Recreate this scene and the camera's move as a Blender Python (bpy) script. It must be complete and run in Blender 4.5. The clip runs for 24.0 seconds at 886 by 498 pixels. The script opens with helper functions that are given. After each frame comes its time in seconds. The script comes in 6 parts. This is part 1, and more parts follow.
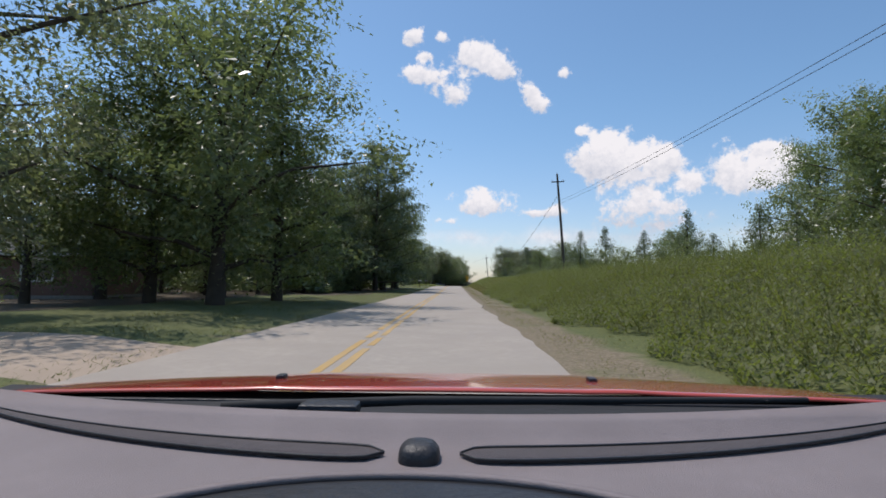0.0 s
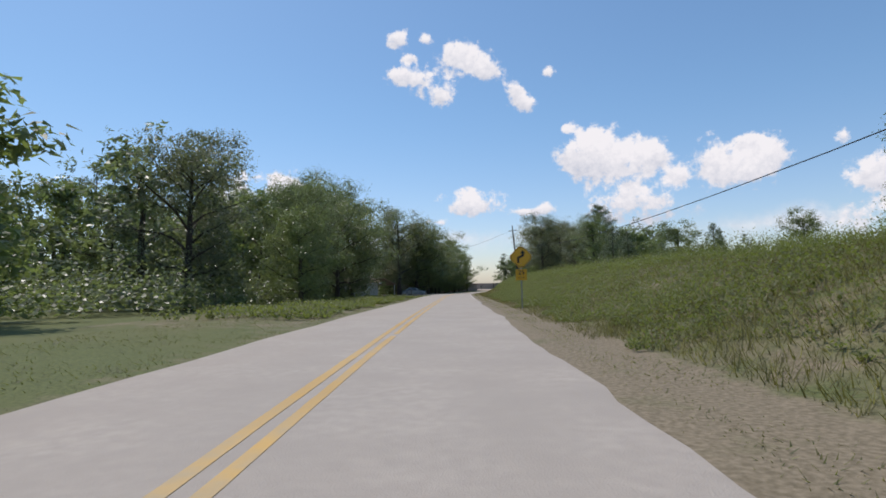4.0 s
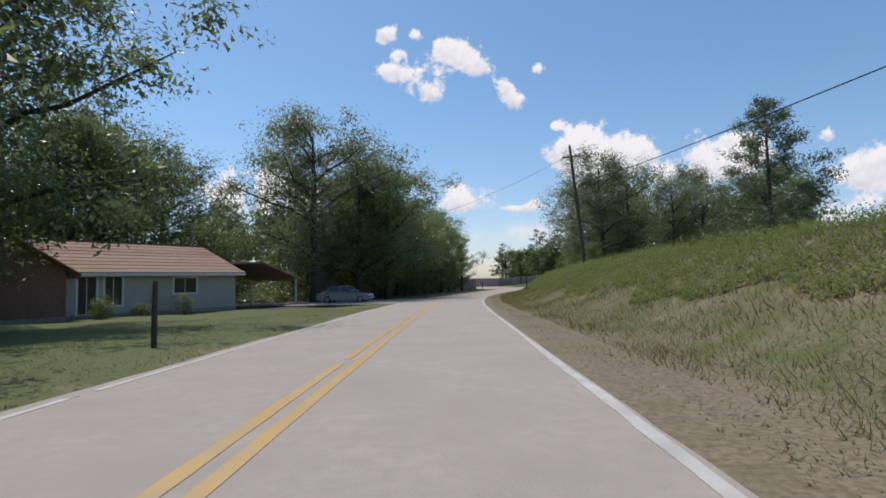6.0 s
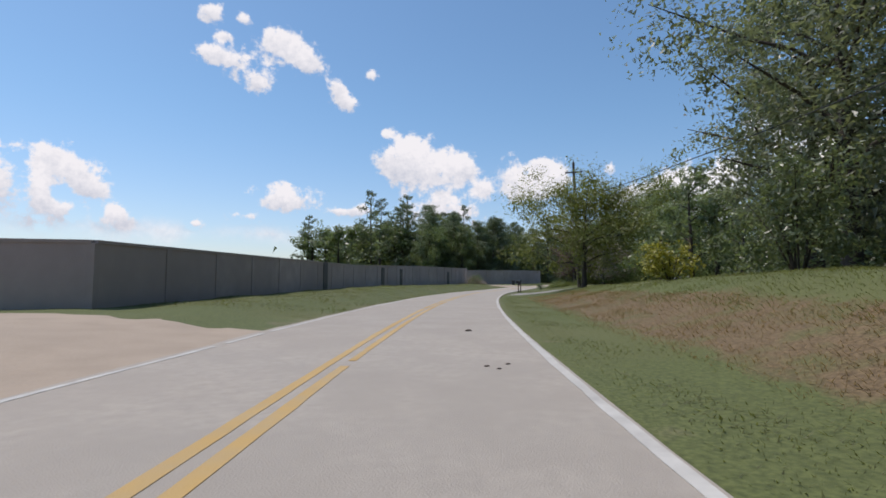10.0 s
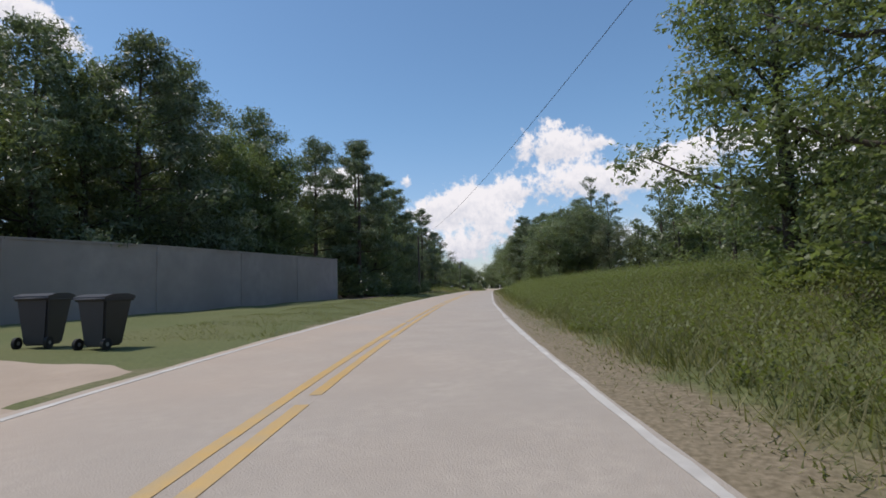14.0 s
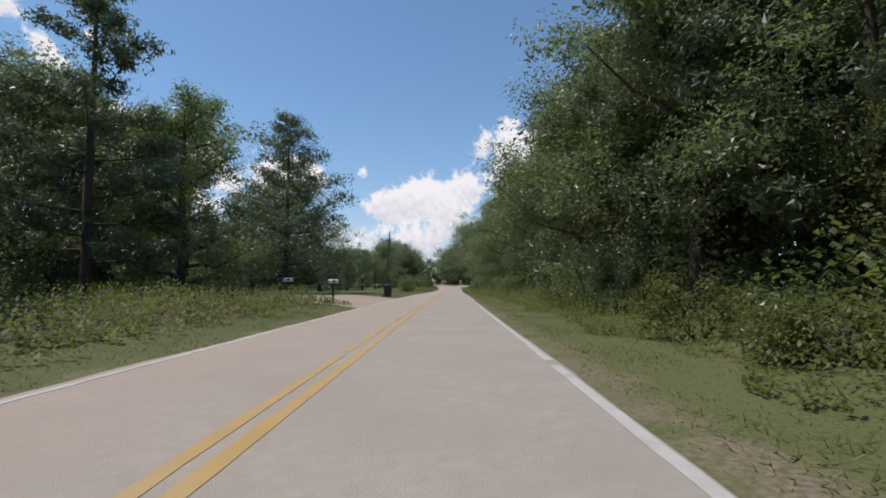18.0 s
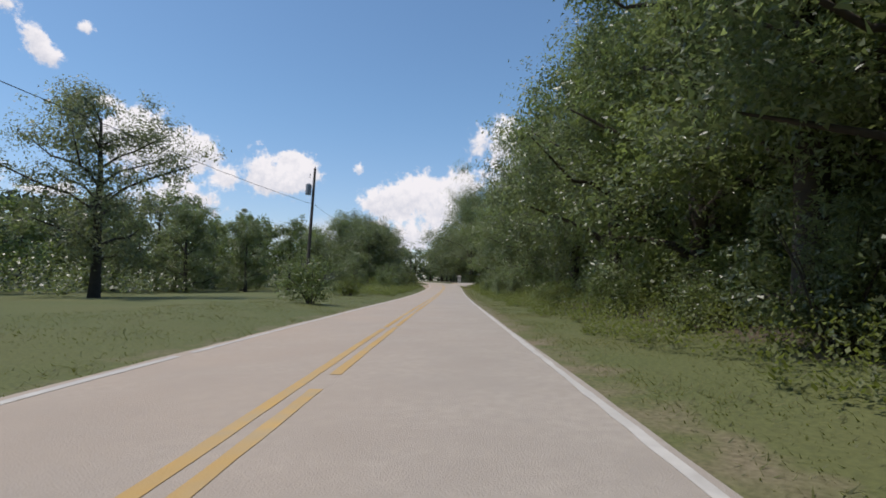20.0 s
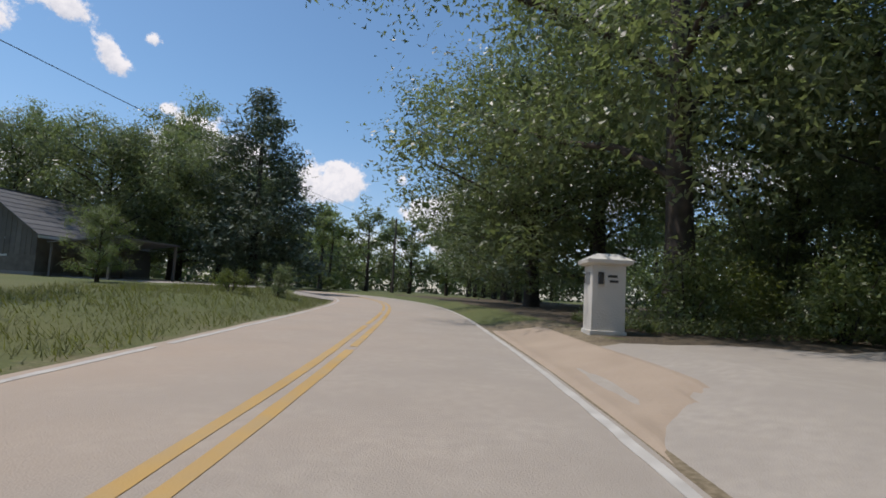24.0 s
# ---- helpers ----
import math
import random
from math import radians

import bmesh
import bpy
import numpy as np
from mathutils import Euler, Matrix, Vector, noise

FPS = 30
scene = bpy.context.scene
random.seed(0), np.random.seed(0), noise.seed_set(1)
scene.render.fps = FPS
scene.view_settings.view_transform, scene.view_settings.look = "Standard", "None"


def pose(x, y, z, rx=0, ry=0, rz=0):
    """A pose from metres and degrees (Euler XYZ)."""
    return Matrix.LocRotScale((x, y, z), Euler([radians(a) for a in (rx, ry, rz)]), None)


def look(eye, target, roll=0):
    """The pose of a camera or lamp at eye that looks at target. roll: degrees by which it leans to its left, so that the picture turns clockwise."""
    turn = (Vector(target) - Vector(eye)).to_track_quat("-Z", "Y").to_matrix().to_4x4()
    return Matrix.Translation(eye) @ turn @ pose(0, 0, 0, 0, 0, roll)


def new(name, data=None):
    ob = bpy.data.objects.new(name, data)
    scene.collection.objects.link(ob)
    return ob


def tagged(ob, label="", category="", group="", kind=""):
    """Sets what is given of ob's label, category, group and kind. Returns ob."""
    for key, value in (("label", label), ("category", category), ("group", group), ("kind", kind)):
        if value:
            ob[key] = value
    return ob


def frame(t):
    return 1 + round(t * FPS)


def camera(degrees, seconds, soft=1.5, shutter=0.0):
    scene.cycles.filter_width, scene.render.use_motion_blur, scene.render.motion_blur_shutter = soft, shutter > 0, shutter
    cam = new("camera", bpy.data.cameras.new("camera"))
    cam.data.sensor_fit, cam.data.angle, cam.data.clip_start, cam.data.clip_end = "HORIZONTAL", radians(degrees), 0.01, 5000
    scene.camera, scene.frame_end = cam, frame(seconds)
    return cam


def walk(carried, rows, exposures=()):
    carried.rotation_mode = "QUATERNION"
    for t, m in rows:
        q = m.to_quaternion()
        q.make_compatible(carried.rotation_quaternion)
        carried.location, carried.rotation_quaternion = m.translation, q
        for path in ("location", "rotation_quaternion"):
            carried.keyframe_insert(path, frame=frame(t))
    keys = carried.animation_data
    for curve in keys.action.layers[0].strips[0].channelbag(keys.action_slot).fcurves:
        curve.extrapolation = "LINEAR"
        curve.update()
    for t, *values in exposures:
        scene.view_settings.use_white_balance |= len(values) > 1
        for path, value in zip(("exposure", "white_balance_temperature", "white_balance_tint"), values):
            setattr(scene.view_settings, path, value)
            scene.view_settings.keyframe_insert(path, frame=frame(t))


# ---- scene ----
cam = camera(80.36, 24.0, soft=1.7)
PATH = [
    (0.0, pose(0.00, 0.00, 0.000, 93.74, -0.52, -1.31)),
    (0.5, pose(0.57, 14.75, 0.009, 93.88, 0.05, -1.57)),
    (1.0, pose(1.20, 29.40, -0.007, 93.57, 1.19, -1.85)),
    (1.5, pose(1.86, 43.77, -0.003, 94.04, 0.66, -1.92)),
    (2.0, pose(2.52, 58.11, 0.060, 94.02, 0.09, -1.85)),
    (2.5, pose(3.18, 72.41, 0.138, 94.15, -0.16, -1.95)),
    (3.0, pose(3.82, 86.69, 0.256, 94.34, 0.04, -1.63)),
    (3.5, pose(4.42, 100.95, 0.387, 94.27, 0.61, -1.65)),
    (4.0, pose(5.08, 115.18, 0.459, 93.89, 1.37, -2.22)),
    (4.5, pose(5.92, 129.38, 0.427, 93.45, 1.95, -3.04)),
    (5.0, pose(6.89, 143.56, 0.353, 93.56, 1.70, -3.26)),
    (5.5, pose(7.89, 157.74, 0.292, 93.55, 1.81, -3.35)),
    (6.0, pose(8.92, 172.01, 0.222, 93.48, 1.38, -3.37)),
    (6.5, pose(10.05, 186.46, 0.112, 93.23, 0.47, -4.10)),
    (7.0, pose(11.49, 200.95, -0.036, 93.16, 0.02, -5.72)),
    (7.5, pose(13.43, 215.34, -0.204, 93.07, 0.33, -8.13)),
    (8.0, pose(16.06, 229.53, -0.388, 93.03, 1.22, -11.42)),
    (8.5, pose(19.48, 243.44, -0.517, 93.52, 1.20, -14.68)),
    (9.0, pose(23.64, 257.04, -0.589, 93.47, 0.13, -17.84)),
    (9.5, pose(28.43, 270.33, -0.642, 93.65, -0.37, -20.33)),
    (10.0, pose(33.66, 283.18, -0.658, 93.76, -0.28, -22.44)),
    (10.5, pose(39.10, 295.25, -0.627, 94.05, -0.52, -24.61)),
    (11.0, pose(44.88, 306.90, -0.563, 94.05, -0.55, -26.65)),
    (11.5, pose(51.02, 318.16, -0.518, 93.90, -0.44, -29.00)),
    (12.0, pose(57.59, 329.04, -0.504, 93.77, -0.27, -31.77)),
    (12.5, pose(64.70, 339.56, -0.497, 93.84, -0.10, -34.82)),
    (13.0, pose(72.39, 349.76, -0.423, 94.38, -0.08, -37.71)),
    (13.5, pose(80.70, 359.60, -0.249, 94.74, 1.27, -41.10)),
    (14.0, pose(89.61, 369.06, -0.057, 94.55, 1.77, -43.92)),
    (14.5, pose(99.04, 378.23, 0.093, 94.35, 1.15, -46.11)),
    (15.0, pose(108.84, 387.23, 0.232, 94.43, 1.02, -47.24)),
    (15.5, pose(118.82, 396.10, 0.372, 94.35, 0.86, -48.02)),
    (16.0, pose(128.82, 404.79, 0.498, 94.31, -0.11, -48.44)),
    (16.5, pose(138.72, 413.32, 0.590, 94.04, -1.01, -48.60)),
    (17.0, pose(148.52, 421.70, 0.648, 93.99, -1.77, -48.78)),
    (17.5, pose(158.65, 430.32, 0.724, 94.19, -0.86, -48.95)),
    (18.0, pose(168.95, 439.04, 0.781, 93.83, -0.09, -49.05)),
    (18.5, pose(179.39, 447.82, 0.788, 93.78, 0.17, -49.26)),
    (19.0, pose(190.00, 456.70, 0.783, 93.73, -0.02, -49.43)),
    (19.5, pose(200.78, 465.67, 0.763, 93.65, -0.33, -49.53)),
    (20.0, pose(211.69, 474.73, 0.716, 93.51, -0.48, -49.57)),
    (20.5, pose(222.73, 483.88, 0.626, 93.31, -0.26, -49.61)),
    (21.0, pose(233.89, 493.09, 0.484, 93.12, 0.57, -49.77)),
    (21.5, pose(245.15, 502.33, 0.372, 93.57, 0.77, -49.98)),
    (22.0, pose(256.49, 511.58, 0.342, 93.77, 0.49, -50.09)),
    (22.5, pose(267.77, 520.79, 0.386, 94.12, -0.49, -50.00)),
    (23.0, pose(278.93, 529.93, 0.540, 94.63, -1.44, -49.86)),
    (23.5, pose(289.65, 538.96, 0.776, 94.81, -1.87, -48.44)),
    (24.0, pose(299.91, 548.33, 1.034, 94.81, -3.18, -45.37)),
]
EXPOSURES = [(0.0, -0.12, 6400, 16.0), (24.0, -0.12, 6400, 16.0)]
walk(cam, PATH, EXPOSURES)

# ---- light ----
SUN_AZ, SUN_EL = -46.0, 66.0  # clockwise from +y, and above the horizon
sun_dir = Vector((math.sin(radians(SUN_AZ)) * math.cos(radians(SUN_EL)), math.cos(radians(SUN_AZ)) * math.cos(radians(SUN_EL)), math.sin(radians(SUN_EL))))
lamp = bpy.data.lights.new("sun", "SUN")
lamp.energy, lamp.angle, lamp.color = 3.35, radians(0.5), (1.0, 0.95, 0.87)
sun = new("sun", lamp)
sun.matrix_world = look(sun_dir * 100, (0, 0, 0))

# azimuth and height of each puff of cloud, and its half widths, in degrees
HIGH_PUFFS = [(-2.1, 25.9, 1.2, 0.9), (1.0, 25.7, 1.1, 0.6), (-1.1, 23.9, 1.0, 0.5), (-2.6, 22.3, 1.7, 0.95), (0.1, 22.0, 1.6, 1.1), (2.9, 20.3, 1.8, 1.15), (4.1, 24.7, 1.5, 1.0),
              (5.4, 23.6, 2.3, 1.5), (7.3, 22.6, 1.6, 1.1), (10.7, 20.4, 1.0, 1.3), (12.0, 18.9, 1.0, 0.8), (14.4, 21.8, 0.7, 0.5)]
NORTH_BANK = [(17.4, 13.7, 2.0, 2.1), (19.7, 13.6, 2.3, 2.0), (21.9, 11.8, 3.3, 2.0), (24.5, 12.6, 1.4, 1.4), (26.7, 10.2, 1.1, 0.8), (16.2, 16.0, 0.6, 0.4), (30.1, 11.9, 1.2, 1.7),
              (32.2, 10.0, 2.7, 1.6), (33.0, 12.8, 1.2, 0.9), (34.7, 11.6, 1.5, 1.4), (5.6, 8.7, 3.0, 1.3), (1.8, 6.8, 1.3, 0.5), (11.4, 7.6, 1.3, 0.4), (13.4, 7.9, 1.1, 0.5), (22.8, 8.1, 4.2, 1.6)]
WEST_BANK = [(-14.6, 11.1, 1.7, 1.3), (-12.8, 9.7, 1.7, 1.4), (-11.6, 8.4, 1.1, 0.9), (-15.3, 7.6, 1.0, 1.9), (-13.5, 6.4, 0.9, 0.7), (-9.7, 6.2, 1.1, 0.8), (-3.0, 5.8, 0.6, 0.4), (-19.0, 9.0, 2.4, 2.2)]
EAST_BANK = [(55.0, 15.4, 2.8, 1.8), (58.0, 14.9, 2.1, 1.6), (61.6, 14.9, 1.7, 0.6), (42.3, 8.5, 2.6, 1.6), (45.7, 9.7, 2.7, 2.0), (49.1, 8.1, 3.1, 2.5), (51.4, 10.8, 2.2, 1.1), (46.0, 4.9, 3.7, 1.8),
             (40.3, 11.9, 0.5, 0.8), (57.5, 11.2, 3.6, 1.8), (63.5, 11.0, 4.4, 2.2), (68.0, 11.5, 3.0, 1.9)]
SOUTH_BANK = [(71.7, 13.3, 2.4, 1.4), (76.8, 13.4, 2.7, 1.6), (79.4, 10.7, 3.4, 2.0), (83.5, 12.1, 2.6, 1.9), (86.7, 12.1, 2.4, 2.1), (89.1, 19.1, 1.2, 1.7), (92.0, 12.0, 4.0, 3.0)]
CLOUDS = HIGH_PUFFS + NORTH_BANK + WEST_BANK + EAST_BANK + SOUTH_BANK


def world_sky():
    world = bpy.data.worlds.new("sky")
    scene.world, world.use_nodes = world, True
    tree = world.node_tree
    nodes, links = tree.nodes, tree.links
    nodes.clear()

    def math_node(op, a, b=None):
        n = nodes.new("ShaderNodeMath")
        n.operation = op
        for i, v in enumerate((a, b)):
            if v is None:
                continue
            if isinstance(v, (int, float)):
                n.inputs[i].default_value = v
            else:
                links.new(v, n.inputs[i])
        return n.outputs[0]

    coord = nodes.new("ShaderNodeTexCoord").outputs["Generated"]
    xyz = nodes.new("ShaderNodeSeparateXYZ")
    links.new(coord, xyz.inputs[0])
    az = math_node("MULTIPLY", math_node("ARCTAN2", xyz.outputs[0], xyz.outputs[1]), 57.2958)
    el = math_node("MULTIPLY", math_node("ARCSINE", xyz.outputs[2]), 57.2958)

    def noise_node(scale, detail, rough):
        n = nodes.new("ShaderNodeTexNoise")
        n.inputs["Scale"].default_value, n.inputs["Detail"].default_value, n.inputs["Roughness"].default_value = scale, detail, rough
        links.new(coord, n.inputs["Vector"])
        return n.outputs["Fac"]

    puffs = noise_node(24.0, 9.0, 0.60)
    fine = noise_node(75.0, 7.0, 0.65)
    place = nodes.new("ShaderNodeCombineXYZ")
    links.new(az, place.inputs[0])
    links.new(el, place.inputs[1])
    best, lift = None, None
    for a, e, wa, we in CLOUDS:
        own = nodes.new("ShaderNodeVectorMath")
        own.operation = "MULTIPLY_ADD"
        links.new(place.outputs[0], own.inputs[0])
        own.inputs[1].default_value, own.inputs[2].default_value = (1 / wa, 1 / we, 0), (-a / wa, -e / we, 0)
        square = nodes.new("ShaderNodeVectorMath")
        square.operation = "DOT_PRODUCT"
        links.new(own.outputs["Vector"], square.inputs[0])
        links.new(own.outputs["Vector"], square.inputs[1])
        r = math_node("POWER", 0.42, square.outputs["Value"])
        up = nodes.new("ShaderNodeSeparateXYZ")
        links.new(own.outputs["Vector"], up.inputs[0])
        dy = math_node("MULTIPLY", up.outputs[1], r)
        best = r if best is None else math_node("ADD", best, r)
        lift = dy if lift is None else math_node("ADD", lift, dy)
    low = math_node("DIVIDE", lift, math_node("ADD", best, 0.05))
    near = math_node("MINIMUM", math_node("MULTIPLY", best, 5.0), 1.0)
    best = math_node("SUBTRACT", math_node("MULTIPLY", math_node("MINIMUM", best, 1.1), 2.2), 1.0)
    # scattered fair-weather cloud all round, near the horizon
    band = math_node("SUBTRACT", 1.0, math_node("ABSOLUTE", math_node("DIVIDE", math_node("SUBTRACT", el, 5.0), 5.0)))
    wide = noise_node(7.0, 8.0, 0.6)
    band = math_node("SUBTRACT", math_node("MULTIPLY", math_node("MAXIMUM", band, 0.0), math_node("MULTIPLY", wide, 2.6)), 1.15)
    body = math_node("MAXIMUM", best, band)
    rag = math_node("ADD", math_node("MULTIPLY", math_node("SUBTRACT", puffs, 0.5), 5.6), math_node("MULTIPLY", math_node("SUBTRACT", fine, 0.5), 2.6))
    body = math_node("ADD", body, math_node("MULTIPLY", rag, near))
    edge = nodes.new("ShaderNodeMapRange")
    edge.interpolation_type = "SMOOTHSTEP"
    edge.inputs["From Min"].default_value, edge.inputs["From Max"].default_value = -0.25, 0.85
    links.new(body, edge.inputs["Value"])

    sky = nodes.new("ShaderNodeTexSky")
    sky.sky_type, sky.sun_disc = "NISHITA", False
    sky.sun_elevation, sky.sun_rotation = radians(SUN_EL), radians(SUN_AZ)
    sky.air_density, sky.dust_density, sky.ozone_density = 1.0, 0.6, 2.0
    tone = nodes.new("ShaderNodeMapRange")
    tone.inputs["From Min"].default_value, tone.inputs["From Max"].default_value = -1.1, 0.3
    links.new(math_node("ADD", low, math_node("MULTIPLY", math_node("SUBTRACT", fine, 0.5), 2.4)), tone.inputs["Value"])
    ramp = nodes.new("ShaderNodeMix")
    ramp.data_type = "RGBA"
    ramp.inputs["A"].default_value, ramp.inputs["B"].default_value = (4.8, 5.1, 5.6, 1), (7.4, 7.35, 7.3, 1)
    links.new(tone.outputs[0], ramp.inputs["Factor"])
    mix = nodes.new("ShaderNodeMix")
    mix.data_type = "RGBA"
    links.new(edge.outputs[0], mix.inputs["Factor"])
    tinted = nodes.new("ShaderNodeMix")
    tinted.data_type, tinted.blend_type = "RGBA", "MULTIPLY"
    tinted.inputs["Factor"].default_value = 1.0
    links.new(sky.outputs[0], tinted.inputs["A"])
    pale = nodes.new("ShaderNodeMix")
    pale.data_type = "RGBA"
    pale.inputs["A"].default_value, pale.inputs["B"].default_value = (1.02, 1.02, 1.08, 1), (0.91, 1.12, 1.14, 1)
    height = nodes.new("ShaderNodeMapRange")
    height.interpolation_type = "SMOOTHSTEP"
    height.inputs["From Min"].default_value, height.inputs["From Max"].default_value = -2.0, 20.0
    links.new(el, height.inputs["Value"])
    links.new(height.outputs[0], pale.inputs["Factor"])
    links.new(pale.outputs["Result"], tinted.inputs["B"])
    links.new(tinted.outputs["Result"], mix.inputs["A"])
    links.new(ramp.outputs["Result"], mix.inputs["B"])
    back = nodes.new("ShaderNodeBackground")
    back.inputs["Strength"].default_value = 0.13
    links.new(mix.outputs["Result"], back.inputs["Color"])
    out = nodes.new("ShaderNodeOutputWorld")
    links.new(back.outputs[0], out.inputs["Surface"])


world_sky()

# ---- materials ----


def material(name, base, dark=None, scale=4.0, rough=0.8, metal=0.0, bump=0.2, bump_scale=None, detail=6.0, island=0.0, each=0.0, leaf=0.0, coat=0.0, stain=0.0):
    """A surface with two scales of variation, fine relief and, for leaves, light that shines through."""
    mat = bpy.data.materials.new(name)
    mat.use_nodes = True
    nodes, links = mat.node_tree.nodes, mat.node_tree.links
    shader = nodes["Principled BSDF"]
    dark = dark or tuple(c * 0.7 for c in base)
    where = nodes.new("ShaderNodeTexCoord").outputs["Object"]
    if leaf:
        where = nodes.new("ShaderNodeNewGeometry").outputs["Position"]

    def tex(size, det):
        n = nodes.new("ShaderNodeTexNoise")
        n.inputs["Scale"].default_value, n.inputs["Detail"].default_value = size, det
        links.new(where, n.inputs["Vector"])
        return n.outputs["Fac"]

    def blend(fac, a, b, kind="MIX"):
        n = nodes.new("ShaderNodeMix")
        n.data_type, n.blend_type = "RGBA", kind
        for key, v in (("Factor", fac), ("A", a), ("B", b)):
            if isinstance(v, (int, float)):
                n.inputs[key].default_value = v
            elif isinstance(v, tuple):
                n.inputs[key].default_value = (*v, 1)
            else:
                links.new(v, n.inputs[key])
        return n.outputs["Result"]

    def spread(fac, lo, hi):
        n = nodes.new("ShaderNodeMapRange")
        n.inputs["From Min"].default_value, n.inputs["From Max"].default_value = lo, hi
        links.new(fac, n.inputs["Value"])
        return n.outputs[0]

    fine = tex(scale, detail)
    colour = blend(spread(fine, 0.3, 0.7), dark, base)
    broad = spread(tex(scale * 0.13, 3.0), 0.35, 0.7)
    colour = blend(broad, colour, tuple(c * (0.82 - 0.4 * stain) for c in base))
    if island:
        rnd = nodes.new("ShaderNodeNewGeometry").outputs["Random Per Island"]
        colour = blend(spread(rnd, 0.0, 1.0), colour, tuple(min(1.0, c * (1 + island)) for c in base))
    if each:
        rnd = nodes.new("ShaderNodeObjectInfo").outputs["Random"]
        tint = nodes.new("ShaderNodeHueSaturation")
        links.new(colour, tint.inputs["Color"])
        links.new(spread(rnd, 0.0, 1.0), tint.inputs["Value"])
        tint.inputs["Value"].default_value = 1.0
        m = nodes.new("ShaderNodeMapRange")
        m.inputs["To Min"].default_value, m.inputs["To Max"].default_value = 1 - each, 1 + each
        links.new(rnd, m.inputs["Value"])
        links.new(m.outputs[0], tint.inputs["Value"])
        colour = tint.outputs[0]
    links.new(colour, shader.inputs["Base Color"])
    shader.inputs["Metallic"].default_value = metal
    shader.inputs["Coat Weight"].default_value = coat
    r = nodes.new("ShaderNodeMapRange")
    r.inputs["To Min"].default_value, r.inputs["To Max"].default_value = max(0.02, rough - 0.1), min(1.0, rough + 0.1)
    links.new(fine, r.inputs["Value"])
    links.new(r.outputs[0], shader.inputs["Roughness"])
    if bump:
        b = nodes.new("ShaderNodeBump")
        b.inputs["Strength"].default_value = bump
        b.inputs["Distance"].default_value = 0.02
        links.new(tex(bump_scale or scale * 5, 5.0), b.inputs["Height"])
        links.new(b.outputs[0], shader.inputs["Normal"])
    if leaf:
        shader.inputs["Specular IOR Level"].default_value = 0.8
        thin = nodes.new("ShaderNodeBsdfTranslucent")
        links.new(blend(1.0, colour, (1.0, 1.06, 0.66), "MULTIPLY"), thin.inputs["Color"])
        both = nodes.new("ShaderNodeMixShader")
        both.inputs[0].default_value = leaf
        links.new(shader.outputs[0], both.inputs[1])
        links.new(thin.outputs[0], both.inputs[2])
        links.new(both.outputs[0], nodes["Material Output"].inputs["Surface"])
    return mat


OAK = material("oak_leaves", (0.142, 0.166, 0.084), (0.084, 0.108, 0.056), 0.6, 0.37, bump=0, island=0.8, leaf=0.55, each=0.18)
GUM = material("gum_leaves", (0.148, 0.178, 0.072), (0.092, 0.122, 0.050), 0.6, 0.38, bump=0, island=0.7, leaf=0.55, each=0.15)
DULL = material("dull_leaves", (0.155, 0.166, 0.104), (0.090, 0.102, 0.066), 0.6, 0.4, bump=0, island=0.8, leaf=0.55, each=0.12)
PINE = material("pine_needles", (0.118, 0.146, 0.074), (0.068, 0.092, 0.047), 0.8, 0.5, bump=0, island=0.6, leaf=0.35, each=0.15)
CEDAR = material("cedar_foliage", (0.080, 0.105, 0.060), (0.045, 0.062, 0.034), 0.8, 0.6, bump=0, island=0.6, leaf=0.2)
LEMON = material("golden_leaves", (0.30, 0.27, 0.025), (0.17, 0.17, 0.02), 0.8, 0.5, bump=0, island=0.4, leaf=0.35)
YELLOW = material("yellow_green_leaves", (0.18, 0.19, 0.04), (0.10, 0.115, 0.028), 0.8, 0.5, bump=0, island=0.5, leaf=0.35)
MYRTLE = material("purple_leaves", (0.17, 0.085, 0.095), (0.065, 0.080, 0.04), 1.1, 0.5, bump=0, island=0.5, leaf=0.3)
DRY = material("dry_twigs", (0.25, 0.205, 0.165), (0.15, 0.125, 0.10), 0.8, 0.8, bump=0, island=0.5, leaf=0.2)
WEED = material("weed_leaves", (0.150, 0.172, 0.050), (0.112, 0.132, 0.038), 0.35, 0.6, bump=0, island=0.4, leaf=0.6)
BLADE = material("grass_blades", (0.126, 0.132, 0.042), (0.080, 0.088, 0.028), 0.3, 0.6, bump=0, island=0.5, leaf=0.55)
FARLEAF = material("distant_leaves", (0.060, 0.080, 0.032), (0.032, 0.048, 0.022), 0.3, 0.95, bump=0, island=0.5, leaf=0.1)
STRAW = material("dry_grass_blades", (0.22, 0.20, 0.09), (0.14, 0.14, 0.055), 0.3, 0.7, bump=0, island=0.5, leaf=0.5)
BANKGRASS = material("bank_grass_blades", (0.138, 0.126, 0.046), (0.092, 0.086, 0.032), 0.3, 0.65, bump=0, island=0.5, leaf=0.55)
BROWN = material("withered_grass_blades", (0.23, 0.155, 0.080), (0.14, 0.098, 0.05), 0.3, 0.8, bump=0, island=0.5, leaf=0.4)
BARK = material("bark", (0.085, 0.065, 0.05), (0.035, 0.028, 0.022), 3.0, 0.9, bump=0.9, bump_scale=9)
PINE_BARK = material("pine_bark", (0.11, 0.075, 0.055), (0.04, 0.03, 0.025), 3.0, 0.9, bump=0.9, bump_scale=7)
POLE_WOOD = material("weathered_pole", (0.13, 0.105, 0.085), (0.06, 0.048, 0.04), 2.0, 0.9, bump=0.5, bump_scale=14)
WIRE = material("black_cable", (0.03, 0.03, 0.03), rough=0.6, bump=0)
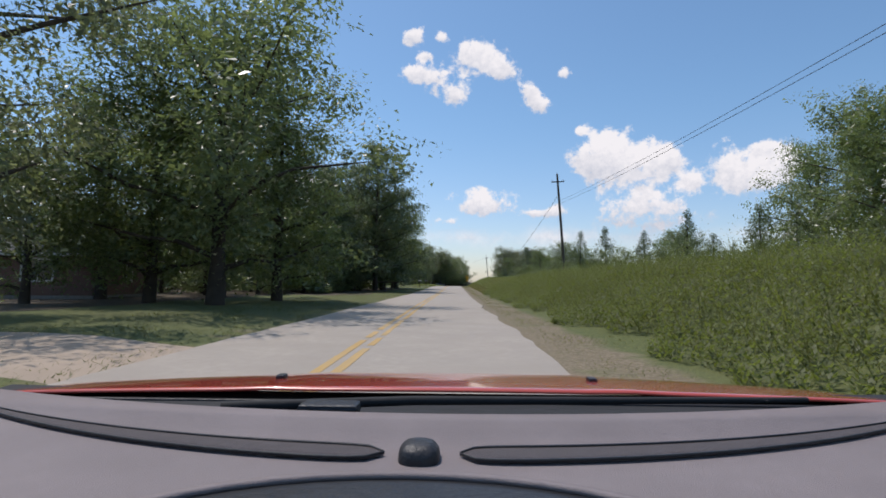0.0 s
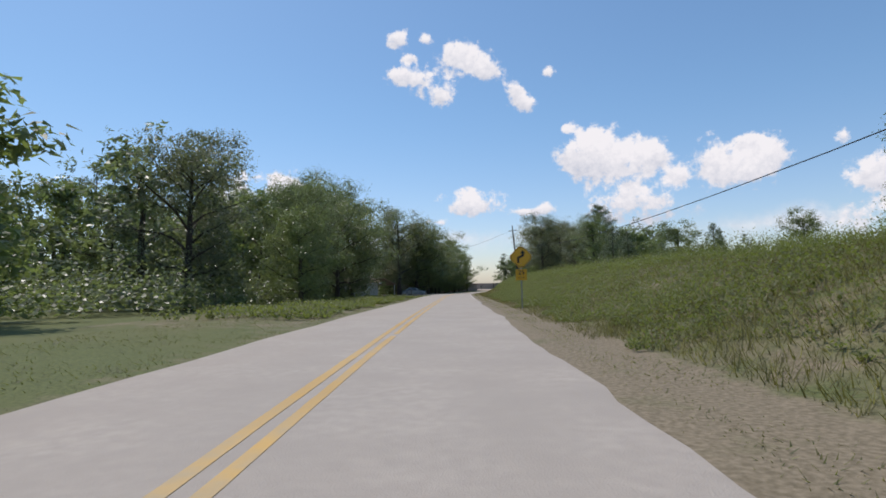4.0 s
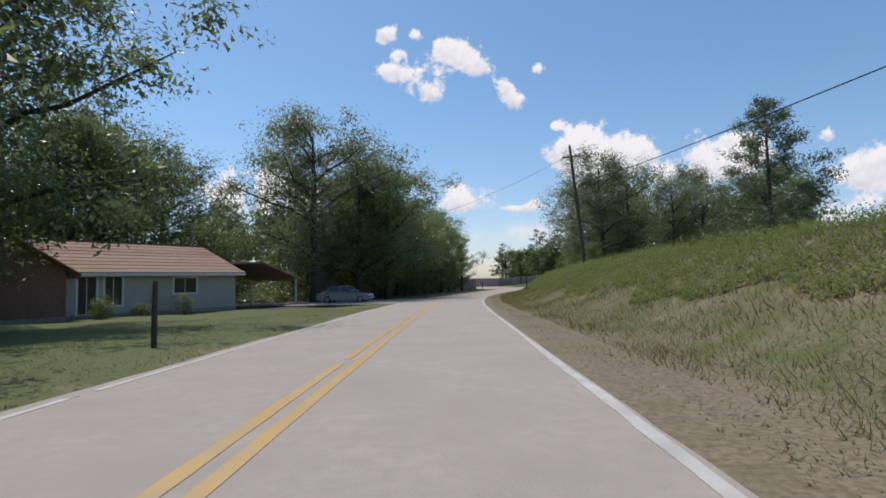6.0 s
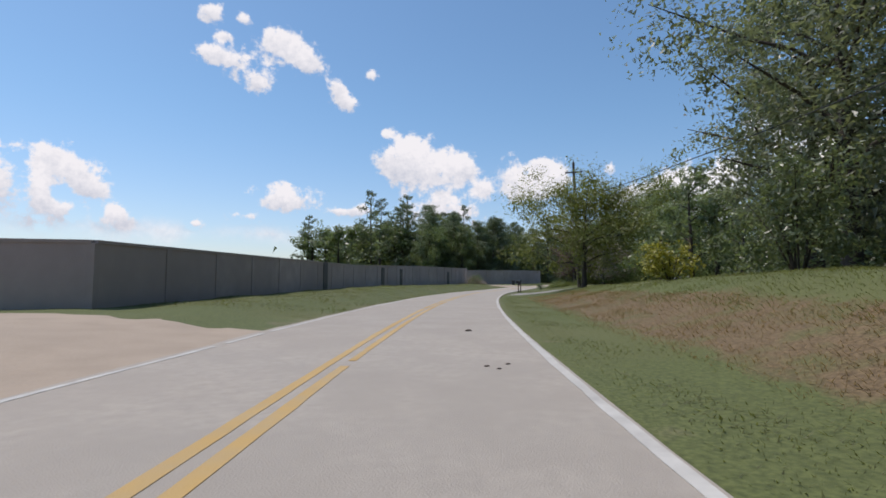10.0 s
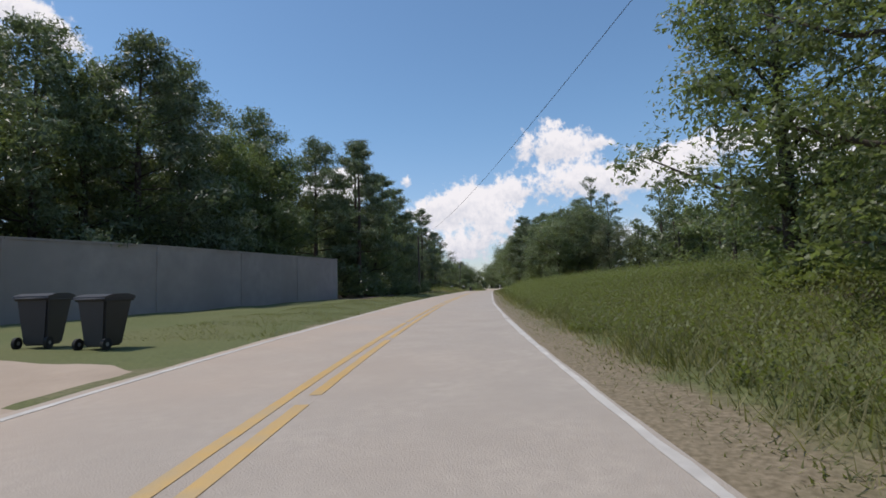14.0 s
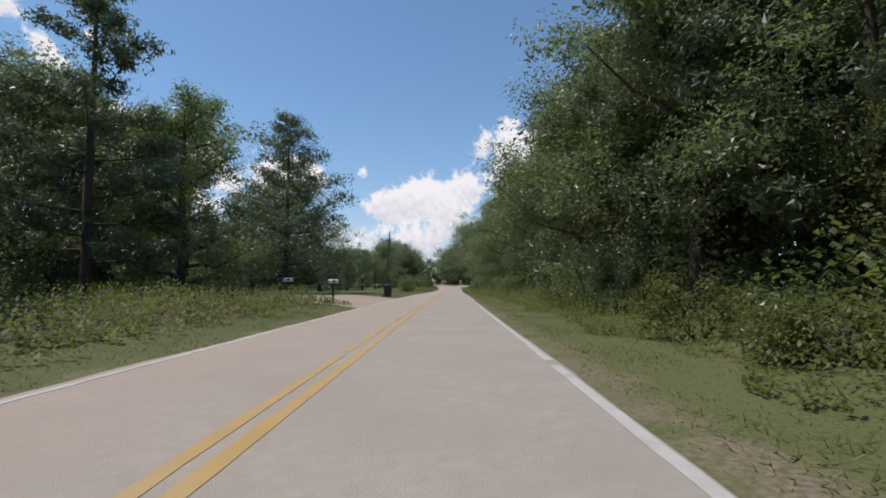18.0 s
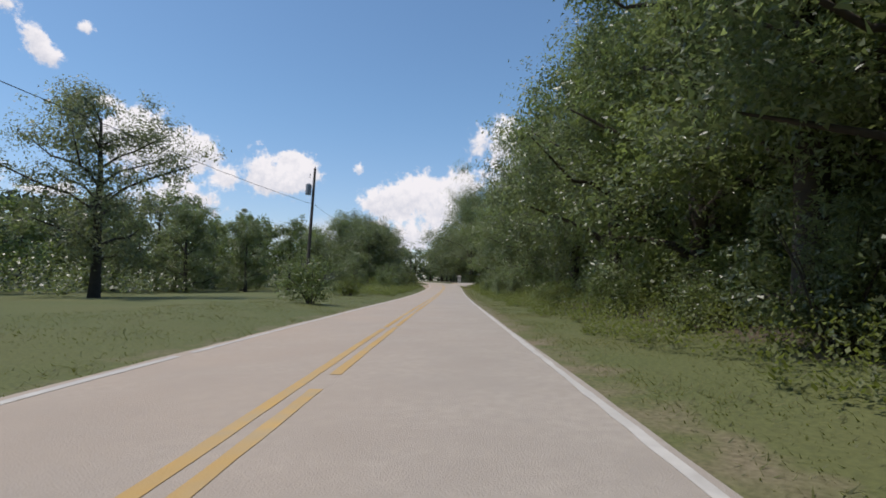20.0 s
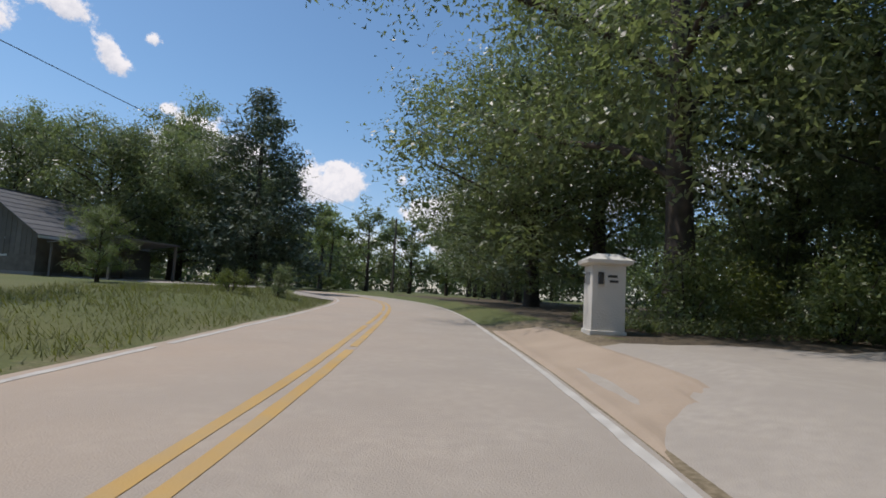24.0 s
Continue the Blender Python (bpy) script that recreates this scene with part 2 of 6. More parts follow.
STEEL = material("galvanised_steel", (0.45, 0.46, 0.47), rough=0.45, metal=0.8, bump=0.1)
GREYBOX = material("grey_enamel", (0.32, 0.33, 0.34), rough=0.45, bump=0.05)
ASPHALT = material("worn_asphalt", (0.42, 0.37, 0.31), (0.345, 0.305, 0.255), 7.0, 0.88, bump=0.5, bump_scale=70, detail=10)


def dusted(mat, tint):
    """Lays tan dust over a surface where its own cover says so."""
    nodes, links = mat.node_tree.nodes, mat.node_tree.links
    shader = nodes["Principled BSDF"]
    old = shader.inputs["Base Color"].links[0].from_socket
    cover = nodes.new("ShaderNodeAttribute")
    cover.attribute_name = "dust"
    grain = nodes.new("ShaderNodeTexNoise")
    grain.inputs["Scale"].default_value, grain.inputs["Detail"].default_value = 0.35, 7.0
    links.new(nodes.new("ShaderNodeNewGeometry").outputs["Position"], grain.inputs["Vector"])
    both = nodes.new("ShaderNodeMath")
    both.operation = "MULTIPLY"
    links.new(cover.outputs["Fac"], both.inputs[0])
    links.new(grain.outputs["Fac"], both.inputs[1])
    mix = nodes.new("ShaderNodeMix")
    mix.data_type = "RGBA"
    mix.inputs["B"].default_value = (*tint, 1)
    links.new(both.outputs[0], mix.inputs["Factor"])
    links.new(old, mix.inputs["A"])
    links.new(mix.outputs["Result"], shader.inputs["Base Color"])


dusted(ASPHALT, (0.47, 0.35, 0.25))
YELLOW_PAINT = material("yellow_road_paint", (0.56, 0.35, 0.11), (0.42, 0.32, 0.18), 3.0, 0.75, bump=0.2, bump_scale=60)
WHITE_PAINT = material("white_road_paint", (0.60, 0.57, 0.51), (0.40, 0.37, 0.33), 3.0, 0.75, bump=0.2, bump_scale=60)
BLOCK = material("grey_wall_panels", (0.44, 0.362, 0.325), (0.345, 0.285, 0.255), 1.4, 0.9, bump=0.4, bump_scale=25, stain=0.3, each=0.05)
DARKMETAL = material("dark_metal", (0.05, 0.048, 0.045), rough=0.55, bump=0.1)
DARKWOOD = material("dark_wood", (0.09, 0.06, 0.045), (0.04, 0.03, 0.022), 4.0, 0.8, bump=0.4, bump_scale=20)
SHINGLE = material("brown_shingles", (0.36, 0.23, 0.155), (0.25, 0.16, 0.11), 3.0, 0.9, bump=0.5, bump_scale=20, each=0.15)
GREYSHINGLE = material("grey_shingles", (0.17, 0.165, 0.16), (0.10, 0.10, 0.10), 3.0, 0.9, bump=0.5, bump_scale=20, each=0.15)
SIDING = material("pale_siding", (0.44, 0.42, 0.37), (0.35, 0.335, 0.30), 2.0, 0.75, bump=0.1)
BRICKWORK = material("brown_brick", (0.22, 0.13, 0.10), (0.15, 0.09, 0.07), 6.0, 0.9, bump=0.4, bump_scale=20, each=0.15)
OLDWOOD = material("grey_barn_boards", (0.20, 0.17, 0.145), (0.11, 0.095, 0.08), 2.5, 0.9, bump=0.5, bump_scale=16, each=0.2)
TRIM = material("white_trim", (0.72, 0.71, 0.68), rough=0.6, bump=0.05)
PANE = material("window_glass", (0.03, 0.035, 0.04), rough=0.06, bump=0, coat=0.5)
CARPAINT = material("silver_car_paint", (0.42, 0.45, 0.48), rough=0.3, metal=0.4, bump=0, coat=0.8)
WHITECAR = material("white_car_paint", (0.75, 0.75, 0.75), rough=0.3, bump=0, coat=0.8)
REDPAINT = material("red_car_paint", (0.62, 0.085, 0.045), (0.56, 0.075, 0.04), rough=0.3, bump=0, coat=1.0)
RUBBER = material("tyre_rubber", (0.025, 0.025, 0.025), rough=0.85, bump=0.2)
PLASTIC = material("black_plastic", (0.022, 0.022, 0.024), rough=0.5, bump=0.2, bump_scale=120)
DASH = material("grey_dashboard", (0.262, 0.218, 0.212), (0.235, 0.196, 0.19), 60, 0.7, bump=0.35, bump_scale=900)
VENT = material("vent_mesh", (0.115, 0.095, 0.093), (0.08, 0.066, 0.065), 90, 0.7, bump=0.5, bump_scale=900)
BIN = material("black_bin_plastic", (0.035, 0.035, 0.04), rough=0.55, bump=0.1)
SIGNYELLOW = material("yellow_sign_sheeting", (0.80, 0.42, 0.02), (0.74, 0.38, 0.02), rough=0.4, bump=0)
BLACKPAINT = material("black_sign_paint", (0.02, 0.02, 0.02), rough=0.5, bump=0)
STUCCO = material("pale_stucco", (0.70, 0.67, 0.60), (0.60, 0.57, 0.50), 2.0, 0.9, bump=0.4, bump_scale=30, stain=0.15)
TERRACOTTA = material("tan_planter_brick", (0.44, 0.33, 0.24), (0.33, 0.24, 0.17), 5.0, 0.9, bump=0.3, each=0.15)
CONCRETE = material("driveway_concrete", (0.32, 0.292, 0.255), (0.25, 0.228, 0.20), 2.0, 0.9, bump=0.3, bump_scale=30)
SAND = material("sandy_dirt", (0.44, 0.345, 0.255), (0.35, 0.27, 0.195), 1.2, 0.95, bump=0.6, bump_scale=12)
LAMPRED = material("red_lens", (0.4, 0.02, 0.02), rough=0.2, bump=0)
LAMPCLEAR = material("clear_lens", (0.6, 0.6, 0.6), rough=0.15, bump=0)
STONE = material("grey_stone", (0.30, 0.28, 0.26), (0.2, 0.19, 0.17), 6.0, 0.9, bump=0.5)


def ground_material():
    """Lawn, dirt, leaf litter and red clay, laid by the ground's own cover."""
    mat = bpy.data.materials.new("ground_cover")
    mat.use_nodes = True
    nodes, links = mat.node_tree.nodes, mat.node_tree.links
    shader = nodes["Principled BSDF"]
    where = nodes.new("ShaderNodeNewGeometry").outputs["Position"]

    def tex(scale, detail=8.0):
        n = nodes.new("ShaderNodeTexNoise")
        n.inputs["Scale"].default_value, n.inputs["Detail"].default_value = scale, detail
        links.new(where, n.inputs["Vector"])
        return n.outputs["Fac"]

    def mixed(fac, a, b):
        n = nodes.new("ShaderNodeMix")
        n.data_type = "RGBA"
        links.new(fac, n.inputs["Factor"])
        for key, v in (("A", a), ("B", b)):
            if isinstance(v, tuple):
                n.inputs[key].default_value = (*v, 1)
            else:
                links.new(v, n.inputs[key])
        return n.outputs["Result"]

    def ranged(v, lo, hi):
        n = nodes.new("ShaderNodeMapRange")
        n.inputs["From Min"].default_value, n.inputs["From Max"].default_value = lo, hi
        links.new(v, n.inputs["Value"])
        return n.outputs[0]

    fine, mid, broad = tex(17.0, 10.0), tex(1.3), tex(0.16, 4.0)
    lawn = mixed(ranged(fine, 0.35, 0.65), (0.070, 0.084, 0.023), (0.128, 0.144, 0.043))
    lawn = mixed(ranged(broad, 0.45, 0.75), lawn, (0.125, 0.125, 0.042))
    covers = (("dirt", (0.145, 0.114, 0.066), (0.25, 0.20, 0.128)), ("litter", (0.05, 0.038, 0.025), (0.12, 0.09, 0.055)), ("clay", (0.105, 0.070, 0.034), (0.21, 0.142, 0.072)))
    colour = lawn
    for key, a, b in covers:
        own = mixed(ranged(fine, 0.35, 0.65), a, b)
        at = nodes.new("ShaderNodeAttribute")
        at.attribute_name = key
        add = nodes.new("ShaderNodeMath")
        add.operation = "ADD"
        links.new(at.outputs["Fac"], add.inputs[0])
        links.new(ranged(mid, 0.9, 0.1), add.inputs[1])
        colour = mixed(ranged(add.outputs[0], 0.85, 1.25), colour, own)
    links.new(colour, shader.inputs["Base Color"])
    shader.inputs["Roughness"].default_value = 0.95
    b = nodes.new("ShaderNodeBump")
    b.inputs["Strength"].default_value, b.inputs["Distance"].default_value = 0.3, 0.02
    links.new(tex(70.0, 6.0), b.inputs["Height"])
    links.new(b.outputs[0], shader.inputs["Normal"])
    return mat


GROUND = ground_material()

# ---- the road's line ----
# the drive's line every 26 m, carried on past both ends: x, y, height of the road
LINE = [(-2.4, -52.0, -1.1), (-1.2, -26.0, -1.1), (0.0, 0.0, -1.12), (1.0, 26.0, -1.12), (2.2, 52.0, -1.09), (3.4, 77.9, -0.94), (4.5, 103.9, -0.71),
        (6.0, 129.9, -0.69), (7.8, 155.8, -0.82), (9.7, 181.7, -0.97), (12.3, 207.6, -1.23), (16.9, 233.2, -1.55), (24.0, 258.2, -1.71),
        (33.3, 282.4, -1.78), (44.4, 306.0, -1.69), (57.3, 328.5, -1.62), (72.3, 349.7, -1.54), (89.6, 369.1, -1.18), (108.5, 387.0, -0.89),
        (128.1, 404.1, -0.63), (147.8, 421.1, -0.48), (167.6, 437.9, -0.34), (187.5, 454.6, -0.33), (207.5, 471.2, -0.38), (227.5, 487.8, -0.55)]
LINE += [(247.6, 504.3, -0.76), (267.8, 520.8, -0.73), (287.8, 537.3, -0.39), (306.6, 555.0, 0.05), (323.0, 575.2, 0.3),
         (332.7, 599.3, 0.4), (332.7, 625.3, 0.4), (326.0, 650.4, 0.4), (315.0, 674.0, 0.4)]


def dense_line():
    pts = np.array(LINE, dtype=float)
    out = []
    for i in range(len(pts) - 1):
        a, b, c, e = pts[max(i - 1, 0)], pts[i], pts[i + 1], pts[min(i + 2, len(pts) - 1)]
        for k in range(26):
            u = k / 26
            out.append(0.5 * (2 * b + (c - a) * u + (2 * a - 5 * b + 4 * c - e) * u * u + (3 * b - a - 3 * c + e) * u ** 3))
    out.append(pts[-1])
    return np.array(out)


RL = dense_line()
RS = np.concatenate([[0], np.cumsum(np.hypot(*np.diff(RL[:, :2], axis=0).T))]) - 52.0
_t = np.gradient(RL[:, :2], axis=0)
RT = _t / np.linalg.norm(_t, axis=1, keepdims=True)


def at(s, d):
    """The plan's x, y at s metres along the drive's line and d metres to its right."""
    s, d = np.asarray(s, float), np.asarray(d, float)
    x, y = np.interp(s, RS, RL[:, 0]), np.interp(s, RS, RL[:, 1])
    tx, ty = np.interp(s, RS, RT[:, 0]), np.interp(s, RS, RT[:, 1])
    return x + ty * d, y - tx * d


def heading(s):
    """The road's heading at s, in degrees to the left of +y."""
    return math.degrees(math.atan2(-float(np.interp(s, RS, RT[:, 0])), float(np.interp(s, RS, RT[:, 1]))))


def road_z(s):
    return np.interp(s, RS, RL[:, 2])


def smooth(v):
    v = np.clip(v, 0, 1)
    return v * v * (3 - 2 * v)


# height of the bank on the right at 9 m from the line, and of the rise on the left
BANK_S = [-60, 0, 60, 130, 180, 245, 262, 300, 325, 350, 390, 410, 470, 490, 640, 672, 690, 1000]
BANK_H = [1.5, 1.5, 1.5, 1.8, 2.2, 2.25, 1.6, 1.5, 0.9, 0.4, 0.6, 1.15, 1.1, 0.4, 0.4, 0.3, 0.25, 0.2]
RISE_S = [-60, 140, 160, 188, 198, 224, 238, 290, 310, 340, 375, 386, 430, 450, 560, 640, 666, 684, 1000]
RISE_H = [0.1, 0.1, 0.0, 0.0, -0.12, -0.12, 0.05, 0.2, 0.4, 0.7, 0.7, 0.05, 0.2, 0.2, 0.2, 0.05, 0.1, 0.45, 0.4]


def rise(s, d):
    """The ground's height over the road's at s, d."""
    s, d = np.asarray(s, float), np.asarray(d, float)
    start = np.interp(s, [-60, 655, 668, 1000], [3.0, 3.0, 1.7, 1.7])
    span = np.interp(s, [-60, 655, 668, 1000], [6.0, 6.0, 1.8, 1.8])
    right = np.interp(s, BANK_S, BANK_H) * smooth((d - start) / span)
    right = right + np.where(d > 9, np.minimum(d - 9, 40) * np.interp(s, [-60, 200, 300, 400, 470, 500, 900], [0.006, 0.006, 0.006, 0.006, 0.006, 0.004, 0.004]), 0)
    right = right * (1 - 0.45 * smooth((d - 13) / 22))
    left = np.interp(s, RISE_S, RISE_H) * smooth((-d - 5.0) / 3.0)
    bump = 0.05 * np.sin(s * 0.9 + d * 0.7) * np.sin(d * 0.8 - s * 0.23) * smooth((np.abs(d + 1.4) - 3.4) / 2)
    shoulder = -0.055 + 0.03 * smooth((np.abs(d + 1.4) - 2.9) / 0.8)
    return right + left + bump + shoulder


def ground_z(s, d):
    return float(road_z(s) + rise(s, d))


END, AHEAD = np.array([299.9, 548.3]), np.array([0.731, 0.682])  # past the last bend places are told along this straight line


def spot(s, d, up=0.0):
    """The place on the ground at s, d."""
    if s > 668:
        x, y = END + AHEAD * (s - 666.4) + np.array([AHEAD[1], -AHEAD[0]]) * d
        i = int(np.argmin(np.hypot(RL[:, 0] - x, RL[:, 1] - y)))
        s, d = RS[i], (x - RL[i, 0]) * RT[i, 1] - (y - RL[i, 1]) * RT[i, 0]
    else:
        x, y = at(s, d)
    return Vector((float(x), float(y), ground_z(s, d) + up))


# ---- building helpers ----


def mesh_of(name, verts, faces, mats, index=None, shade=False):
    me = bpy.data.meshes.new(name)
    verts, faces = np.asarray(verts, np.float32), np.asarray(faces, np.int32)
    me.vertices.add(len(verts))
    me.vertices.foreach_set("co", verts.ravel())
    n, k = faces.shape
    me.loops.add(n * k)
    me.loops.foreach_set("vertex_index", faces.ravel())
    me.polygons.add(n)
    me.polygons.foreach_set("loop_start", np.arange(0, n * k, k, dtype=np.int32))
    for m in mats if isinstance(mats, (list, tuple)) else [mats]:
        me.materials.append(m)
    if index is not None:
        me.polygons.foreach_set("material_index", np.asarray(index, np.int32))
    me.update(calc_edges=True)
    me.polygons.foreach_set("use_smooth", np.full(n, shade))
    return me


def part(name, bm, mat, parent=None, label="", shade=False):
    """One bmesh (or mesh) as one object, under its thing."""
    if isinstance(bm, bpy.types.Mesh):
        me = bm
    else:
        me = bpy.data.meshes.new(name)
        bm.normal_update()
        bm.to_mesh(me)
        bm.free()
        me.materials.append(mat)
        if shade:
            me.polygons.foreach_set("use_smooth", np.full(len(me.polygons), True))
    ob = new(name, me)
    if parent:
        ob.parent = parent
    return tagged(ob, label)


def thing(name, label, category, m=None, group="", kind=""):
    ob = new(name)
    ob.empty_display_size = 0.2
    if m is not None:
        ob.matrix_world = m
    return tagged(ob, label, category, group, kind)


def box(bm, x0, x1, y0, y1, z0, z1, bevel=0.0):
    made = bmesh.ops.create_cube(bm, size=1.0, matrix=Matrix.LocRotScale(((x0 + x1) / 2, (y0 + y1) / 2, (z0 + z1) / 2), None, (x1 - x0, y1 - y0, z1 - z0)))
    if bevel:
        edges = {e for v in made["verts"] for e in v.link_edges}
        bmesh.ops.bevel(bm, geom=list(edges), offset=bevel, segments=2, affect="EDGES", profile=0.6)
    return bm


def boxed(*a, bevel=0.0):
    return box(bmesh.new(), *a, bevel=bevel)


def tube_arrays(points, radii, sides=8):
    """Rings round a line: verts and quads."""
    pts = np.asarray(points, float)
    tang = np.gradient(pts, axis=0)
    tang /= np.linalg.norm(tang, axis=1, keepdims=True) + 1e-9
    ref = np.array([0.31, 0.95, 0.05]) if abs(tang[0][2]) > 0.7 else np.array([0, 0, 1.0])
    verts, faces = [], []
    ang = np.linspace(0, 2 * np.pi, sides, endpoint=False)
    for p, t, r in zip(pts, tang, radii):
        u = np.cross(t, ref)
        u /= np.linalg.norm(u) + 1e-9
        w = np.cross(t, u)
        verts.extend(p + r * (np.cos(a) * u + np.sin(a) * w) for a in ang)
    for i in range(len(pts) - 1):
        for k in range(sides):
            j = (k + 1) % sides
            faces.append((i * sides + k, i * sides + j, (i + 1) * sides + j, (i + 1) * sides + k))
    return np.array(verts), np.array(faces, int)


def join_arrays(pieces):
    verts, faces, base = [], [], 0
    for v, f in pieces:
        verts.append(v)
        faces.append(np.asarray(f) + base)
        base += len(v)
    return np.concatenate(verts), np.concatenate(faces)


def tube(name, points, radii, mat, parent=None, sides=8, label=""):
    v, f = tube_arrays(points, radii, sides)
    return part(name, mesh_of(name, v, f, mat, shade=True), None, parent, label)


def cylinder(bm, r0, r1, z0, z1, sides=16, m=None):
    made = bmesh.ops.create_cone(bm, cap_ends=True, segments=sides, radius1=r0, radius2=r1, depth=z1 - z0)
    shift = Matrix.Translation((0, 0, (z0 + z1) / 2))
    bmesh.ops.transform(bm, matrix=(m or Matrix()) @ shift, verts=made["verts"])
    return bm


def prism(bm, outline, x0, x1, axis="x"):
    """An outline in two axes drawn out along the third."""
    rings = []
    for x in (x0, x1):
        rings.append([bm.verts.new((x, a, b) if axis == "x" else (a, x, b)) for a, b in outline])
    n = len(outline)
    for i in range(n):
        bm.faces.new((rings[0][i], rings[0][(i + 1) % n], rings[1][(i + 1) % n], rings[1][i]))
    bm.faces.new(rings[0][::-1])
    bm.faces.new(rings[1])
    bmesh.ops.recalc_face_normals(bm, faces=bm.faces)
    return bm


def leaf_arrays(rng, centre, normal, size, slim=0.55):
    """Pointed leaves round the given centres."""
    n = len(centre)
    a = rng.normal(size=(n, 3))
    a -= (a * normal).sum(1)[:, None] * normal
    a /= np.linalg.norm(a, axis=1, keepdims=True) + 1e-9
    b = np.cross(normal, a)
    size = size[:, None]
    verts = np.empty((n, 3, 3))
    verts[:, 0] = centre + (b * slim - a) * size * 0.5
    verts[:, 1] = centre + a * size * 0.55
    verts[:, 2] = centre - (b * slim * 0.8 + a * 0.75) * size * 0.5
    return verts.reshape(-1, 3), np.arange(3 * n).reshape(n, 3)


def unit(rng, n):
    v = rng.normal(size=(n, 3))
    return v / np.linalg.norm(v, axis=1, keepdims=True)


# ---- trees: trunk and crown, built once each and set out in copies ----


def puff_leaves(rng, centres, radii, count, size, slim=0.55, flat=0.8, spread=0.75, inner=0.32, sprays=11):
    """Leaves in sprays on the outsides of round clumps, thicker where the clump is larger."""
    centres, radii = np.asarray(centres, float), np.asarray(radii, float)
    weight = radii ** 2
    pick = rng.choice(len(centres), size=count, p=weight / weight.sum())
    ways = unit(rng, len(centres) * sprays) + np.array([0, 0, 0.22])
    ways = (ways / np.linalg.norm(ways, axis=1, keepdims=True)).reshape(-1, sprays, 3)
    far = 0.60 + 0.45 * rng.random((len(centres), sprays))
    spray = rng.integers(0, sprays, count)
    core = np.arange(count) < count * inner
    out = np.where(core[:, None], unit(rng, count), ways[pick, spray])
    r = radii[pick] * np.where(core, 0.66 * rng.random(count) ** 0.5, far[pick, spray])
    pos = centres[pick] + out * np.array([1, 1, flat]) * r[:, None]
    pos += np.where(core[:, None], 0.0, rng.normal(size=(count, 3)) * np.array([1.15, 1.15, 0.7]) * (radii[pick] * 0.17)[:, None])
    normal = out * 0.6 + unit(rng, count) * spread * 0.9 + np.array([0, 0, 0.45])
    normal /= np.linalg.norm(normal, axis=1, keepdims=True)
    long = np.where(core, np.minimum(radii[pick] * 0.45, size * 1.45), size) * (0.6 + 0.8 * rng.random(count))
    return leaf_arrays(rng, pos, normal, long, slim)


def broadleaf(name, seed, h, width, bole, count, size, leaves, lean=0.0, gaps=0.0, limbs=13, slim=0.55):
    """A tree of height h: a forked trunk, limbs, and a crown of leafy clumps."""
    rng = np.random.default_rng(seed)
    r0 = h * 0.017 + 0.05
    top = h * 0.78
    zs = np.linspace(0, top, 7)
    wob = np.cumsum(rng.normal(0, 0.02 * h / 6, (7, 2)), axis=0)
    wob[:, 0] += lean * zs
    pts = np.column_stack([wob, zs])
    pts[0, 2] = -0.25
    wood = [tube_arrays(pts, r0 * np.array([1.35, 0.95, 0.85, 0.72, 0.55, 0.38, 0.2]), 9)]
    centres, radii = [], []
    for i in range(limbs):
        f = bole + (0.97 - bole) * (i + rng.random() * 0.7) / limbs
        z0 = f * top
        base = np.array([np.interp(z0, zs, pts[:, 0]), np.interp(z0, zs, pts[:, 1]), z0])
        ang = i * 2.4 + rng.normal(0, 0.35)
        shape = math.sin(math.pi * min(1.0, max(0.06, 0.22 + 0.78 * (f - bole) / (1 - bole)))) ** 0.6
        reach = width * 0.5 * shape * (0.75 + 0.45 * rng.random())
        lift = (0.25 + 0.5 * f) * reach + rng.normal(0, 0.2)
        tip = base + np.array([math.cos(ang) * reach, math.sin(ang) * reach, lift])
        mid = (base + tip) / 2 + rng.normal(0, 0.06 * reach + 0.02, 3)
        line = np.array([base, base * 0.45 + mid * 0.55 + [0, 0, 0.05 * reach], mid, tip * 0.6 + mid * 0.4, tip])
        wood.append(tube_arrays(line, r0 * (1 - 0.6 * f) * np.array([0.5, 0.4, 0.32, 0.2, 0.08]), 6))
        for k in (0.3, 0.52, 0.72, 0.92, 1.1):
            q = base * (1 - k) + tip * k + rng.normal(0, 0.10 * width / 2, 3)
            centres.append(q)
            radii.append(width * (0.118 + 0.07 * rng.random()))
    for k in range(5):
        centres.append(np.array([pts[-1, 0], pts[-1, 1], top]) + rng.normal(0, 1, 3) * [width * 0.13, width * 0.13, h * 0.05] + [0, 0, h * 0.08])
        radii.append(width * (0.10 + 0.05 * rng.random()))
    if gaps:
        keep = rng.random(len(centres)) > gaps
        centres, radii = np.array(centres)[keep], np.array(radii)[keep]
    lv, lf = puff_leaves(rng, centres, radii, count, size, slim, inner=0.32 if slim > 0.3 else 0.0)
    low = lv[:, 2] < 0.15
    lv[low, 2] = 0.15
    return stock(name, wood, (lv, lf), BARK, leaves)


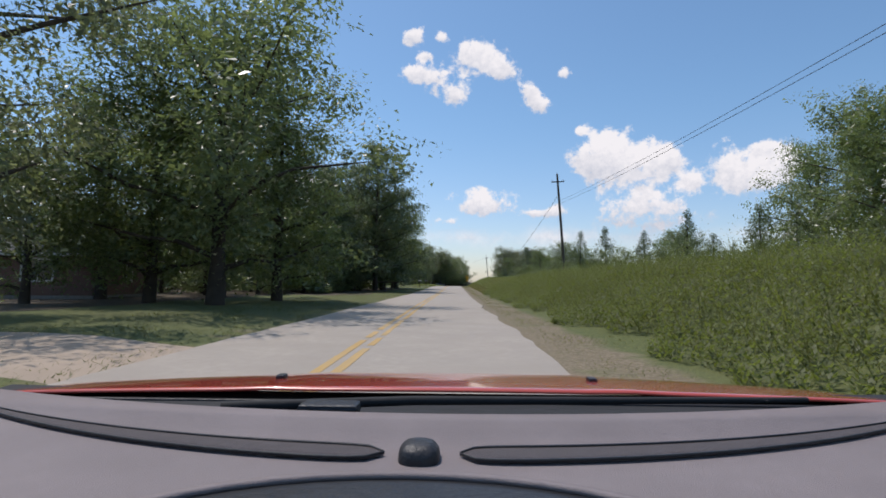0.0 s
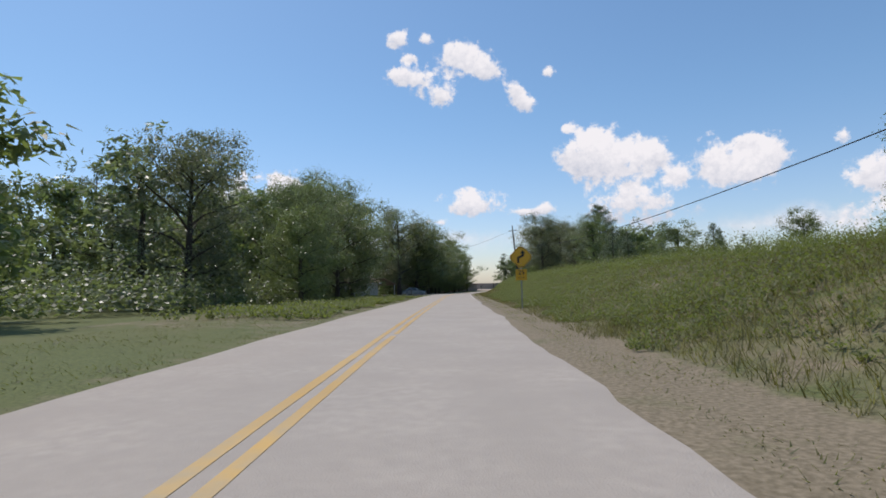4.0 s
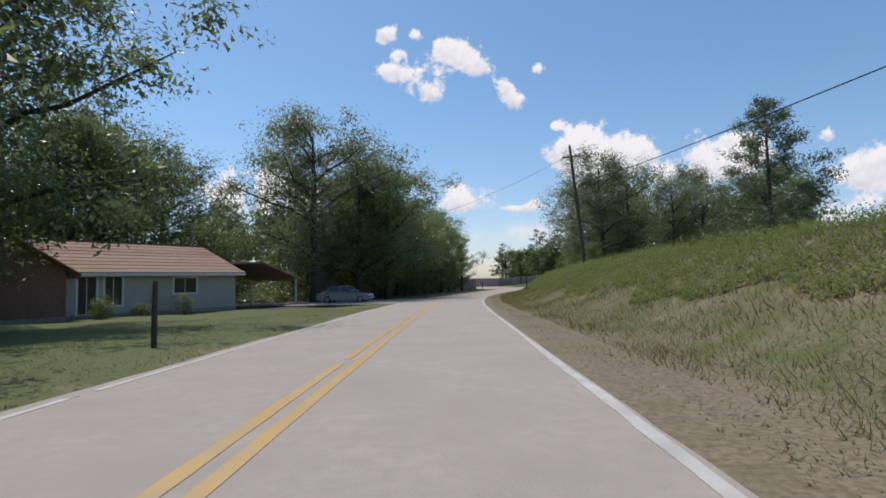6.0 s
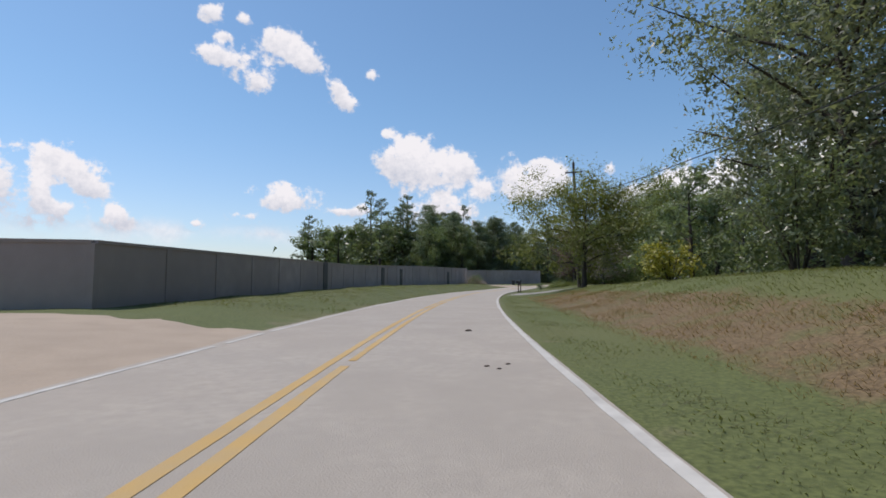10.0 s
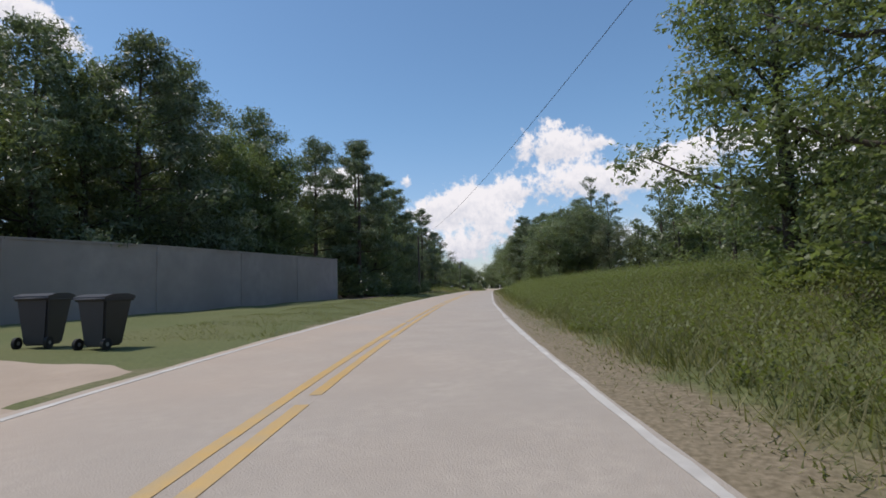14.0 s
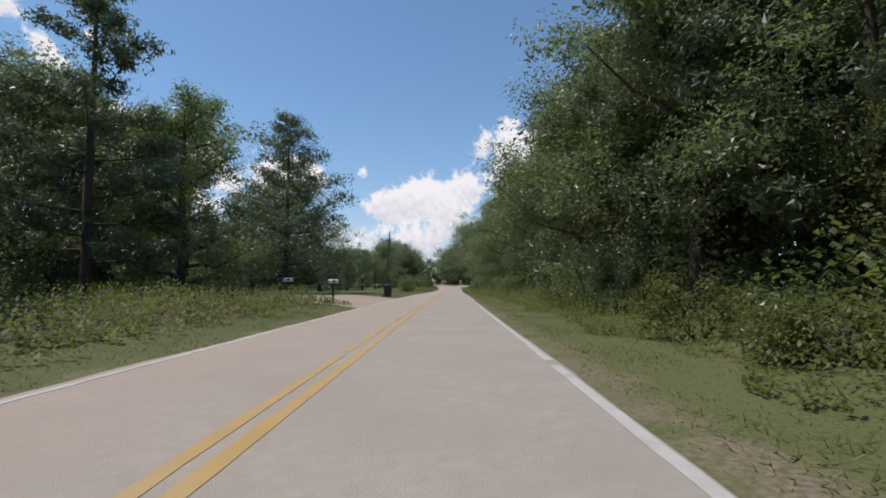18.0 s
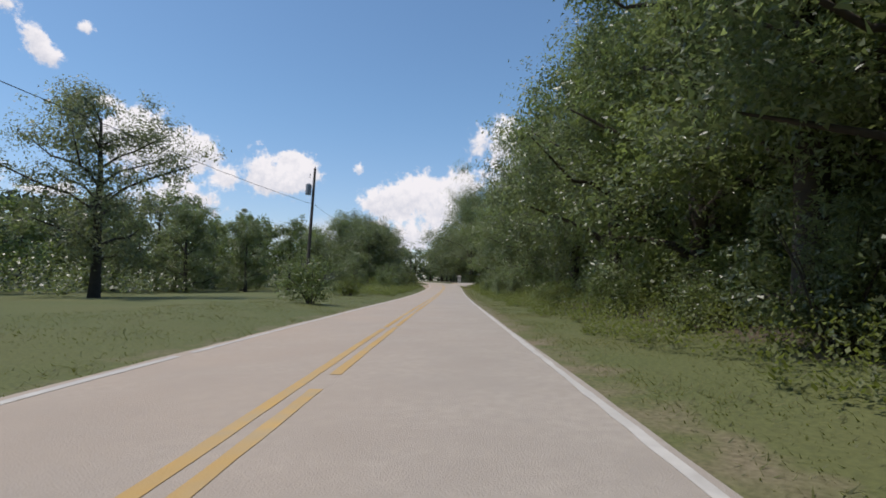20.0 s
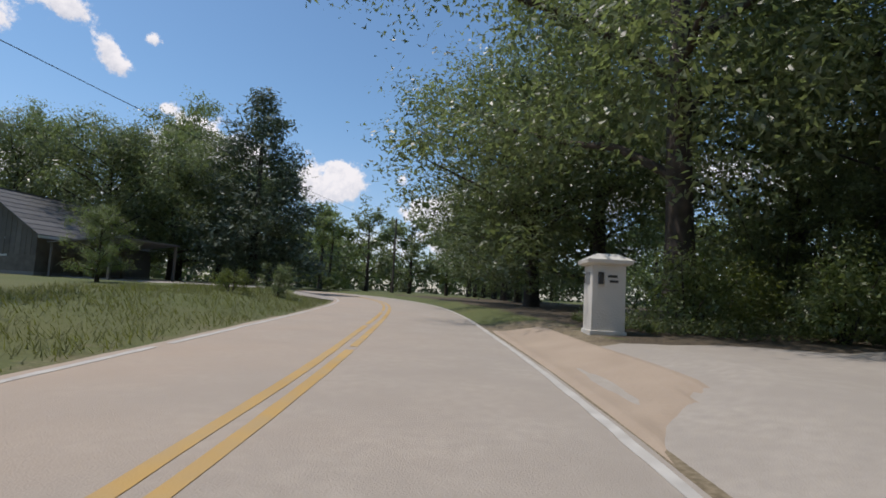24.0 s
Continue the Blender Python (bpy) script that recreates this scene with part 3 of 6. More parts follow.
def pine(name, seed, h, width, bare, count, size, leaves=None, boughs=24):
    """A tall southern pine: straight bole, whorls of boughs, needles in tufts."""
    rng = np.random.default_rng(seed)
    r0 = h * 0.011 + 0.06
    zs = np.linspace(0, h * 0.97, 8)
    pts = np.column_stack([np.cumsum(rng.normal(0, 0.05, (8, 2)), axis=0), zs])
    pts[0, 2] = -0.25
    wood = [tube_arrays(pts, r0 * np.array([1.2, 0.95, 0.85, 0.75, 0.62, 0.46, 0.28, 0.08]), 9)]
    centres, radii = [], []
    for i in range(boughs):
        f = bare + (0.98 - bare) * i / boughs
        z0 = f * h
        base = np.array([np.interp(z0, zs, pts[:, 0]), np.interp(z0, zs, pts[:, 1]), z0])
        ang = i * 2.4 + rng.normal(0, 0.3)
        u = (f - bare) / (1 - bare)
        reach = width * 0.5 * (0.45 + 0.55 * math.sin(math.pi * min(1, u * 0.8 + 0.25))) * (1 - 0.65 * u * u) * (0.7 + 0.5 * rng.random())
        tip = base + np.array([math.cos(ang) * reach, math.sin(ang) * reach, reach * (0.1 + 0.5 * u)])
        mid = (base + tip) / 2 - [0, 0, 0.05 * reach]
        wood.append(tube_arrays(np.array([base, mid, tip]), r0 * (1.05 - f) * np.array([0.35, 0.24, 0.08]), 5))
        for k in (0.5, 0.78, 1.0):
            centres.append(base * (1 - k) + tip * k + rng.normal(0, 0.16, 3) + [0, 0, 0.15])
            radii.append(width * (0.10 + 0.05 * rng.random()) * (1.15 - 0.4 * u))
    lv, lf = puff_leaves(rng, centres, radii, count, size, slim=0.34, flat=0.62, spread=1.0)
    return stock(name, wood, (lv, lf), PINE_BARK, leaves or PINE)


def cone_tree(name, seed, h, width, count, size, leaves, blunt=0.8):
    """A dense evergreen, clothed to the ground and drawn up to a point."""
    rng = np.random.default_rng(seed)
    wood = [tube_arrays(np.array([[0, 0, -0.2], [0.05, 0, h * 0.4], [0, 0.04, h * 0.95]]), [h * 0.018 + 0.03, h * 0.011 + 0.02, 0.015], 8)]
    centres, radii = [], []
    for i in range(210):
        u = rng.random() ** 0.85
        ang = rng.random() * 6.283
        reach = width * 0.5 * (1 - u) ** blunt * (0.25 + 0.7 * rng.random())
        centres.append((math.cos(ang) * reach, math.sin(ang) * reach, h * (0.06 + 0.9 * u)))
        radii.append(width * (0.06 + 0.08 * (1 - u)))
    lv, lf = puff_leaves(rng, centres, radii, count, size, slim=0.45, flat=1.25, spread=0.8)
    lv[:, 2] = np.maximum(lv[:, 2], 0.1)
    return stock(name, wood, (lv, lf), BARK, leaves)


def bush(name, seed, h, width, count, size, leaves):
    """A shrub: stems from the ground and leafy clumps down to it."""
    rng = np.random.default_rng(seed)
    wood, centres, radii = [], [], []
    for i in range(9):
        ang, reach = rng.random() * 6.283, width * 0.42 * rng.random() ** 0.5
        tip = np.array([math.cos(ang) * reach, math.sin(ang) * reach, h * (0.5 + 0.35 * rng.random())])
        wood.append(tube_arrays(np.array([[0.1 * math.cos(ang), 0.1 * math.sin(ang), -0.1], tip * [0.5, 0.5, 0.55], tip]), [0.035, 0.025, 0.008], 5))
        for k in (0.35, 0.7, 1.0):
            centres.append(tip * [1, 1, k] + rng.normal(0, 0.08 * width, 3) * [1, 1, 0.3])
            radii.append(min(width, h * 1.4) * (0.16 + 0.1 * rng.random()))
    lv, lf = puff_leaves(rng, centres, radii, count, size, flat=0.9)
    lv[:, 2] = np.where(lv[:, 2] < 0.03, 0.03 + 0.3 * np.abs(lv[:, 2]), lv[:, 2])
    return stock(name, wood, (lv, lf), BARK, leaves)


def stock(name, wood, crown, bark, leaves):
    """Keeps a kind's meshes for the trees that are planted from it; a great tree's limbs are parts of their own."""
    limbs = []
    if name.startswith("great"):
        limbs = [mesh_of(name + "_limb", lv, lf, bark, shade=True) for lv, lf in wood[1:]]
        wood = wood[:1]
    v, f = join_arrays(wood)
    return {"name": name, "trunk": mesh_of(name + "_trunk", v, f, bark, shade=True), "crown": mesh_of(name + "_crown", crown[0], crown[1], leaves), "limbs": limbs}


def plant(kind, s, d, scale=1.0, turn=None, label="", category="tree", group="", tall=None, wide=None):
    """One tree of a kind at its place along the road."""
    k = tall or scale
    w = wide or scale
    turn = random.random() * 360 if turn is None else turn
    ob = thing(kind["name"], label, category, group=group)
    ob.matrix_world = Matrix.Translation(spot(s, d)) @ pose(0, 0, 0, 0, 0, turn) @ Matrix.Diagonal((w, w, k, 1))
    names = ("stem", "foliage") if category == "bush" else ("trunk", "crown")
    for key, n in zip(("trunk", "crown"), names):
        new(n, kind[key]).parent = ob
    for me in kind["limbs"]:
        new("limb", me).parent = ob
    return ob


OAKS = [broadleaf("oak_tree", 11, 14, 12, 0.13, 27000, 0.20, OAK, limbs=19), broadleaf("oak_tree", 12, 16, 11, 0.15, 27000, 0.20, OAK, limbs=19), broadleaf("oak_tree", 13, 12, 9.5, 0.1, 23000, 0.18, OAK, limbs=19)]
GUMS = [broadleaf("sweetgum_tree", 21, 13, 8.5, 0.08, 20000, 0.18, GUM, limbs=17), broadleaf("sweetgum_tree", 22, 15, 8.0, 0.1, 20000, 0.18, GUM, limbs=17), broadleaf("sweetgum_tree", 23, 10, 7, 0.08, 17000, 0.15, GUM, limbs=17)]
DULLS = [broadleaf("elm_tree", 31, 16, 11, 0.18, 23000, 0.19, DULL, gaps=0.12, limbs=18), broadleaf("elm_tree", 32, 15, 12, 0.18, 23000, 0.19, DULL, gaps=0.12, limbs=18)]
PINES = [pine("pine_tree", 41, 19, 8.5, 0.22, 18000, 0.28), pine("pine_tree", 42, 20, 9.0, 0.26, 18000, 0.28), pine("pine_tree", 43, 17, 8.0, 0.12, 18000, 0.27)]
FULL = [pine("pine_tree", 44, 14.5, 9.0, 0.06, 22000, 0.24, boughs=44), pine("pine_tree", 45, 14, 8.0, 0.1, 20000, 0.24, boughs=40)]
YOUNG = [cone_tree("young_pine", 51, 6, 4.0, 6000, 0.15, PINE, 0.62), cone_tree("young_pine", 52, 5, 3.6, 5200, 0.15, PINE, 0.7)]
FAR = [broadleaf("woodland_tree", 61, 14, 9.5, 0.02, 3200, 0.46, OAK, limbs=8), pine("woodland_pine", 62, 18, 6.5, 0.25, 2600, 0.5, boughs=18), broadleaf("woodland_tree", 63, 13, 9, 0.02, 3200, 0.46, GUM, limbs=8)]
EDGE = [broadleaf("woodland_edge_tree", 71, 12, 7.5, 0.02, 20000, 0.165, OAK), broadleaf("woodland_edge_tree", 72, 14, 7.5, 0.02, 20000, 0.165, GUM)]
NEAR = [broadleaf("woodland_edge_tree", 73, 12, 7.5, 0.02, 34000, 0.12, OAK), broadleaf("woodland_edge_tree", 74, 14, 7.5, 0.02, 34000, 0.125, GUM)]
SHRUBS = [bush("roadside_shrub", 81, 2.6, 3.4, 4200, 0.11, GUM), bush("roadside_shrub", 82, 1.7, 2.6, 3400, 0.095, WEED), bush("roadside_shrub", 83, 3.6, 3.6, 5000, 0.12, OAK)]

# ---- ground and road ----


def ground_sheet():
    ss = np.arange(-50, RS[-1] - 1, 1.25)
    near = np.concatenate([np.arange(-16, -4.5, 0.75), np.arange(-4.5, 2, 1.3), np.arange(2.0, 12.5, 0.7)])
    ds = np.concatenate([[-170, -130, -90, -60, -45, -34, -26, -20], near, [15, 19, 24, 31, 42, 60, 85, 110]])
    S, D = np.meshgrid(ss, ds, indexing="ij")
    X, Y = at(S, D)
    Z = road_z(S) + rise(S, D)
    far = smooth((np.abs(D) - 90) / 60)
    Z = Z * (1 - far) + far * -3.0
    verts = np.column_stack([X.ravel(), Y.ravel(), Z.ravel()])
    n, m = S.shape
    i, j = np.meshgrid(np.arange(n - 1), np.arange(m - 1), indexing="ij")
    a = (i * m + j).ravel()
    faces = np.column_stack([a, a + 1, a + m + 1, a + m][::-1])
    # the rest of the land, out to the horizon
    R = 4500
    ring = [(R * math.cos(k * math.pi / 24) + 150, R * math.sin(k * math.pi / 24) + 280, -3.4) for k in range(48)]
    base = len(verts)
    verts = np.concatenate([verts, np.array(ring + [(150, 280, -3.4)])])
    disc = [(base + 48, base + k, base + (k + 1) % 48, base + (k + 1) % 48) for k in range(48)]
    me = mesh_of("ground", verts, faces, GROUND, shade=True)
    bm = bmesh.new()
    bm.from_mesh(me)
    bm.verts.ensure_lookup_table()
    for q in disc:
        bm.faces.new([bm.verts[k] for k in q[:3]])
    bmesh.ops.recalc_face_normals(bm, faces=bm.faces)
    bm.to_mesh(me)
    bm.free()
    s, d = np.append(S.ravel(), np.full(49, 0.0)), np.append(D.ravel(), np.full(49, 300.0))

    def inside(s0, s1, d0, d1, soft=1.0):
        return smooth((s - s0) / soft + 0.5) * smooth((s1 - s) / soft + 0.5) * smooth((d - d0) / 0.8 + 0.5) * smooth((d1 - d) / 0.8 + 0.5)

    verge = 0.8 * inside(-60, 262, 0, 3.1, 4) + 0.4 * inside(262, 380, 0, 2.0, 4) + 0.9 * inside(385, 490, 0, 2.7, 4) + 0.55 * inside(490, 660, 0, 2.4, 4)
    verge += inside(656, 683, 0, 3.6, 3) + 0.4 * inside(-60, 900, -5.4, -3, 3)
    verge += 0.7 * inside(655, 672, 3, 12, 3) + 0.5 * inside(130, 175, -12, -5, 4) + 0.5 * inside(56, 262, 2.5, 16, 6)
    litter = inside(42, 86, -40, -7.5, 3) + inside(432, 480, -50, -8.5, 3) + inside(480, 556, -60, -15, 3) + inside(480, 655, 5.5, 60, 3) + inside(672, 720, 3.4, 60, 3) + inside(655, 672, 11, 60, 3)
    litter += inside(-20, 42, -30, -14, 3) + inside(205, 262, -40, -8.5, 3) + inside(235, 330, 12, 60, 4) + inside(385, 402, 7, 40, 4) + 0.8 * inside(480, 520, -16, -7, 3)
    clay = 0.72 * inside(266, 320, 3.7, 6.6, 4) + 0.9 * inside(453, 461, 4.4, 7.0, 3) + 0.8 * inside(480, 500, -9, -6, 4)
    for key, value in (("dirt", verge), ("litter", litter), ("clay", clay)):
        layer = me.attributes.new(key, "FLOAT", "POINT")
        layer.data.foreach_set("value", np.clip(value, 0, 1).astype(np.float32))
    ob = new("ground", me)
    tagged(ob, "grass, dirt verge and leaf litter beside a country road", "ground", kind="structure")


def ribbon(name, s0, s1, d0, d1, up, mat, step=1.0, ragged=(0.0, 0.0), thick=0.05, over="road", breaks=0.0, seed=3):
    """A strip along the road with its own thickness; ragged edges wander by so much on either side."""
    rng = np.random.default_rng(seed)
    ss = np.arange(s0, s1 + 1e-6, step)
    n = len(ss)

    def wander(amount):
        if np.all(np.asarray(amount) == 0):
            return np.zeros(n)
        return amount * (np.interp(ss, np.arange(s0, s1 + 9, 3.1), rng.normal(0, 1, len(np.arange(s0, s1 + 9, 3.1)))) + 0.5 * rng.normal(0, 1, n))

    a, b = np.full(n, d0) + wander(ragged[0]), np.full(n, d1) + wander(ragged[1])
    rows = []
    for d, z in ((a, -thick), (a, 0.0), (a * 0.5 + b * 0.5, 0.0), (b, 0.0), (b, -thick)):
        x, y = at(ss, d)
        h = road_z(ss) + up + z if over == "road" else road_z(ss) + rise(ss, d) + up + z
        rows.append(np.column_stack([x, y, h]))
    verts = np.stack(rows, 1).reshape(-1, 3)
    faces = []
    for i in range(n - 1):
        if breaks and rng.random() < breaks:
            continue
        for k in range(4):
            q = i * 5 + k
            faces.append((q, q + 5, q + 6, q + 1))
    return mesh_of(name, verts, faces, mat)


ground_sheet()
road = tagged(new("road", ribbon("road", -49, RS[-1] - 2, -4.35, 1.52, 0.0, ASPHALT, 0.7, (0.03, np.where(np.arange(-49, RS[-1] - 2 + 1e-6, 0.7) < 165, 0.07, 0.012)), 0.09)), "sun-bleached grey asphalt country road with crumbling edges", "road", kind="structure")
_s = np.arange(-49, RS[-1] - 2 + 1e-6, 0.7)
_left = 0.2 + 0.85 * smooth((_s - 365) / 40)
_dust = np.stack([_left, _left, 0.5 * _left, 0.12 + 0 * _s, 0.12 + 0 * _s], 1).ravel()
layer = road.data.attributes.new("dust", "FLOAT", "POINT")
layer.data.foreach_set("value", _dust.astype(np.float32))
for d in (-1.44, -1.70):
    ob = part("centre_line", ribbon("centre_line", -49, RS[-1] - 2, d - 0.065, d + 0.065, 0.005, YELLOW_PAINT, 0.45, (0.006, 0.006), 0.003, breaks=0.04, seed=int(-d * 100)), None, road, "worn double yellow line")
part("edge_line", ribbon("edge_line", 162, RS[-1] - 2, 1.37, 1.47, 0.005, WHITE_PAINT, 0.45, (0.012, 0.012), 0.003, breaks=0.012, seed=8), None, road, "worn white edge line")
part("edge_line", ribbon("edge_line", 168, RS[-1] - 2, -4.2, -4.1, 0.005, WHITE_PAINT, 0.45, (0.015, 0.015), 0.003, breaks=0.06, seed=6), None, road, "worn white edge line")

# ---- side roads and yards ----


def apron(name, corners, mat, label, category="driveway", up=0.03):
    """A drive or yard laid on the ground between corners in s, d; edges wander."""
    rng = np.random.default_rng(len(label))
    (sa, da), (sb, db), (sc, dc), (se, de) = corners  # near side at the road, then the far side
    n, m = 20, 16
    verts, faces = [], []
    for i in range(n + 1):
        for j in range(m + 1):
            u, v = i / n, j / m
            s = (sa * (1 - u) + sb * u) * (1 - v) + (se * (1 - u) + sc * u) * v
            d = (da * (1 - u) + db * u) * (1 - v) + (de * (1 - u) + dc * u) * v
            edge = i in (0, n)
            s += rng.normal(0, 0.18) if edge else 0
            x, y = at(s, d)
            verts.append((float(x), float(y), float(road_z(s)) + max(float(rise(s, d)), -0.035) + (up if 0 < j < m and not edge else -0.02)))
    for i in range(n):
        for j in range(m):
            a = i * (m + 1) + j
            faces.append((a, a + m + 1, a + m + 2, a + 1))
    return tagged(new(name, mesh_of(name, verts, faces, mat, shade=True)), label, category, kind="structure")


apron("driveway", [(6, -4.4), (9.5, -4.4), (13, -22), (10, -22)], SAND, "narrow dusty driveway to a house in the shade")
apron("driveway", [(208, -4.4), (224, -4.4), (222, -17), (210, -17)], CONCRETE, "shaded concrete driveway with a parked silver car")
apron("dirt_yard", [(279.5, -4.4), (299.0, -4.4), (302, -26), (281.5, -26)], SAND, "broad sandy dirt entrance between grey walls")
apron("driveway", [(279, 1.6), (283.5, 1.6), (290.5, 19), (288.7, 19)], CONCRETE, "pale gravel driveway climbing the lawn bank")
apron("driveway", [(333, 1.6), (341, 1.6), (344, 20), (339, 20)], CONCRETE, "pale concrete driveway across a lawn")
apron("dirt_yard", [(383, -4.4), (398.5, -4.4), (402, -24), (393, -24)], SAND, "sandy dirt driveway beside black bins")
apron("driveway", [(521.5, -4.4), (540, -4.4), (541, -24), (531, -24)], SAND, "sandy dirt driveway beside mailboxes")
apron("driveway", [(636, -4.3), (666, -4.3), (665, -6.3), (648, -5.2)], SAND, "sandy dirt driveway beside shrubs")
apron("driveway", [(659.5, 1.5), (676.5, 1.5), (677.5, 17), (671, 17)], ASPHALT, "pale worn driveway under the trees beside a mailbox column")
apron("driveway", [(670, 1.55), (681, 1.6), (680.5, 2.9), (672, 2.9)], SAND, "dusty sand driveway under the trees", up=0.05)
apron("side_road", [(698, -4.0), (716, -4.0), (722, -45), (712, -45)], ASPHALT, "pale side road turning off across the grass")

# ---- boundary walls ----


def boundary_wall(points, tops, label, step=3.6, doors=()):
    """A wall of panels with posts between, from point to point in s, d; tops are heights over the road."""
    wall = thing("boundary_wall", label, "wall", kind="structure")
    plan = np.array([at(s, d) for s, d in points])
    base = np.array([ground_z(s, d) for s, d in points])
    high = np.array([float(road_z(s)) + t for (s, d), t in zip(points, tops)])
    run = np.concatenate([[0], np.cumsum(np.hypot(*np.diff(plan, axis=0).T))])
    count = max(1, round(run[-1] / step))
    for i in range(count):
        a, b = run[-1] * i / count, run[-1] * (i + 1) / count
        pa, pb = [np.array([np.interp(q, run, plan[:, 0]), np.interp(q, run, plan[:, 1])]) for q in (a, b)]
        za, zb = [np.interp(q, run, base) - 0.3 for q in (a, b)]
        ta, tb = [np.interp(q, run, high) for q in (a, b)]
        t = (pb - pa) / np.linalg.norm(pb - pa)
        nrm = np.array([-t[1], t[0]])
        gap = 0.012

        def slab(p, q, z0, z1, w0, w1, thick):
            bm = bmesh.new()
            v = [bm.verts.new((*(c + nrm * o), z)) for o in (-thick, thick) for c, z in ((p, z0), (q, z1), (q, w1), (p, w0))]
            for f in ((0, 1, 2, 3), (7, 6, 5, 4), (0, 4, 5, 1), (1, 5, 6, 2), (2, 6, 7, 3), (3, 7, 4, 0)):
                bm.faces.new([v[k] for k in f])
            bmesh.ops.recalc_face_normals(bm, faces=bm.faces)
            return bm

        part("panel", slab(pa + t * gap, pb - t * gap, za, zb, ta - 0.1, tb - 0.1, 0.09), BLOCK, wall)
        part("cap", slab(pa, pb, ta - 0.098, tb - 0.098, ta, tb, 0.13), BLOCK, wall)
        if i:
            part("post", slab(pa - t * 0.11, pa + t * 0.11, za, za, ta - 0.102, ta - 0.102, 0.125), BLOCK, wall)
        if i in doors:
            c = (pa + pb) / 2
            part("door", slab(c - t * 0.5, c + t * 0.5, (za + zb) / 2 + 0.2, (za + zb) / 2 + 0.2, (za + zb) / 2 + 2.3, (za + zb) / 2 + 2.3, 0.135), DARKMETAL, wall, "dark metal door in the wall")
    return wall


boundary_wall([(222, -15.5), (252, -11.5), (280.2, -9.6)], [2.1, 2.1, 2.15], "long grey panelled wall behind a yard")
boundary_wall([(280.2, -9.8), (281.5, -32)], [2.15, 2.4], "grey panelled wall at the end of a dirt yard")
boundary_wall([(303, -32), (301.3, -10.8), (334, -12.2), (356, -12.3), (372, -11.6), (388, -14.5)], [2.6, 2.3, 2.65, 3.3, 3.4, 3.6], "long grey panelled wall with dark doors above a grass verge", doors=(12, 17, 19, 25))
boundary_wall([(398, -25), (412, -16.5), (436, -12.4)], [3.4, 3.6, 3.75], "grey wall with faded marks below the pines", step=6.5)

# ---- poles and lines ----


def utility_pole(s, d, top, label, transformer=False, arm=True, lean=0.0):
    """A round wooden pole; top is its height over the road."""
    foot = spot(s, d + math.tan(radians(lean)) * top)
    h = float(road_z(s)) + top - foot.z
    m = Matrix.Translation(foot) @ pose(0, 0, 0, 0, -lean, heading(s))
    ob = thing("utility_pole", label, "utility pole", m, group="power line along the road")
    tube("pole", [(0, 0, -0.4), (0, 0, h * 0.5), (0, 0, h)], [0.17, 0.145, 0.11], POLE_WOOD, ob, 12)
    part("cap", cylinder(bmesh.new(), 0.115, 0.06, h, h + 0.06), POLE_WOOD, ob)
    if arm:
        part("crossarm", boxed(-0.75, 0.75, -0.16, -0.07, h - 0.95, h - 0.83, bevel=0.01), POLE_WOOD, ob)
        for x in (-0.65, 0.65):
            part("insulator", cylinder(bmesh.new(), 0.05, 0.03, h - 0.83, h - 0.68, 10, Matrix.Translation((x, -0.115, 0))), GREYBOX, ob, "grey porcelain insulator")
    part("insulator", cylinder(bmesh.new(), 0.05, 0.035, h + 0.06, h + 0.22, 10), GREYBOX, ob, "grey porcelain insulator")
    if transformer:
        can = part("transformer", cylinder(bmesh.new(), 0.27, 0.27, h - 2.5, h - 1.55, 18, Matrix.Translation((-0.48, 0, 0))), GREYBOX, ob, "grey pole-mounted transformer can")
        part("lid", cylinder(bmesh.new(), 0.285, 0.12, h - 1.55, h - 1.43, 18, Matrix.Translation((-0.48, 0, 0))), GREYBOX, can)
        part("bracket", boxed(-0.3, 0.05, -0.05, 0.05, h - 2.2, h - 2.1), STEEL, ob)
        part("switch", cylinder(bmesh.new(), 0.035, 0.035, h - 0.9, h - 0.5, 8, Matrix.Translation((-0.4, -0.1, 0))), GREYBOX, ob)
    for i in range(3):
        part("staple", boxed(-0.02, 0.02, -0.17, -0.14, 1.2 + i * 0.4, 1.24 + i * 0.4), STEEL, ob)
    return m @ Vector((0, 0, h))


def cable(a, b, sag, r=0.014, label="thin black overhead line"):
    pts = []
    for i in range(25):
        u = i / 24
        p = Vector(a).lerp(Vector(b), u)
        p.z -= sag * 4 * u * (1 - u)
        pts.append(p)
    v, f = tube_arrays(pts, [r] * 25, 5)
    return tagged(new("overhead_cable", mesh_of("overhead_cable", v, f, WIRE, shade=True)), label, "cable")


tops = {}
for key, s, d, top, extra in (("a", -96, 12, 13.0, {}), ("b", 61.0, 11.9, 13.9, {"lean": 4}), ("c", 217.6, 8.8, 12.8, {"lean": 5}), ("e", 334.6, 7.7, 11.8, {"lean": 2}),
                              ("f", 388, 6.2, 8.6, {"arm": False}), ("g", 467.0, -9.2, 8.5, {"arm": False}), ("h", 600.3, -13.0, 12.0, {"transformer": True, "arm": False, "lean": -3}), ("i", 742, -9.5, 11.0, {"arm": False})):
    if key == "a":
        tops[key] = Vector((9.0, -96.0, 14.2))
        continue
    tops[key] = utility_pole(s, d, top, "tall brown wooden utility pole beside the road" if d > 0 else "dark wooden utility pole at the edge of the woods", **extra)
for x in (-0.3, 0.3):
    drop = Vector((x, 0, -3.1 if x > 0 else -3.7))
    cable(tops["a"] + drop, tops["b"] + drop, 2.9, 0.012)
    cable(tops["e"] + drop, tops["f"] + drop * 0.1, 1.2, 0.016)
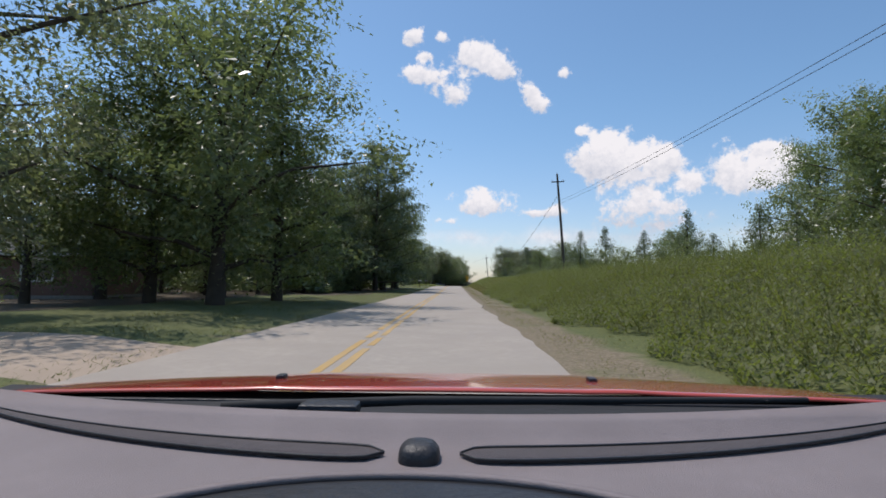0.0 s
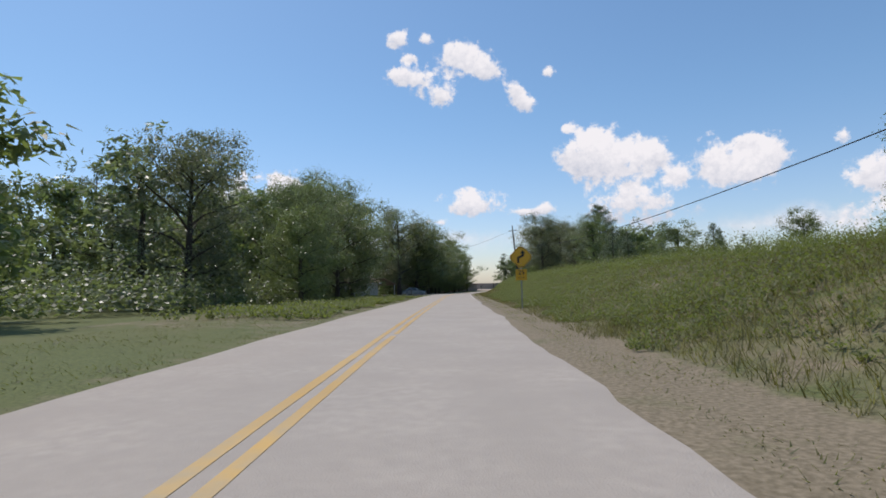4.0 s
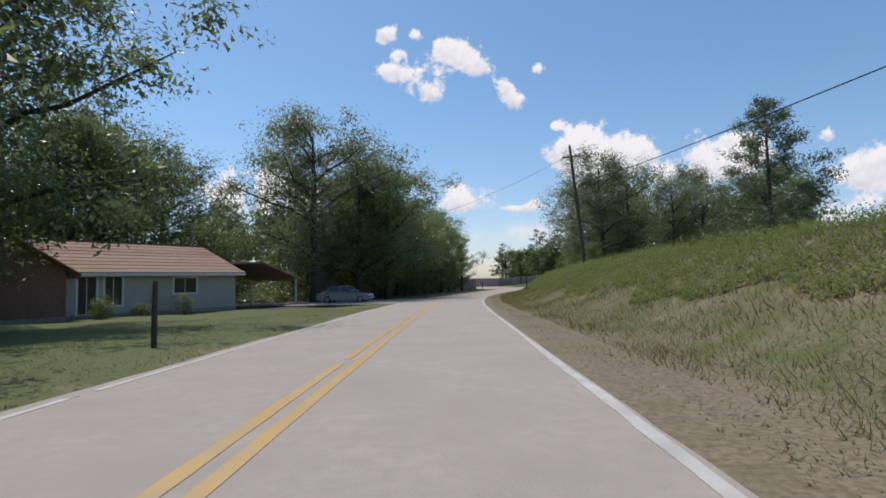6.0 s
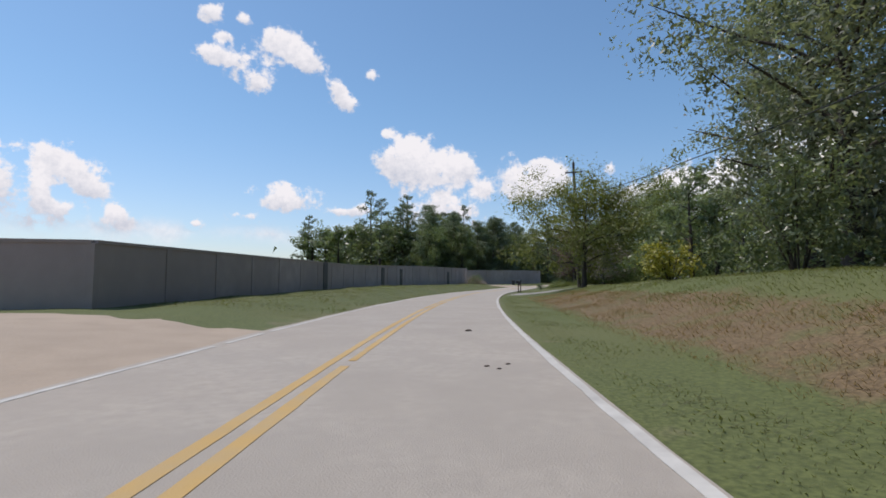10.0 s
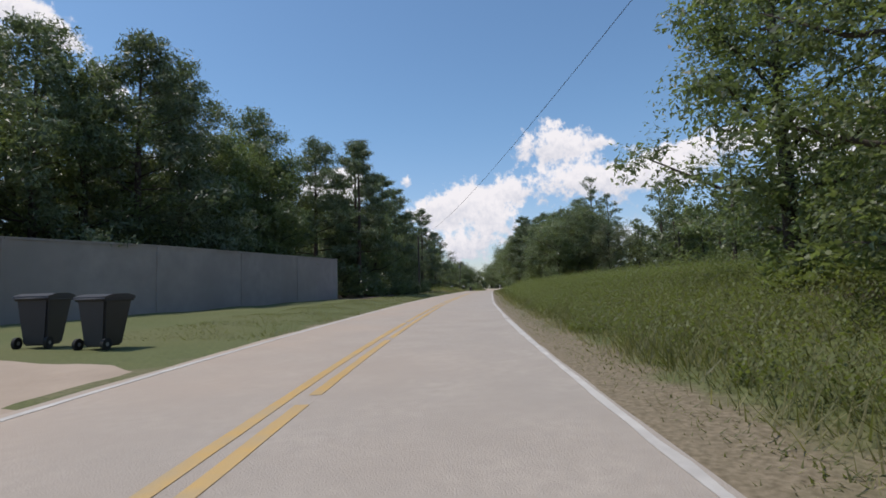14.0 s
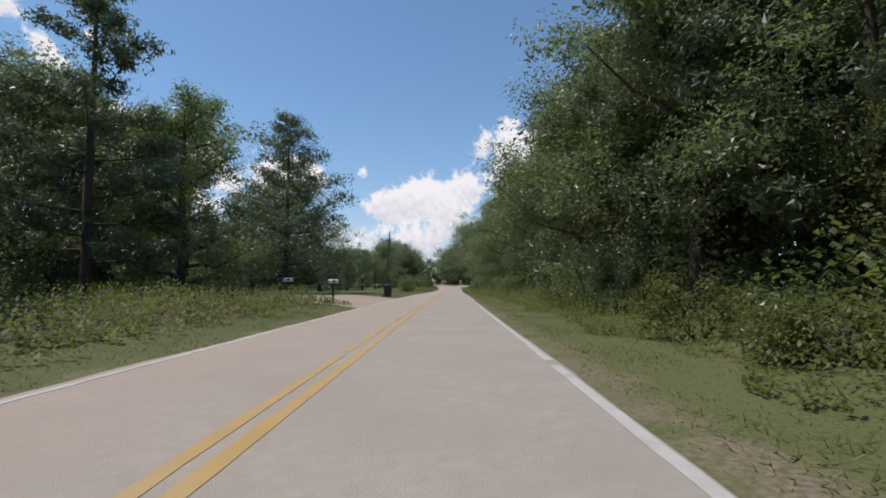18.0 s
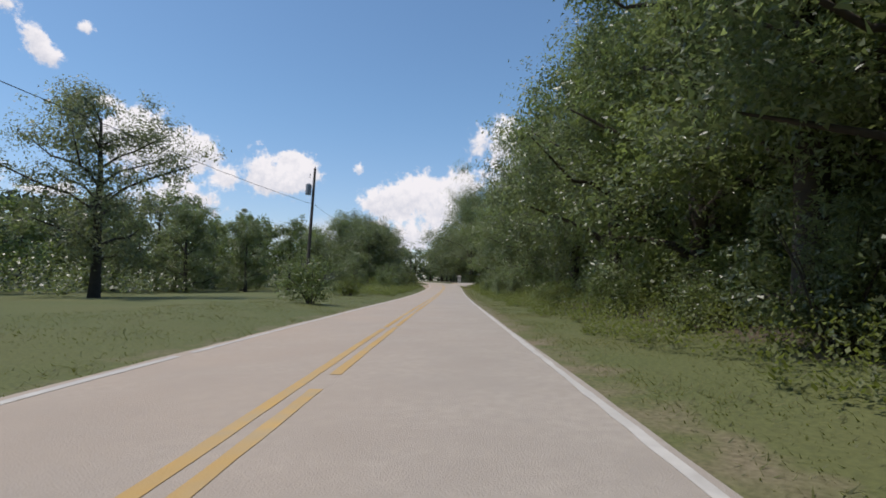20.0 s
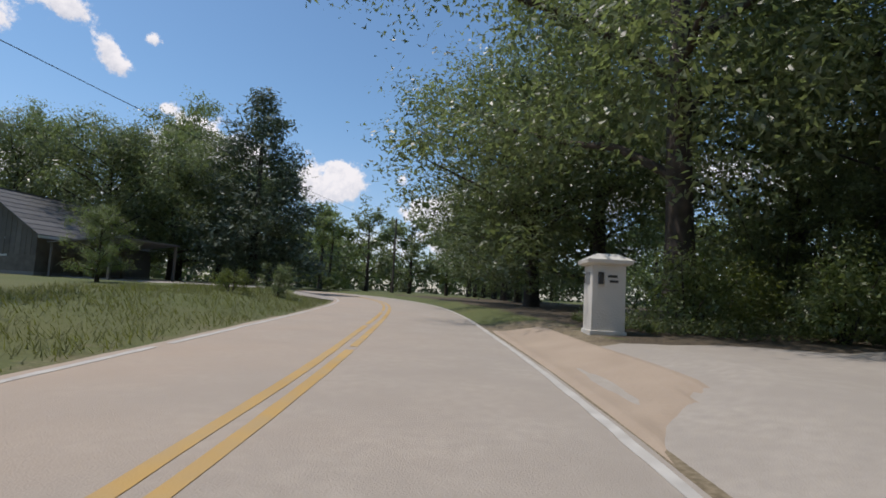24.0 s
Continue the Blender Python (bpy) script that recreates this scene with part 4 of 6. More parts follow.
cable(tops["b"] + Vector((0, 0, -2.6)), tops["c"] + Vector((0, 0, -3.4)), 4.8, 0.022, "heavy black overhead line along the bank")
cable(tops["c"] + Vector((0, 0, -3.4)), tops["e"] + Vector((0, 0, -3.4)), 2.4, 0.025, "heavy black overhead line along the bank")
cable(tops["c"] + Vector((0, 0, -0.7)), spot(240, -14, 9.0), 1.0, label="thin black service line across the road")
cable(tops["f"] + Vector((0, 0, -0.2)), tops["g"] + Vector((0, 0, 0.1)), 1.6, 0.009, "thin black line crossing over the road")
cable(tops["g"] + Vector((0, 0, -0.1)), tops["h"] + Vector((0, 0, -3.4)), 2.6)
cable(tops["h"] + Vector((0, 0, -3.4)), tops["i"] + Vector((0, 0, -1.0)), 2.2)
# ---- small roadside things ----


def warning_sign(s, d):
    m = Matrix.Translation(spot(s, d)) @ pose(0, 0, 0, 0, 0, heading(s) - 3)
    ob = thing("road_sign", "yellow diamond winding-road warning sign on a steel post", "road sign", m)
    post = bmesh.new()
    prism(post, [(-0.03, 0.0), (-0.012, 0.025), (0.012, 0.025), (0.03, 0.0), (0.02, -0.004), (0.0, 0.012), (-0.02, -0.004)], -0.3, 2.75, "x")
    bmesh.ops.transform(post, matrix=Matrix(((0, 1, 0, 0), (0, 0, 1, 0), (1, 0, 0, 0), (0, 0, 0, 1))), verts=post.verts)
    part("post", post, STEEL, ob)

    def plate(outline, z, y0, y1, mat, name, parent, label="", cx=0.0):
        bm = bmesh.new()
        prism(bm, [(cx + a, z + b) for a, b in outline], y0, y1, "y")
        return part(name, bm, mat, parent, label)

    def diamond(r):
        c = 0.09
        return [(-r + c, -c), (-c, -r + c), (c, -r + c), (r - c, -c), (r - c, c), (c, r - c), (-c, r - c), (-r + c, c)]

    panel = plate(diamond(0.57), 2.35, -0.018, -0.014, SIGNYELLOW, "panel", ob, "yellow diamond panel")
    rim = bmesh.new()
    a, b = diamond(0.535), diamond(0.515)
    va, vb = [rim.verts.new((x, -0.0195, 2.35 + z)) for x, z in a], [rim.verts.new((x, -0.0195, 2.35 + z)) for x, z in b]
    for i in range(8):
        rim.faces.new((va[i], va[(i + 1) % 8], vb[(i + 1) % 8], vb[i]))
    part("border", rim, BLACKPAINT, panel)
    arrow = [(-0.16, -0.27), (-0.07, -0.27), (-0.07, -0.06), (0.14, 0.03), (0.14, 0.16), (0.21, 0.16), (0.095, 0.32), (-0.02, 0.16), (0.05, 0.16), (0.05, 0.09), (-0.16, 0.0)]
    plate(arrow, 2.35, -0.022, -0.019, BLACKPAINT, "arrow", panel, "black winding arrow")
    speed = plate([(-0.25, -0.25), (0.25, -0.25), (0.25, 0.25), (-0.25, 0.25)], 1.55, -0.018, -0.014, SIGNYELLOW, "speed_plate", ob, "yellow advisory speed plate")
    for text, size, x, z in (("25", 0.30, 0.0, 1.56), ("M.P.H.", 0.12, 0.0, 1.38)):
        cu = bpy.data.curves.new("figures", "FONT")
        cu.body, cu.size, cu.align_x, cu.extrude = text, size, "CENTER", 0.001
        flat = new("figures", cu)
        me = bpy.data.meshes.new_from_object(flat)
        bpy.data.objects.remove(flat)
        me.materials.append(BLACKPAINT)
        me.transform(Matrix.Translation((x, -0.0205, z)) @ pose(0, 0, 0, 90))
        part("lettering", me, None, speed)
    for z in (1.42, 1.68, 2.05, 2.65):
        part("bolt", cylinder(bmesh.new(), 0.012, 0.012, 0, 0.008, 8, Matrix.Translation((0, -0.019, z)) @ pose(0, 0, 0, 90)), STEEL, ob)


warning_sign(139.2, 2.95)


def mailbox(s, d, label, wood=True, mat=None, turn=0.0, paper=False, height=1.05):
    m = Matrix.Translation(spot(s, d)) @ pose(0, 0, 0, 0, 0, heading(s) + (90 if d > 0 else -90) + turn)
    ob = thing("mailbox", label, "mailbox", m, group="mailboxes along the road")
    part("post", boxed(-0.05, 0.05, -0.05, 0.05, -0.3, height, bevel=0.008), DARKWOOD if wood else STEEL, ob)
    part("board", boxed(-0.08, 0.08, -0.24, 0.28, height, height + 0.03, bevel=0.005), DARKWOOD, ob)
    body = bmesh.new()
    arc = [(-0.085, 0.0)] + [(0.085 * -math.cos(a), 0.13 + 0.085 * math.sin(a)) for a in np.linspace(0, math.pi, 9)] + [(0.085, 0.0)]
    prism(body, [(x, height + 0.032 + z) for x, z in arc], -0.24, 0.26, "y")
    box_ob = part("box", body, mat or BIN, ob, "arched metal letter box")
    door = bmesh.new()
    prism(door, [(x * 1.04, height + 0.03 + z * 1.03) for x, z in arc], 0.262, 0.275, "y")
    part("door", door, mat or BIN, box_ob)
    part("flag", boxed(0.09, 0.097, 0.0, 0.12, height + 0.1, height + 0.22), LAMPRED, ob, "small red flag")
    part("latch", boxed(-0.02, 0.02, 0.276, 0.29, height + 0.2, height + 0.23), STEEL, ob)
    if paper:
        part("plate", boxed(-0.06, 0.06, 0.277, 0.28, height + 0.08, height + 0.15), TRIM, ob, "white plate with small bars")
    return ob


mailbox(96, -6.2, "white metal mailbox on a post in the grass", mat=TRIM)
mailbox(112, -6.0, "grey metal mailbox on a wooden post", mat=GREYBOX)
mailbox(283.0, -9.0, "dark mailbox on a post by the dirt entrance", mat=BIN)
mailbox(290.0, 3.6, "dark mailbox on a stout wooden post by the lawn", mat=BIN, paper=True)
mailbox(343.5, 2.5, "dark mailbox on a leaning post by a driveway", mat=BIN, turn=12)
mailbox(523.6, -6.3, "pale rounded mailbox on a post in tall weeds", mat=TRIM)
mailbox(526.0, -9.5, "pale rounded mailbox on a post in tall weeds", mat=TRIM)


def fence_post(s, d, h, label, r=0.06):
    ob = thing("wooden_post", label, "post", Matrix.Translation(spot(s, d)))
    tube("shaft", [(0, 0, -0.3), (0.01, 0, h * 0.6), (0.02, 0.01, h)], [r, r * 0.95, r * 0.85], DARKWOOD, ob, 8)
    part("top", cylinder(bmesh.new(), r * 0.85, r * 0.5, h, h + 0.03, 8, Matrix.Translation((0.02, 0.01, 0))), DARKWOOD, ob)


fence_post(183.0, -6.2, 1.35, "dark wooden post standing in the grass")
fence_post(218.7, 5.0, 1.2, "short weathered post in the grass bank")
fence_post(345.8, 2.6, 1.0, "short dark post beside a driveway")


def wheelie_bin(s, d, turn, label):
    m = Matrix.Translation(spot(s, d)) @ pose(0, 0, 0, 0, 0, heading(s) + turn)
    ob = thing("wheelie_bin", label, "rubbish bin", m, group="bins by the driveway")
    body = bmesh.new()
    low, high = (0.22, 0.26, 0.06), (0.31, 0.38, 1.0)
    v = [body.verts.new((sx * q[0], sy * q[1] + (0.03 if q is low else 0), q[2])) for q in (low, high) for sx, sy in ((-1, -1), (1, -1), (1, 1), (-1, 1))]
    for f in ((3, 2, 1, 0), (4, 5, 6, 7), (0, 1, 5, 4), (1, 2, 6, 5), (2, 3, 7, 6), (3, 0, 4, 7)):
        body.faces.new([v[k] for k in f])
    bmesh.ops.bevel(body, geom=body.edges[:], offset=0.035, segments=2, affect="EDGES")
    part("body", body, BIN, ob)
    part("rim", boxed(-0.335, 0.335, -0.4, 0.4, 0.955, 1.0, bevel=0.015), BIN, ob)
    lid = bmesh.new()
    prism(lid, [(-0.43, 1.0), (0.43, 1.0), (0.42, 1.05), (0.2, 1.10), (-0.2, 1.11), (-0.42, 1.06)], -0.34, 0.34, "x")
    part("lid", lid, BIN, ob, "domed black lid")
    for x in (-0.3, 0.3):
        wheel = part("wheel", cylinder(bmesh.new(), 0.12, 0.12, -0.03, 0.03, 18, Matrix.Translation((x, 0.33, 0.12)) @ pose(0, 0, 0, 0, 90)), RUBBER, ob)
        part("hub", cylinder(bmesh.new(), 0.04, 0.04, -0.034, 0.034, 10, Matrix.Translation((x, 0.33, 0.12)) @ pose(0, 0, 0, 0, 90)), GREYBOX, wheel)
    tube("handle", [(-0.27, 0.40, 0.98), (-0.26, 0.46, 1.0), (0.26, 0.46, 1.0), (0.27, 0.40, 0.98)], [0.017] * 4, BIN, ob, 7)


wheelie_bin(400.4, -7.1, 176, "black plastic wheeled bin with a closed lid")
wheelie_bin(400.5, -8.45, 186, "black plastic wheeled bin with a closed lid")
wheelie_bin(541.0, -5.6, 170, "dark wheeled bin beside a dirt driveway")


def letter_column(s, d):
    m = Matrix.Translation(spot(s, d)) @ pose(0, 0, 0, 0, 0, heading(s) - 4) @ Matrix.Diagonal((1.1, 1.1, 1.1, 1))
    ob = thing("mailbox_column", "pale stucco mailbox column with a hipped cap", "mailbox", m)
    part("shaft", boxed(-0.33, 0.33, -0.33, 0.33, -0.3, 1.36, bevel=0.012), STUCCO, ob)
    part("plinth", boxed(-0.36, 0.36, -0.36, 0.36, -0.3, 0.07, bevel=0.01), STUCCO, ob)
    cap = bmesh.new()
    for z, r in ((1.362, 0.36), (1.40, 0.44), (1.47, 0.45), (1.60, 0.2)):
        for x, y in ((-r, -r), (r, -r), (r, r), (-r, r)):
            cap.verts.new((x, y, z))
    cap.verts.ensure_lookup_table()
    for k in range(3):
        for i in range(4):
            j = (i + 1) % 4
            cap.faces.new([cap.verts[q] for q in (k * 4 + i, k * 4 + j, k * 4 + 4 + j, k * 4 + 4 + i)])
    cap.faces.new([cap.verts[i] for i in (12, 13, 14, 15)])
    cap.faces.new([cap.verts[i] for i in (3, 2, 1, 0)])
    part("cap", cap, STUCCO, ob)
    for x, y0, y1 in ((-0.336, -0.16, 0.16),):
        part("letter_door", boxed(x - 0.012, x + 0.004, y0, y1, 0.98, 1.22, bevel=0.004), STEEL, ob, "grey metal letter door")
        part("flag", boxed(x - 0.03, x - 0.013, y1 + 0.02, y1 + 0.04, 1.0, 1.2), DARKMETAL, ob)
    for k, z in enumerate((1.12, 1.02)):
        part("number_bar", boxed(-0.02 + k * 0.03, 0.16 + k * 0.02, -0.342, -0.331, z, z + 0.05), DARKMETAL, ob, "dark bar in place of a number")
    part("lantern", boxed(-0.22, -0.12, -0.40, -0.331, 0.98, 1.22, bevel=0.015), DARKMETAL, ob, "small dark lantern on the column")


letter_column(678.3, 3.25)


def planter(s, d):
    m = Matrix.Translation(spot(s, d)) @ pose(0, 0, 0, 0, 0, heading(s) + 12)
    ob = thing("brick_planter", "tan brick planter with small pale plants on top", "planter", m)
    for row in range(8):
        z = row * 0.085
        for k in range(6):
            for y, off in ((-0.42, 0.0), (0.42, 0.0)):
                x = -0.75 + k * 0.215 + (0.1 if row % 2 else 0)
                part("brick", boxed(x, x + 0.2, y - 0.05, y + 0.05, z, z + 0.078), TERRACOTTA, ob)
        for x in (-0.72, 0.57):
            for k in range(3):
                y = -0.36 + k * 0.235
                part("brick", boxed(x - 0.05, x + 0.05, y, y + 0.22, z, z + 0.078), TERRACOTTA, ob)
    part("soil", boxed(-0.66, 0.51, -0.36, 0.36, 0.0, 0.62), DARKWOOD, ob, "dark soil")
    rng = np.random.default_rng(5)
    v, f = puff_leaves(rng, [(-0.2, 0, 0.78), (0.1, 0.05, 0.74), (0.3, -0.1, 0.7)], [0.24, 0.22, 0.16], 420, 0.08)
    part("plant", mesh_of("plant", v, f, DULL), None, ob, "small leafy green plant")


planter(667.3, 9.8)



def debris(s, d, size, mat, label, seed):
    """A small uneven lump lying on the road or verge."""
    rng = np.random.default_rng(seed)
    bm = bmesh.new()
    bmesh.ops.create_icosphere(bm, subdivisions=2, radius=size)
    for v in bm.verts:
        v.co = Vector((v.co.x * 1.4, v.co.y, max(v.co.z, -size * 0.4) * 0.5)) * (1 + 0.25 * float(rng.normal()) * 0.5)
    x, y = at(s, d)
    z = float(road_z(s)) if -4.3 < d < 1.5 else ground_z(s, d)
    bmesh.ops.transform(bm, matrix=Matrix.Translation((float(x), float(y), z + size * 0.18)), verts=bm.verts)
    return tagged(part("stone", bm, mat), label, "debris")


for i, (s, d, size, mat, label) in enumerate(((299.0, 0.25, 0.06, DARKWOOD, "dark clump of debris lying on the road"), (294.0, 0.45, 0.028, DARKWOOD, "small dark clod on the road"), (293.8, 0.6, 0.025, DARKWOOD, "small dark clod on the road"),
                                              (294.2, 0.75, 0.028, DARKWOOD, "small dark clod on the road"), (480.5, 2.7, 0.07, TRIM, "crumpled white litter on the verge"), (483.0, 2.6, 0.06, TRIM, "crumpled white litter on the verge"),
                                              (482.0, -6.0, 0.06, TRIM, "crumpled white litter on the verge"), (652.4, 2.7, 0.22, STONE, "grey stone at the edge of the verge"), (655.0, 3.8, 0.18, STONE, "grey stone at the edge of the verge"))):
    debris(s, d, size, mat, label, i)

# ---- cars ----


def parked_car(s, d, turn, paint, label):
    """A four-door saloon: x along its length, front at +x."""
    m = Matrix.Translation(spot(s, d, 0.04)) @ pose(0, 0, 0, 0, 0, heading(s) + turn)
    car = thing("parked_car", label, "car", m)
    side = [(-2.2, 0.35), (-2.22, 0.62), (-2.12, 0.86), (-1.35, 0.93), (0.75, 0.92), (1.75, 0.80), (2.1, 0.66), (2.16, 0.42), (2.05, 0.26), (-2.1, 0.26)]
    bm = bmesh.new()
    widths = [0.80, 0.86, 0.86, 0.80]
    rings = []
    for y, k in ((-0.85, 0.97), (-0.80, 1.0), (0.80, 1.0), (0.85, 0.97)):
        rings.append([bm.verts.new((x * k, y, 0.26 + (z - 0.26) * k)) for x, z in side])
    for a, b in zip(rings, rings[1:]):
        for i in range(len(side)):
            j = (i + 1) % len(side)
            bm.faces.new((a[i], a[j], b[j], b[i]))
    bm.faces.new(rings[0][::-1])
    bm.faces.new(rings[-1])
    bmesh.ops.recalc_face_normals(bm, faces=bm.faces)
    part("body", bm, paint, car)
    roof = bmesh.new()
    base, crown = [(-1.62, 0.76), (0.92, 0.76)], [(-0.95, 0.60), (0.22, 0.60)]
    v = [roof.verts.new((x, sy * y, z)) for sy in (-1, 1) for (x, y), z in ((base[0], 0.925), (base[1], 0.915), (crown[1], 1.36), (crown[0], 1.37))]
    for f in ((0, 1, 2, 3), (7, 6, 5, 4), (3, 2, 6, 7), (1, 5, 6, 2), (0, 3, 7, 4)):
        roof.faces.new([v[k] for k in f])
    bmesh.ops.recalc_face_normals(roof, faces=roof.faces)
    part("cabin", roof, PANE, car, "dark tinted glass cabin")
    part("roof", boxed(-0.98, 0.25, -0.60, 0.60, 1.355, 1.40, bevel=0.02), paint, car)
    for y in (-1, 1):
        for (xa, za), (xb, zb) in (((-1.62, 0.92), (-0.95, 1.37)), ((0.92, 0.92), (0.22, 1.36)), ((-0.35, 0.92), (-0.35, 1.37))):
            tube("pillar", [(xa, y * 0.765, za), (xb, y * 0.61, zb)], [0.035, 0.03], paint, car, 6)
        part("mirror", boxed(0.55, 0.72, y * 0.9 - 0.08, y * 0.9 + 0.08, 0.95, 1.07, bevel=0.02), paint, car)
        part("headlight", boxed(1.98, 2.1, y * 0.62 - 0.16, y * 0.62 + 0.16, 0.60, 0.72, bevel=0.02), LAMPCLEAR, car, "clear headlight")
        part("tail_light", boxed(-2.215, -2.12, y * 0.66 - 0.14, y * 0.66 + 0.14, 0.64, 0.80, bevel=0.02), LAMPRED, car, "red tail light")
        part("door_seam", boxed(-0.36, -0.345, y * 0.857 - 0.003, y * 0.857 + 0.003, 0.36, 0.9), DARKMETAL, car)
        for x in (-0.62, 0.35):
            part("door_handle", boxed(x, x + 0.16, y * 0.86 - 0.012, y * 0.86 + 0.012, 0.76, 0.79, bevel=0.005), paint, car)
        for x in (-1.32, 1.36):
            w = Matrix.Translation((x, y * 0.76, 0.31)) @ pose(0, 0, 0, 90)
            tyre = bmesh.new()
            cylinder(tyre, 0.31, 0.31, -0.1, 0.1, 24, w)
            bmesh.ops.bevel(tyre, geom=[e for e in tyre.edges if len(e.link_faces) == 2 and e.calc_face_angle(0) > 1], offset=0.03, segments=2, affect="EDGES")
            tyre_ob = part("tyre", tyre, RUBBER, car)
            part("rim", cylinder(bmesh.new(), 0.2, 0.2, -0.108, 0.108, 18, w), STEEL, tyre_ob, "steel rim")
    part("bumper", boxed(2.06, 2.2, -0.75, 0.75, 0.3, 0.5, bevel=0.04), paint, car)
    part("bumper", boxed(-2.27, -2.16, -0.75, 0.75, 0.32, 0.52, bevel=0.04), paint, car)
    part("grille", boxed(2.08, 2.165, -0.4, 0.4, 0.52, 0.62), DARKMETAL, car)
    return car


parked_car(214.6, -9.9, 2, CARPAINT, "silver four-door car parked in a shaded driveway")
parked_car(258.0, -14.2, -15, CARPAINT, "silver car parked before the grey wall")
parked_car(358.0, 22.0, 40, WHITECAR, "white car parked far up a driveway")

# ---- houses ----


def gabled_house(name, m, w, depth, wall_h, roof_h, wall_mat, roof_mat, label, windows, boards=0, over=0.45, chimney=False):
    """w along x, depth along y, ridge along x. windows: (side, place along it, sill, width, height)."""
    house = thing(name, label, "house", m)
    t = 0.16
    hw, hd = w / 2, depth / 2
    part("foundation", boxed(-hw - 0.03, hw + 0.03, -hd - 0.03, hd + 0.03, -0.6, 0.18), STONE, house)
    for side in "nsew":
        spans = sorted([q for q in windows if q[0] == side], key=lambda q: q[1])
        length = w if side in "ns" else depth - 2 * t
        cuts = [-length / 2]
        for _, c, sill, ww, wh in spans:
            cuts += [c - ww / 2, c + ww / 2]
        cuts.append(length / 2)

        def slab(a, b, z0, z1):
            if b - a < 0.01 or z1 - z0 < 0.01:
                return
            if side == "s":
                bm = boxed(a, b, -hd, -hd + t, z0, z1)
            elif side == "n":
                bm = boxed(a, b, hd - t, hd, z0, z1)
            elif side == "e":
                bm = boxed(hw - t, hw, a, b, z0, z1)
            else:
                bm = boxed(-hw, -hw + t, a, b, z0, z1)
            part("wall", bm, wall_mat, house)

        for i in range(0, len(cuts), 2):
            slab(cuts[i], cuts[i + 1], 0.184, wall_h)
        for _, c, sill, ww, wh in spans:
            slab(c - ww / 2, c + ww / 2, 0.184, sill)
            slab(c - ww / 2, c + ww / 2, sill + wh, wall_h)
        turn = {"s": 0, "n": 180, "e": 90, "w": -90}[side]
        off = hd if side in "ns" else hw
        for _, c, sill, ww, wh in spans:
            base = pose(0, 0, 0, 0, 0, turn) @ Matrix.Translation((c if side in "se" else -c, -off, sill))
            frame_bm = bmesh.new()
            for q in ((-ww / 2 - 0.07, ww / 2 + 0.07, -0.02, t, wh - 0.05, wh + 0.07), (-ww / 2 - 0.07, ww / 2 + 0.07, -0.02, t, -0.07, 0.04), (-ww / 2 - 0.07, -ww / 2 + 0.05, -0.02, t, 0.04, wh - 0.05), (ww / 2 - 0.05, ww / 2 + 0.07, -0.02, t, 0.04, wh - 0.05), (-0.02, 0.02, 0.03, 0.07, 0.04, wh - 0.05)):
                box(frame_bm, *q)
            bmesh.ops.transform(frame_bm, matrix=base, verts=frame_bm.verts)
            win = part("window" if sill > 0.3 else "door", frame_bm, TRIM, house)
            glass = boxed(-ww / 2 + 0.05, ww / 2 - 0.05, 0.07, 0.085, 0.04, wh - 0.05)
            bmesh.ops.transform(glass, matrix=base, verts=glass.verts)
            part("pane", glass, PANE if sill > 0.3 else DARKWOOD, win)
    for x in (-hw + t / 2, hw - t / 2):
        g = bmesh.new()
        prism(g, [(-hd, wall_h), (hd, wall_h), (0, wall_h + roof_h)], x - t / 2, x + t / 2)
        part("gable", g, wall_mat, house)
    pitch = math.hypot(hd, roof_h)
    for sy in (-1, 1):
        rows = 9
        for k in range(rows):
            bm = bmesh.new()
            u0, u1 = k / rows, (k + 1.12) / rows
            ov = over / hd
            ya, yb = sy * hd * (1 + ov - u0 * (1 + ov)), sy * hd * (1 + ov - min(1, u1) * (1 + ov))
            za, zb = wall_h + 0.06 + roof_h * (u0 * (1 + ov) - ov), wall_h + 0.03 + roof_h * (min(1, u1) * (1 + ov) - ov)
            v = [bm.verts.new(q) for q in ((-hw - over, ya, za + 0.03), (hw + over, ya, za + 0.03), (hw + over, yb, zb + 0.03), (-hw - over, yb, zb + 0.03), (-hw - over, ya, za - 0.05), (hw + over, ya, za - 0.05), (hw + over, yb, zb - 0.02), (-hw - over, yb, zb - 0.02))]
            for f in ((0, 1, 2, 3), (7, 6, 5, 4), (0, 4, 5, 1), (1, 5, 6, 2), (3, 2, 6, 7), (0, 3, 7, 4)):
                bm.faces.new([v[q] for q in f])
            bmesh.ops.recalc_face_normals(bm, faces=bm.faces)
            part("shingle_course", bm, roof_mat, house)
        part("fascia", boxed(-hw - over, hw + over, sy * (hd + over) - 0.02, sy * (hd + over) + 0.02, wall_h - roof_h * over / hd - 0.13, wall_h - roof_h * over / hd + 0.03), TRIM, house)
    part("ridge", boxed(-hw - over, hw + over, -0.1, 0.1, wall_h + roof_h + 0.03, wall_h + roof_h + 0.10), roof_mat, house)
    if chimney:
        part("chimney", boxed(hw * 0.5 - 0.2, hw * 0.5 + 0.2, 0.3, 0.7, wall_h + roof_h * 0.5, wall_h + roof_h + 0.5, bevel=0.02), BRICKWORK, house)
    if boards:
        for side, x in (("w", -hw - 0.012), ("e", hw + 0.012)):
            for k in range(boards):
                y = -hd + (k + 0.5) * depth / boards
                top = wall_h + roof_h * (1 - abs(y) / hd) - 0.08
                part("board", boxed(x - 0.011, x + 0.011, y - depth / boards * 0.46, y + depth / boards * 0.46, wall_h * 0.45, top), OLDWOOD, house)
    return house


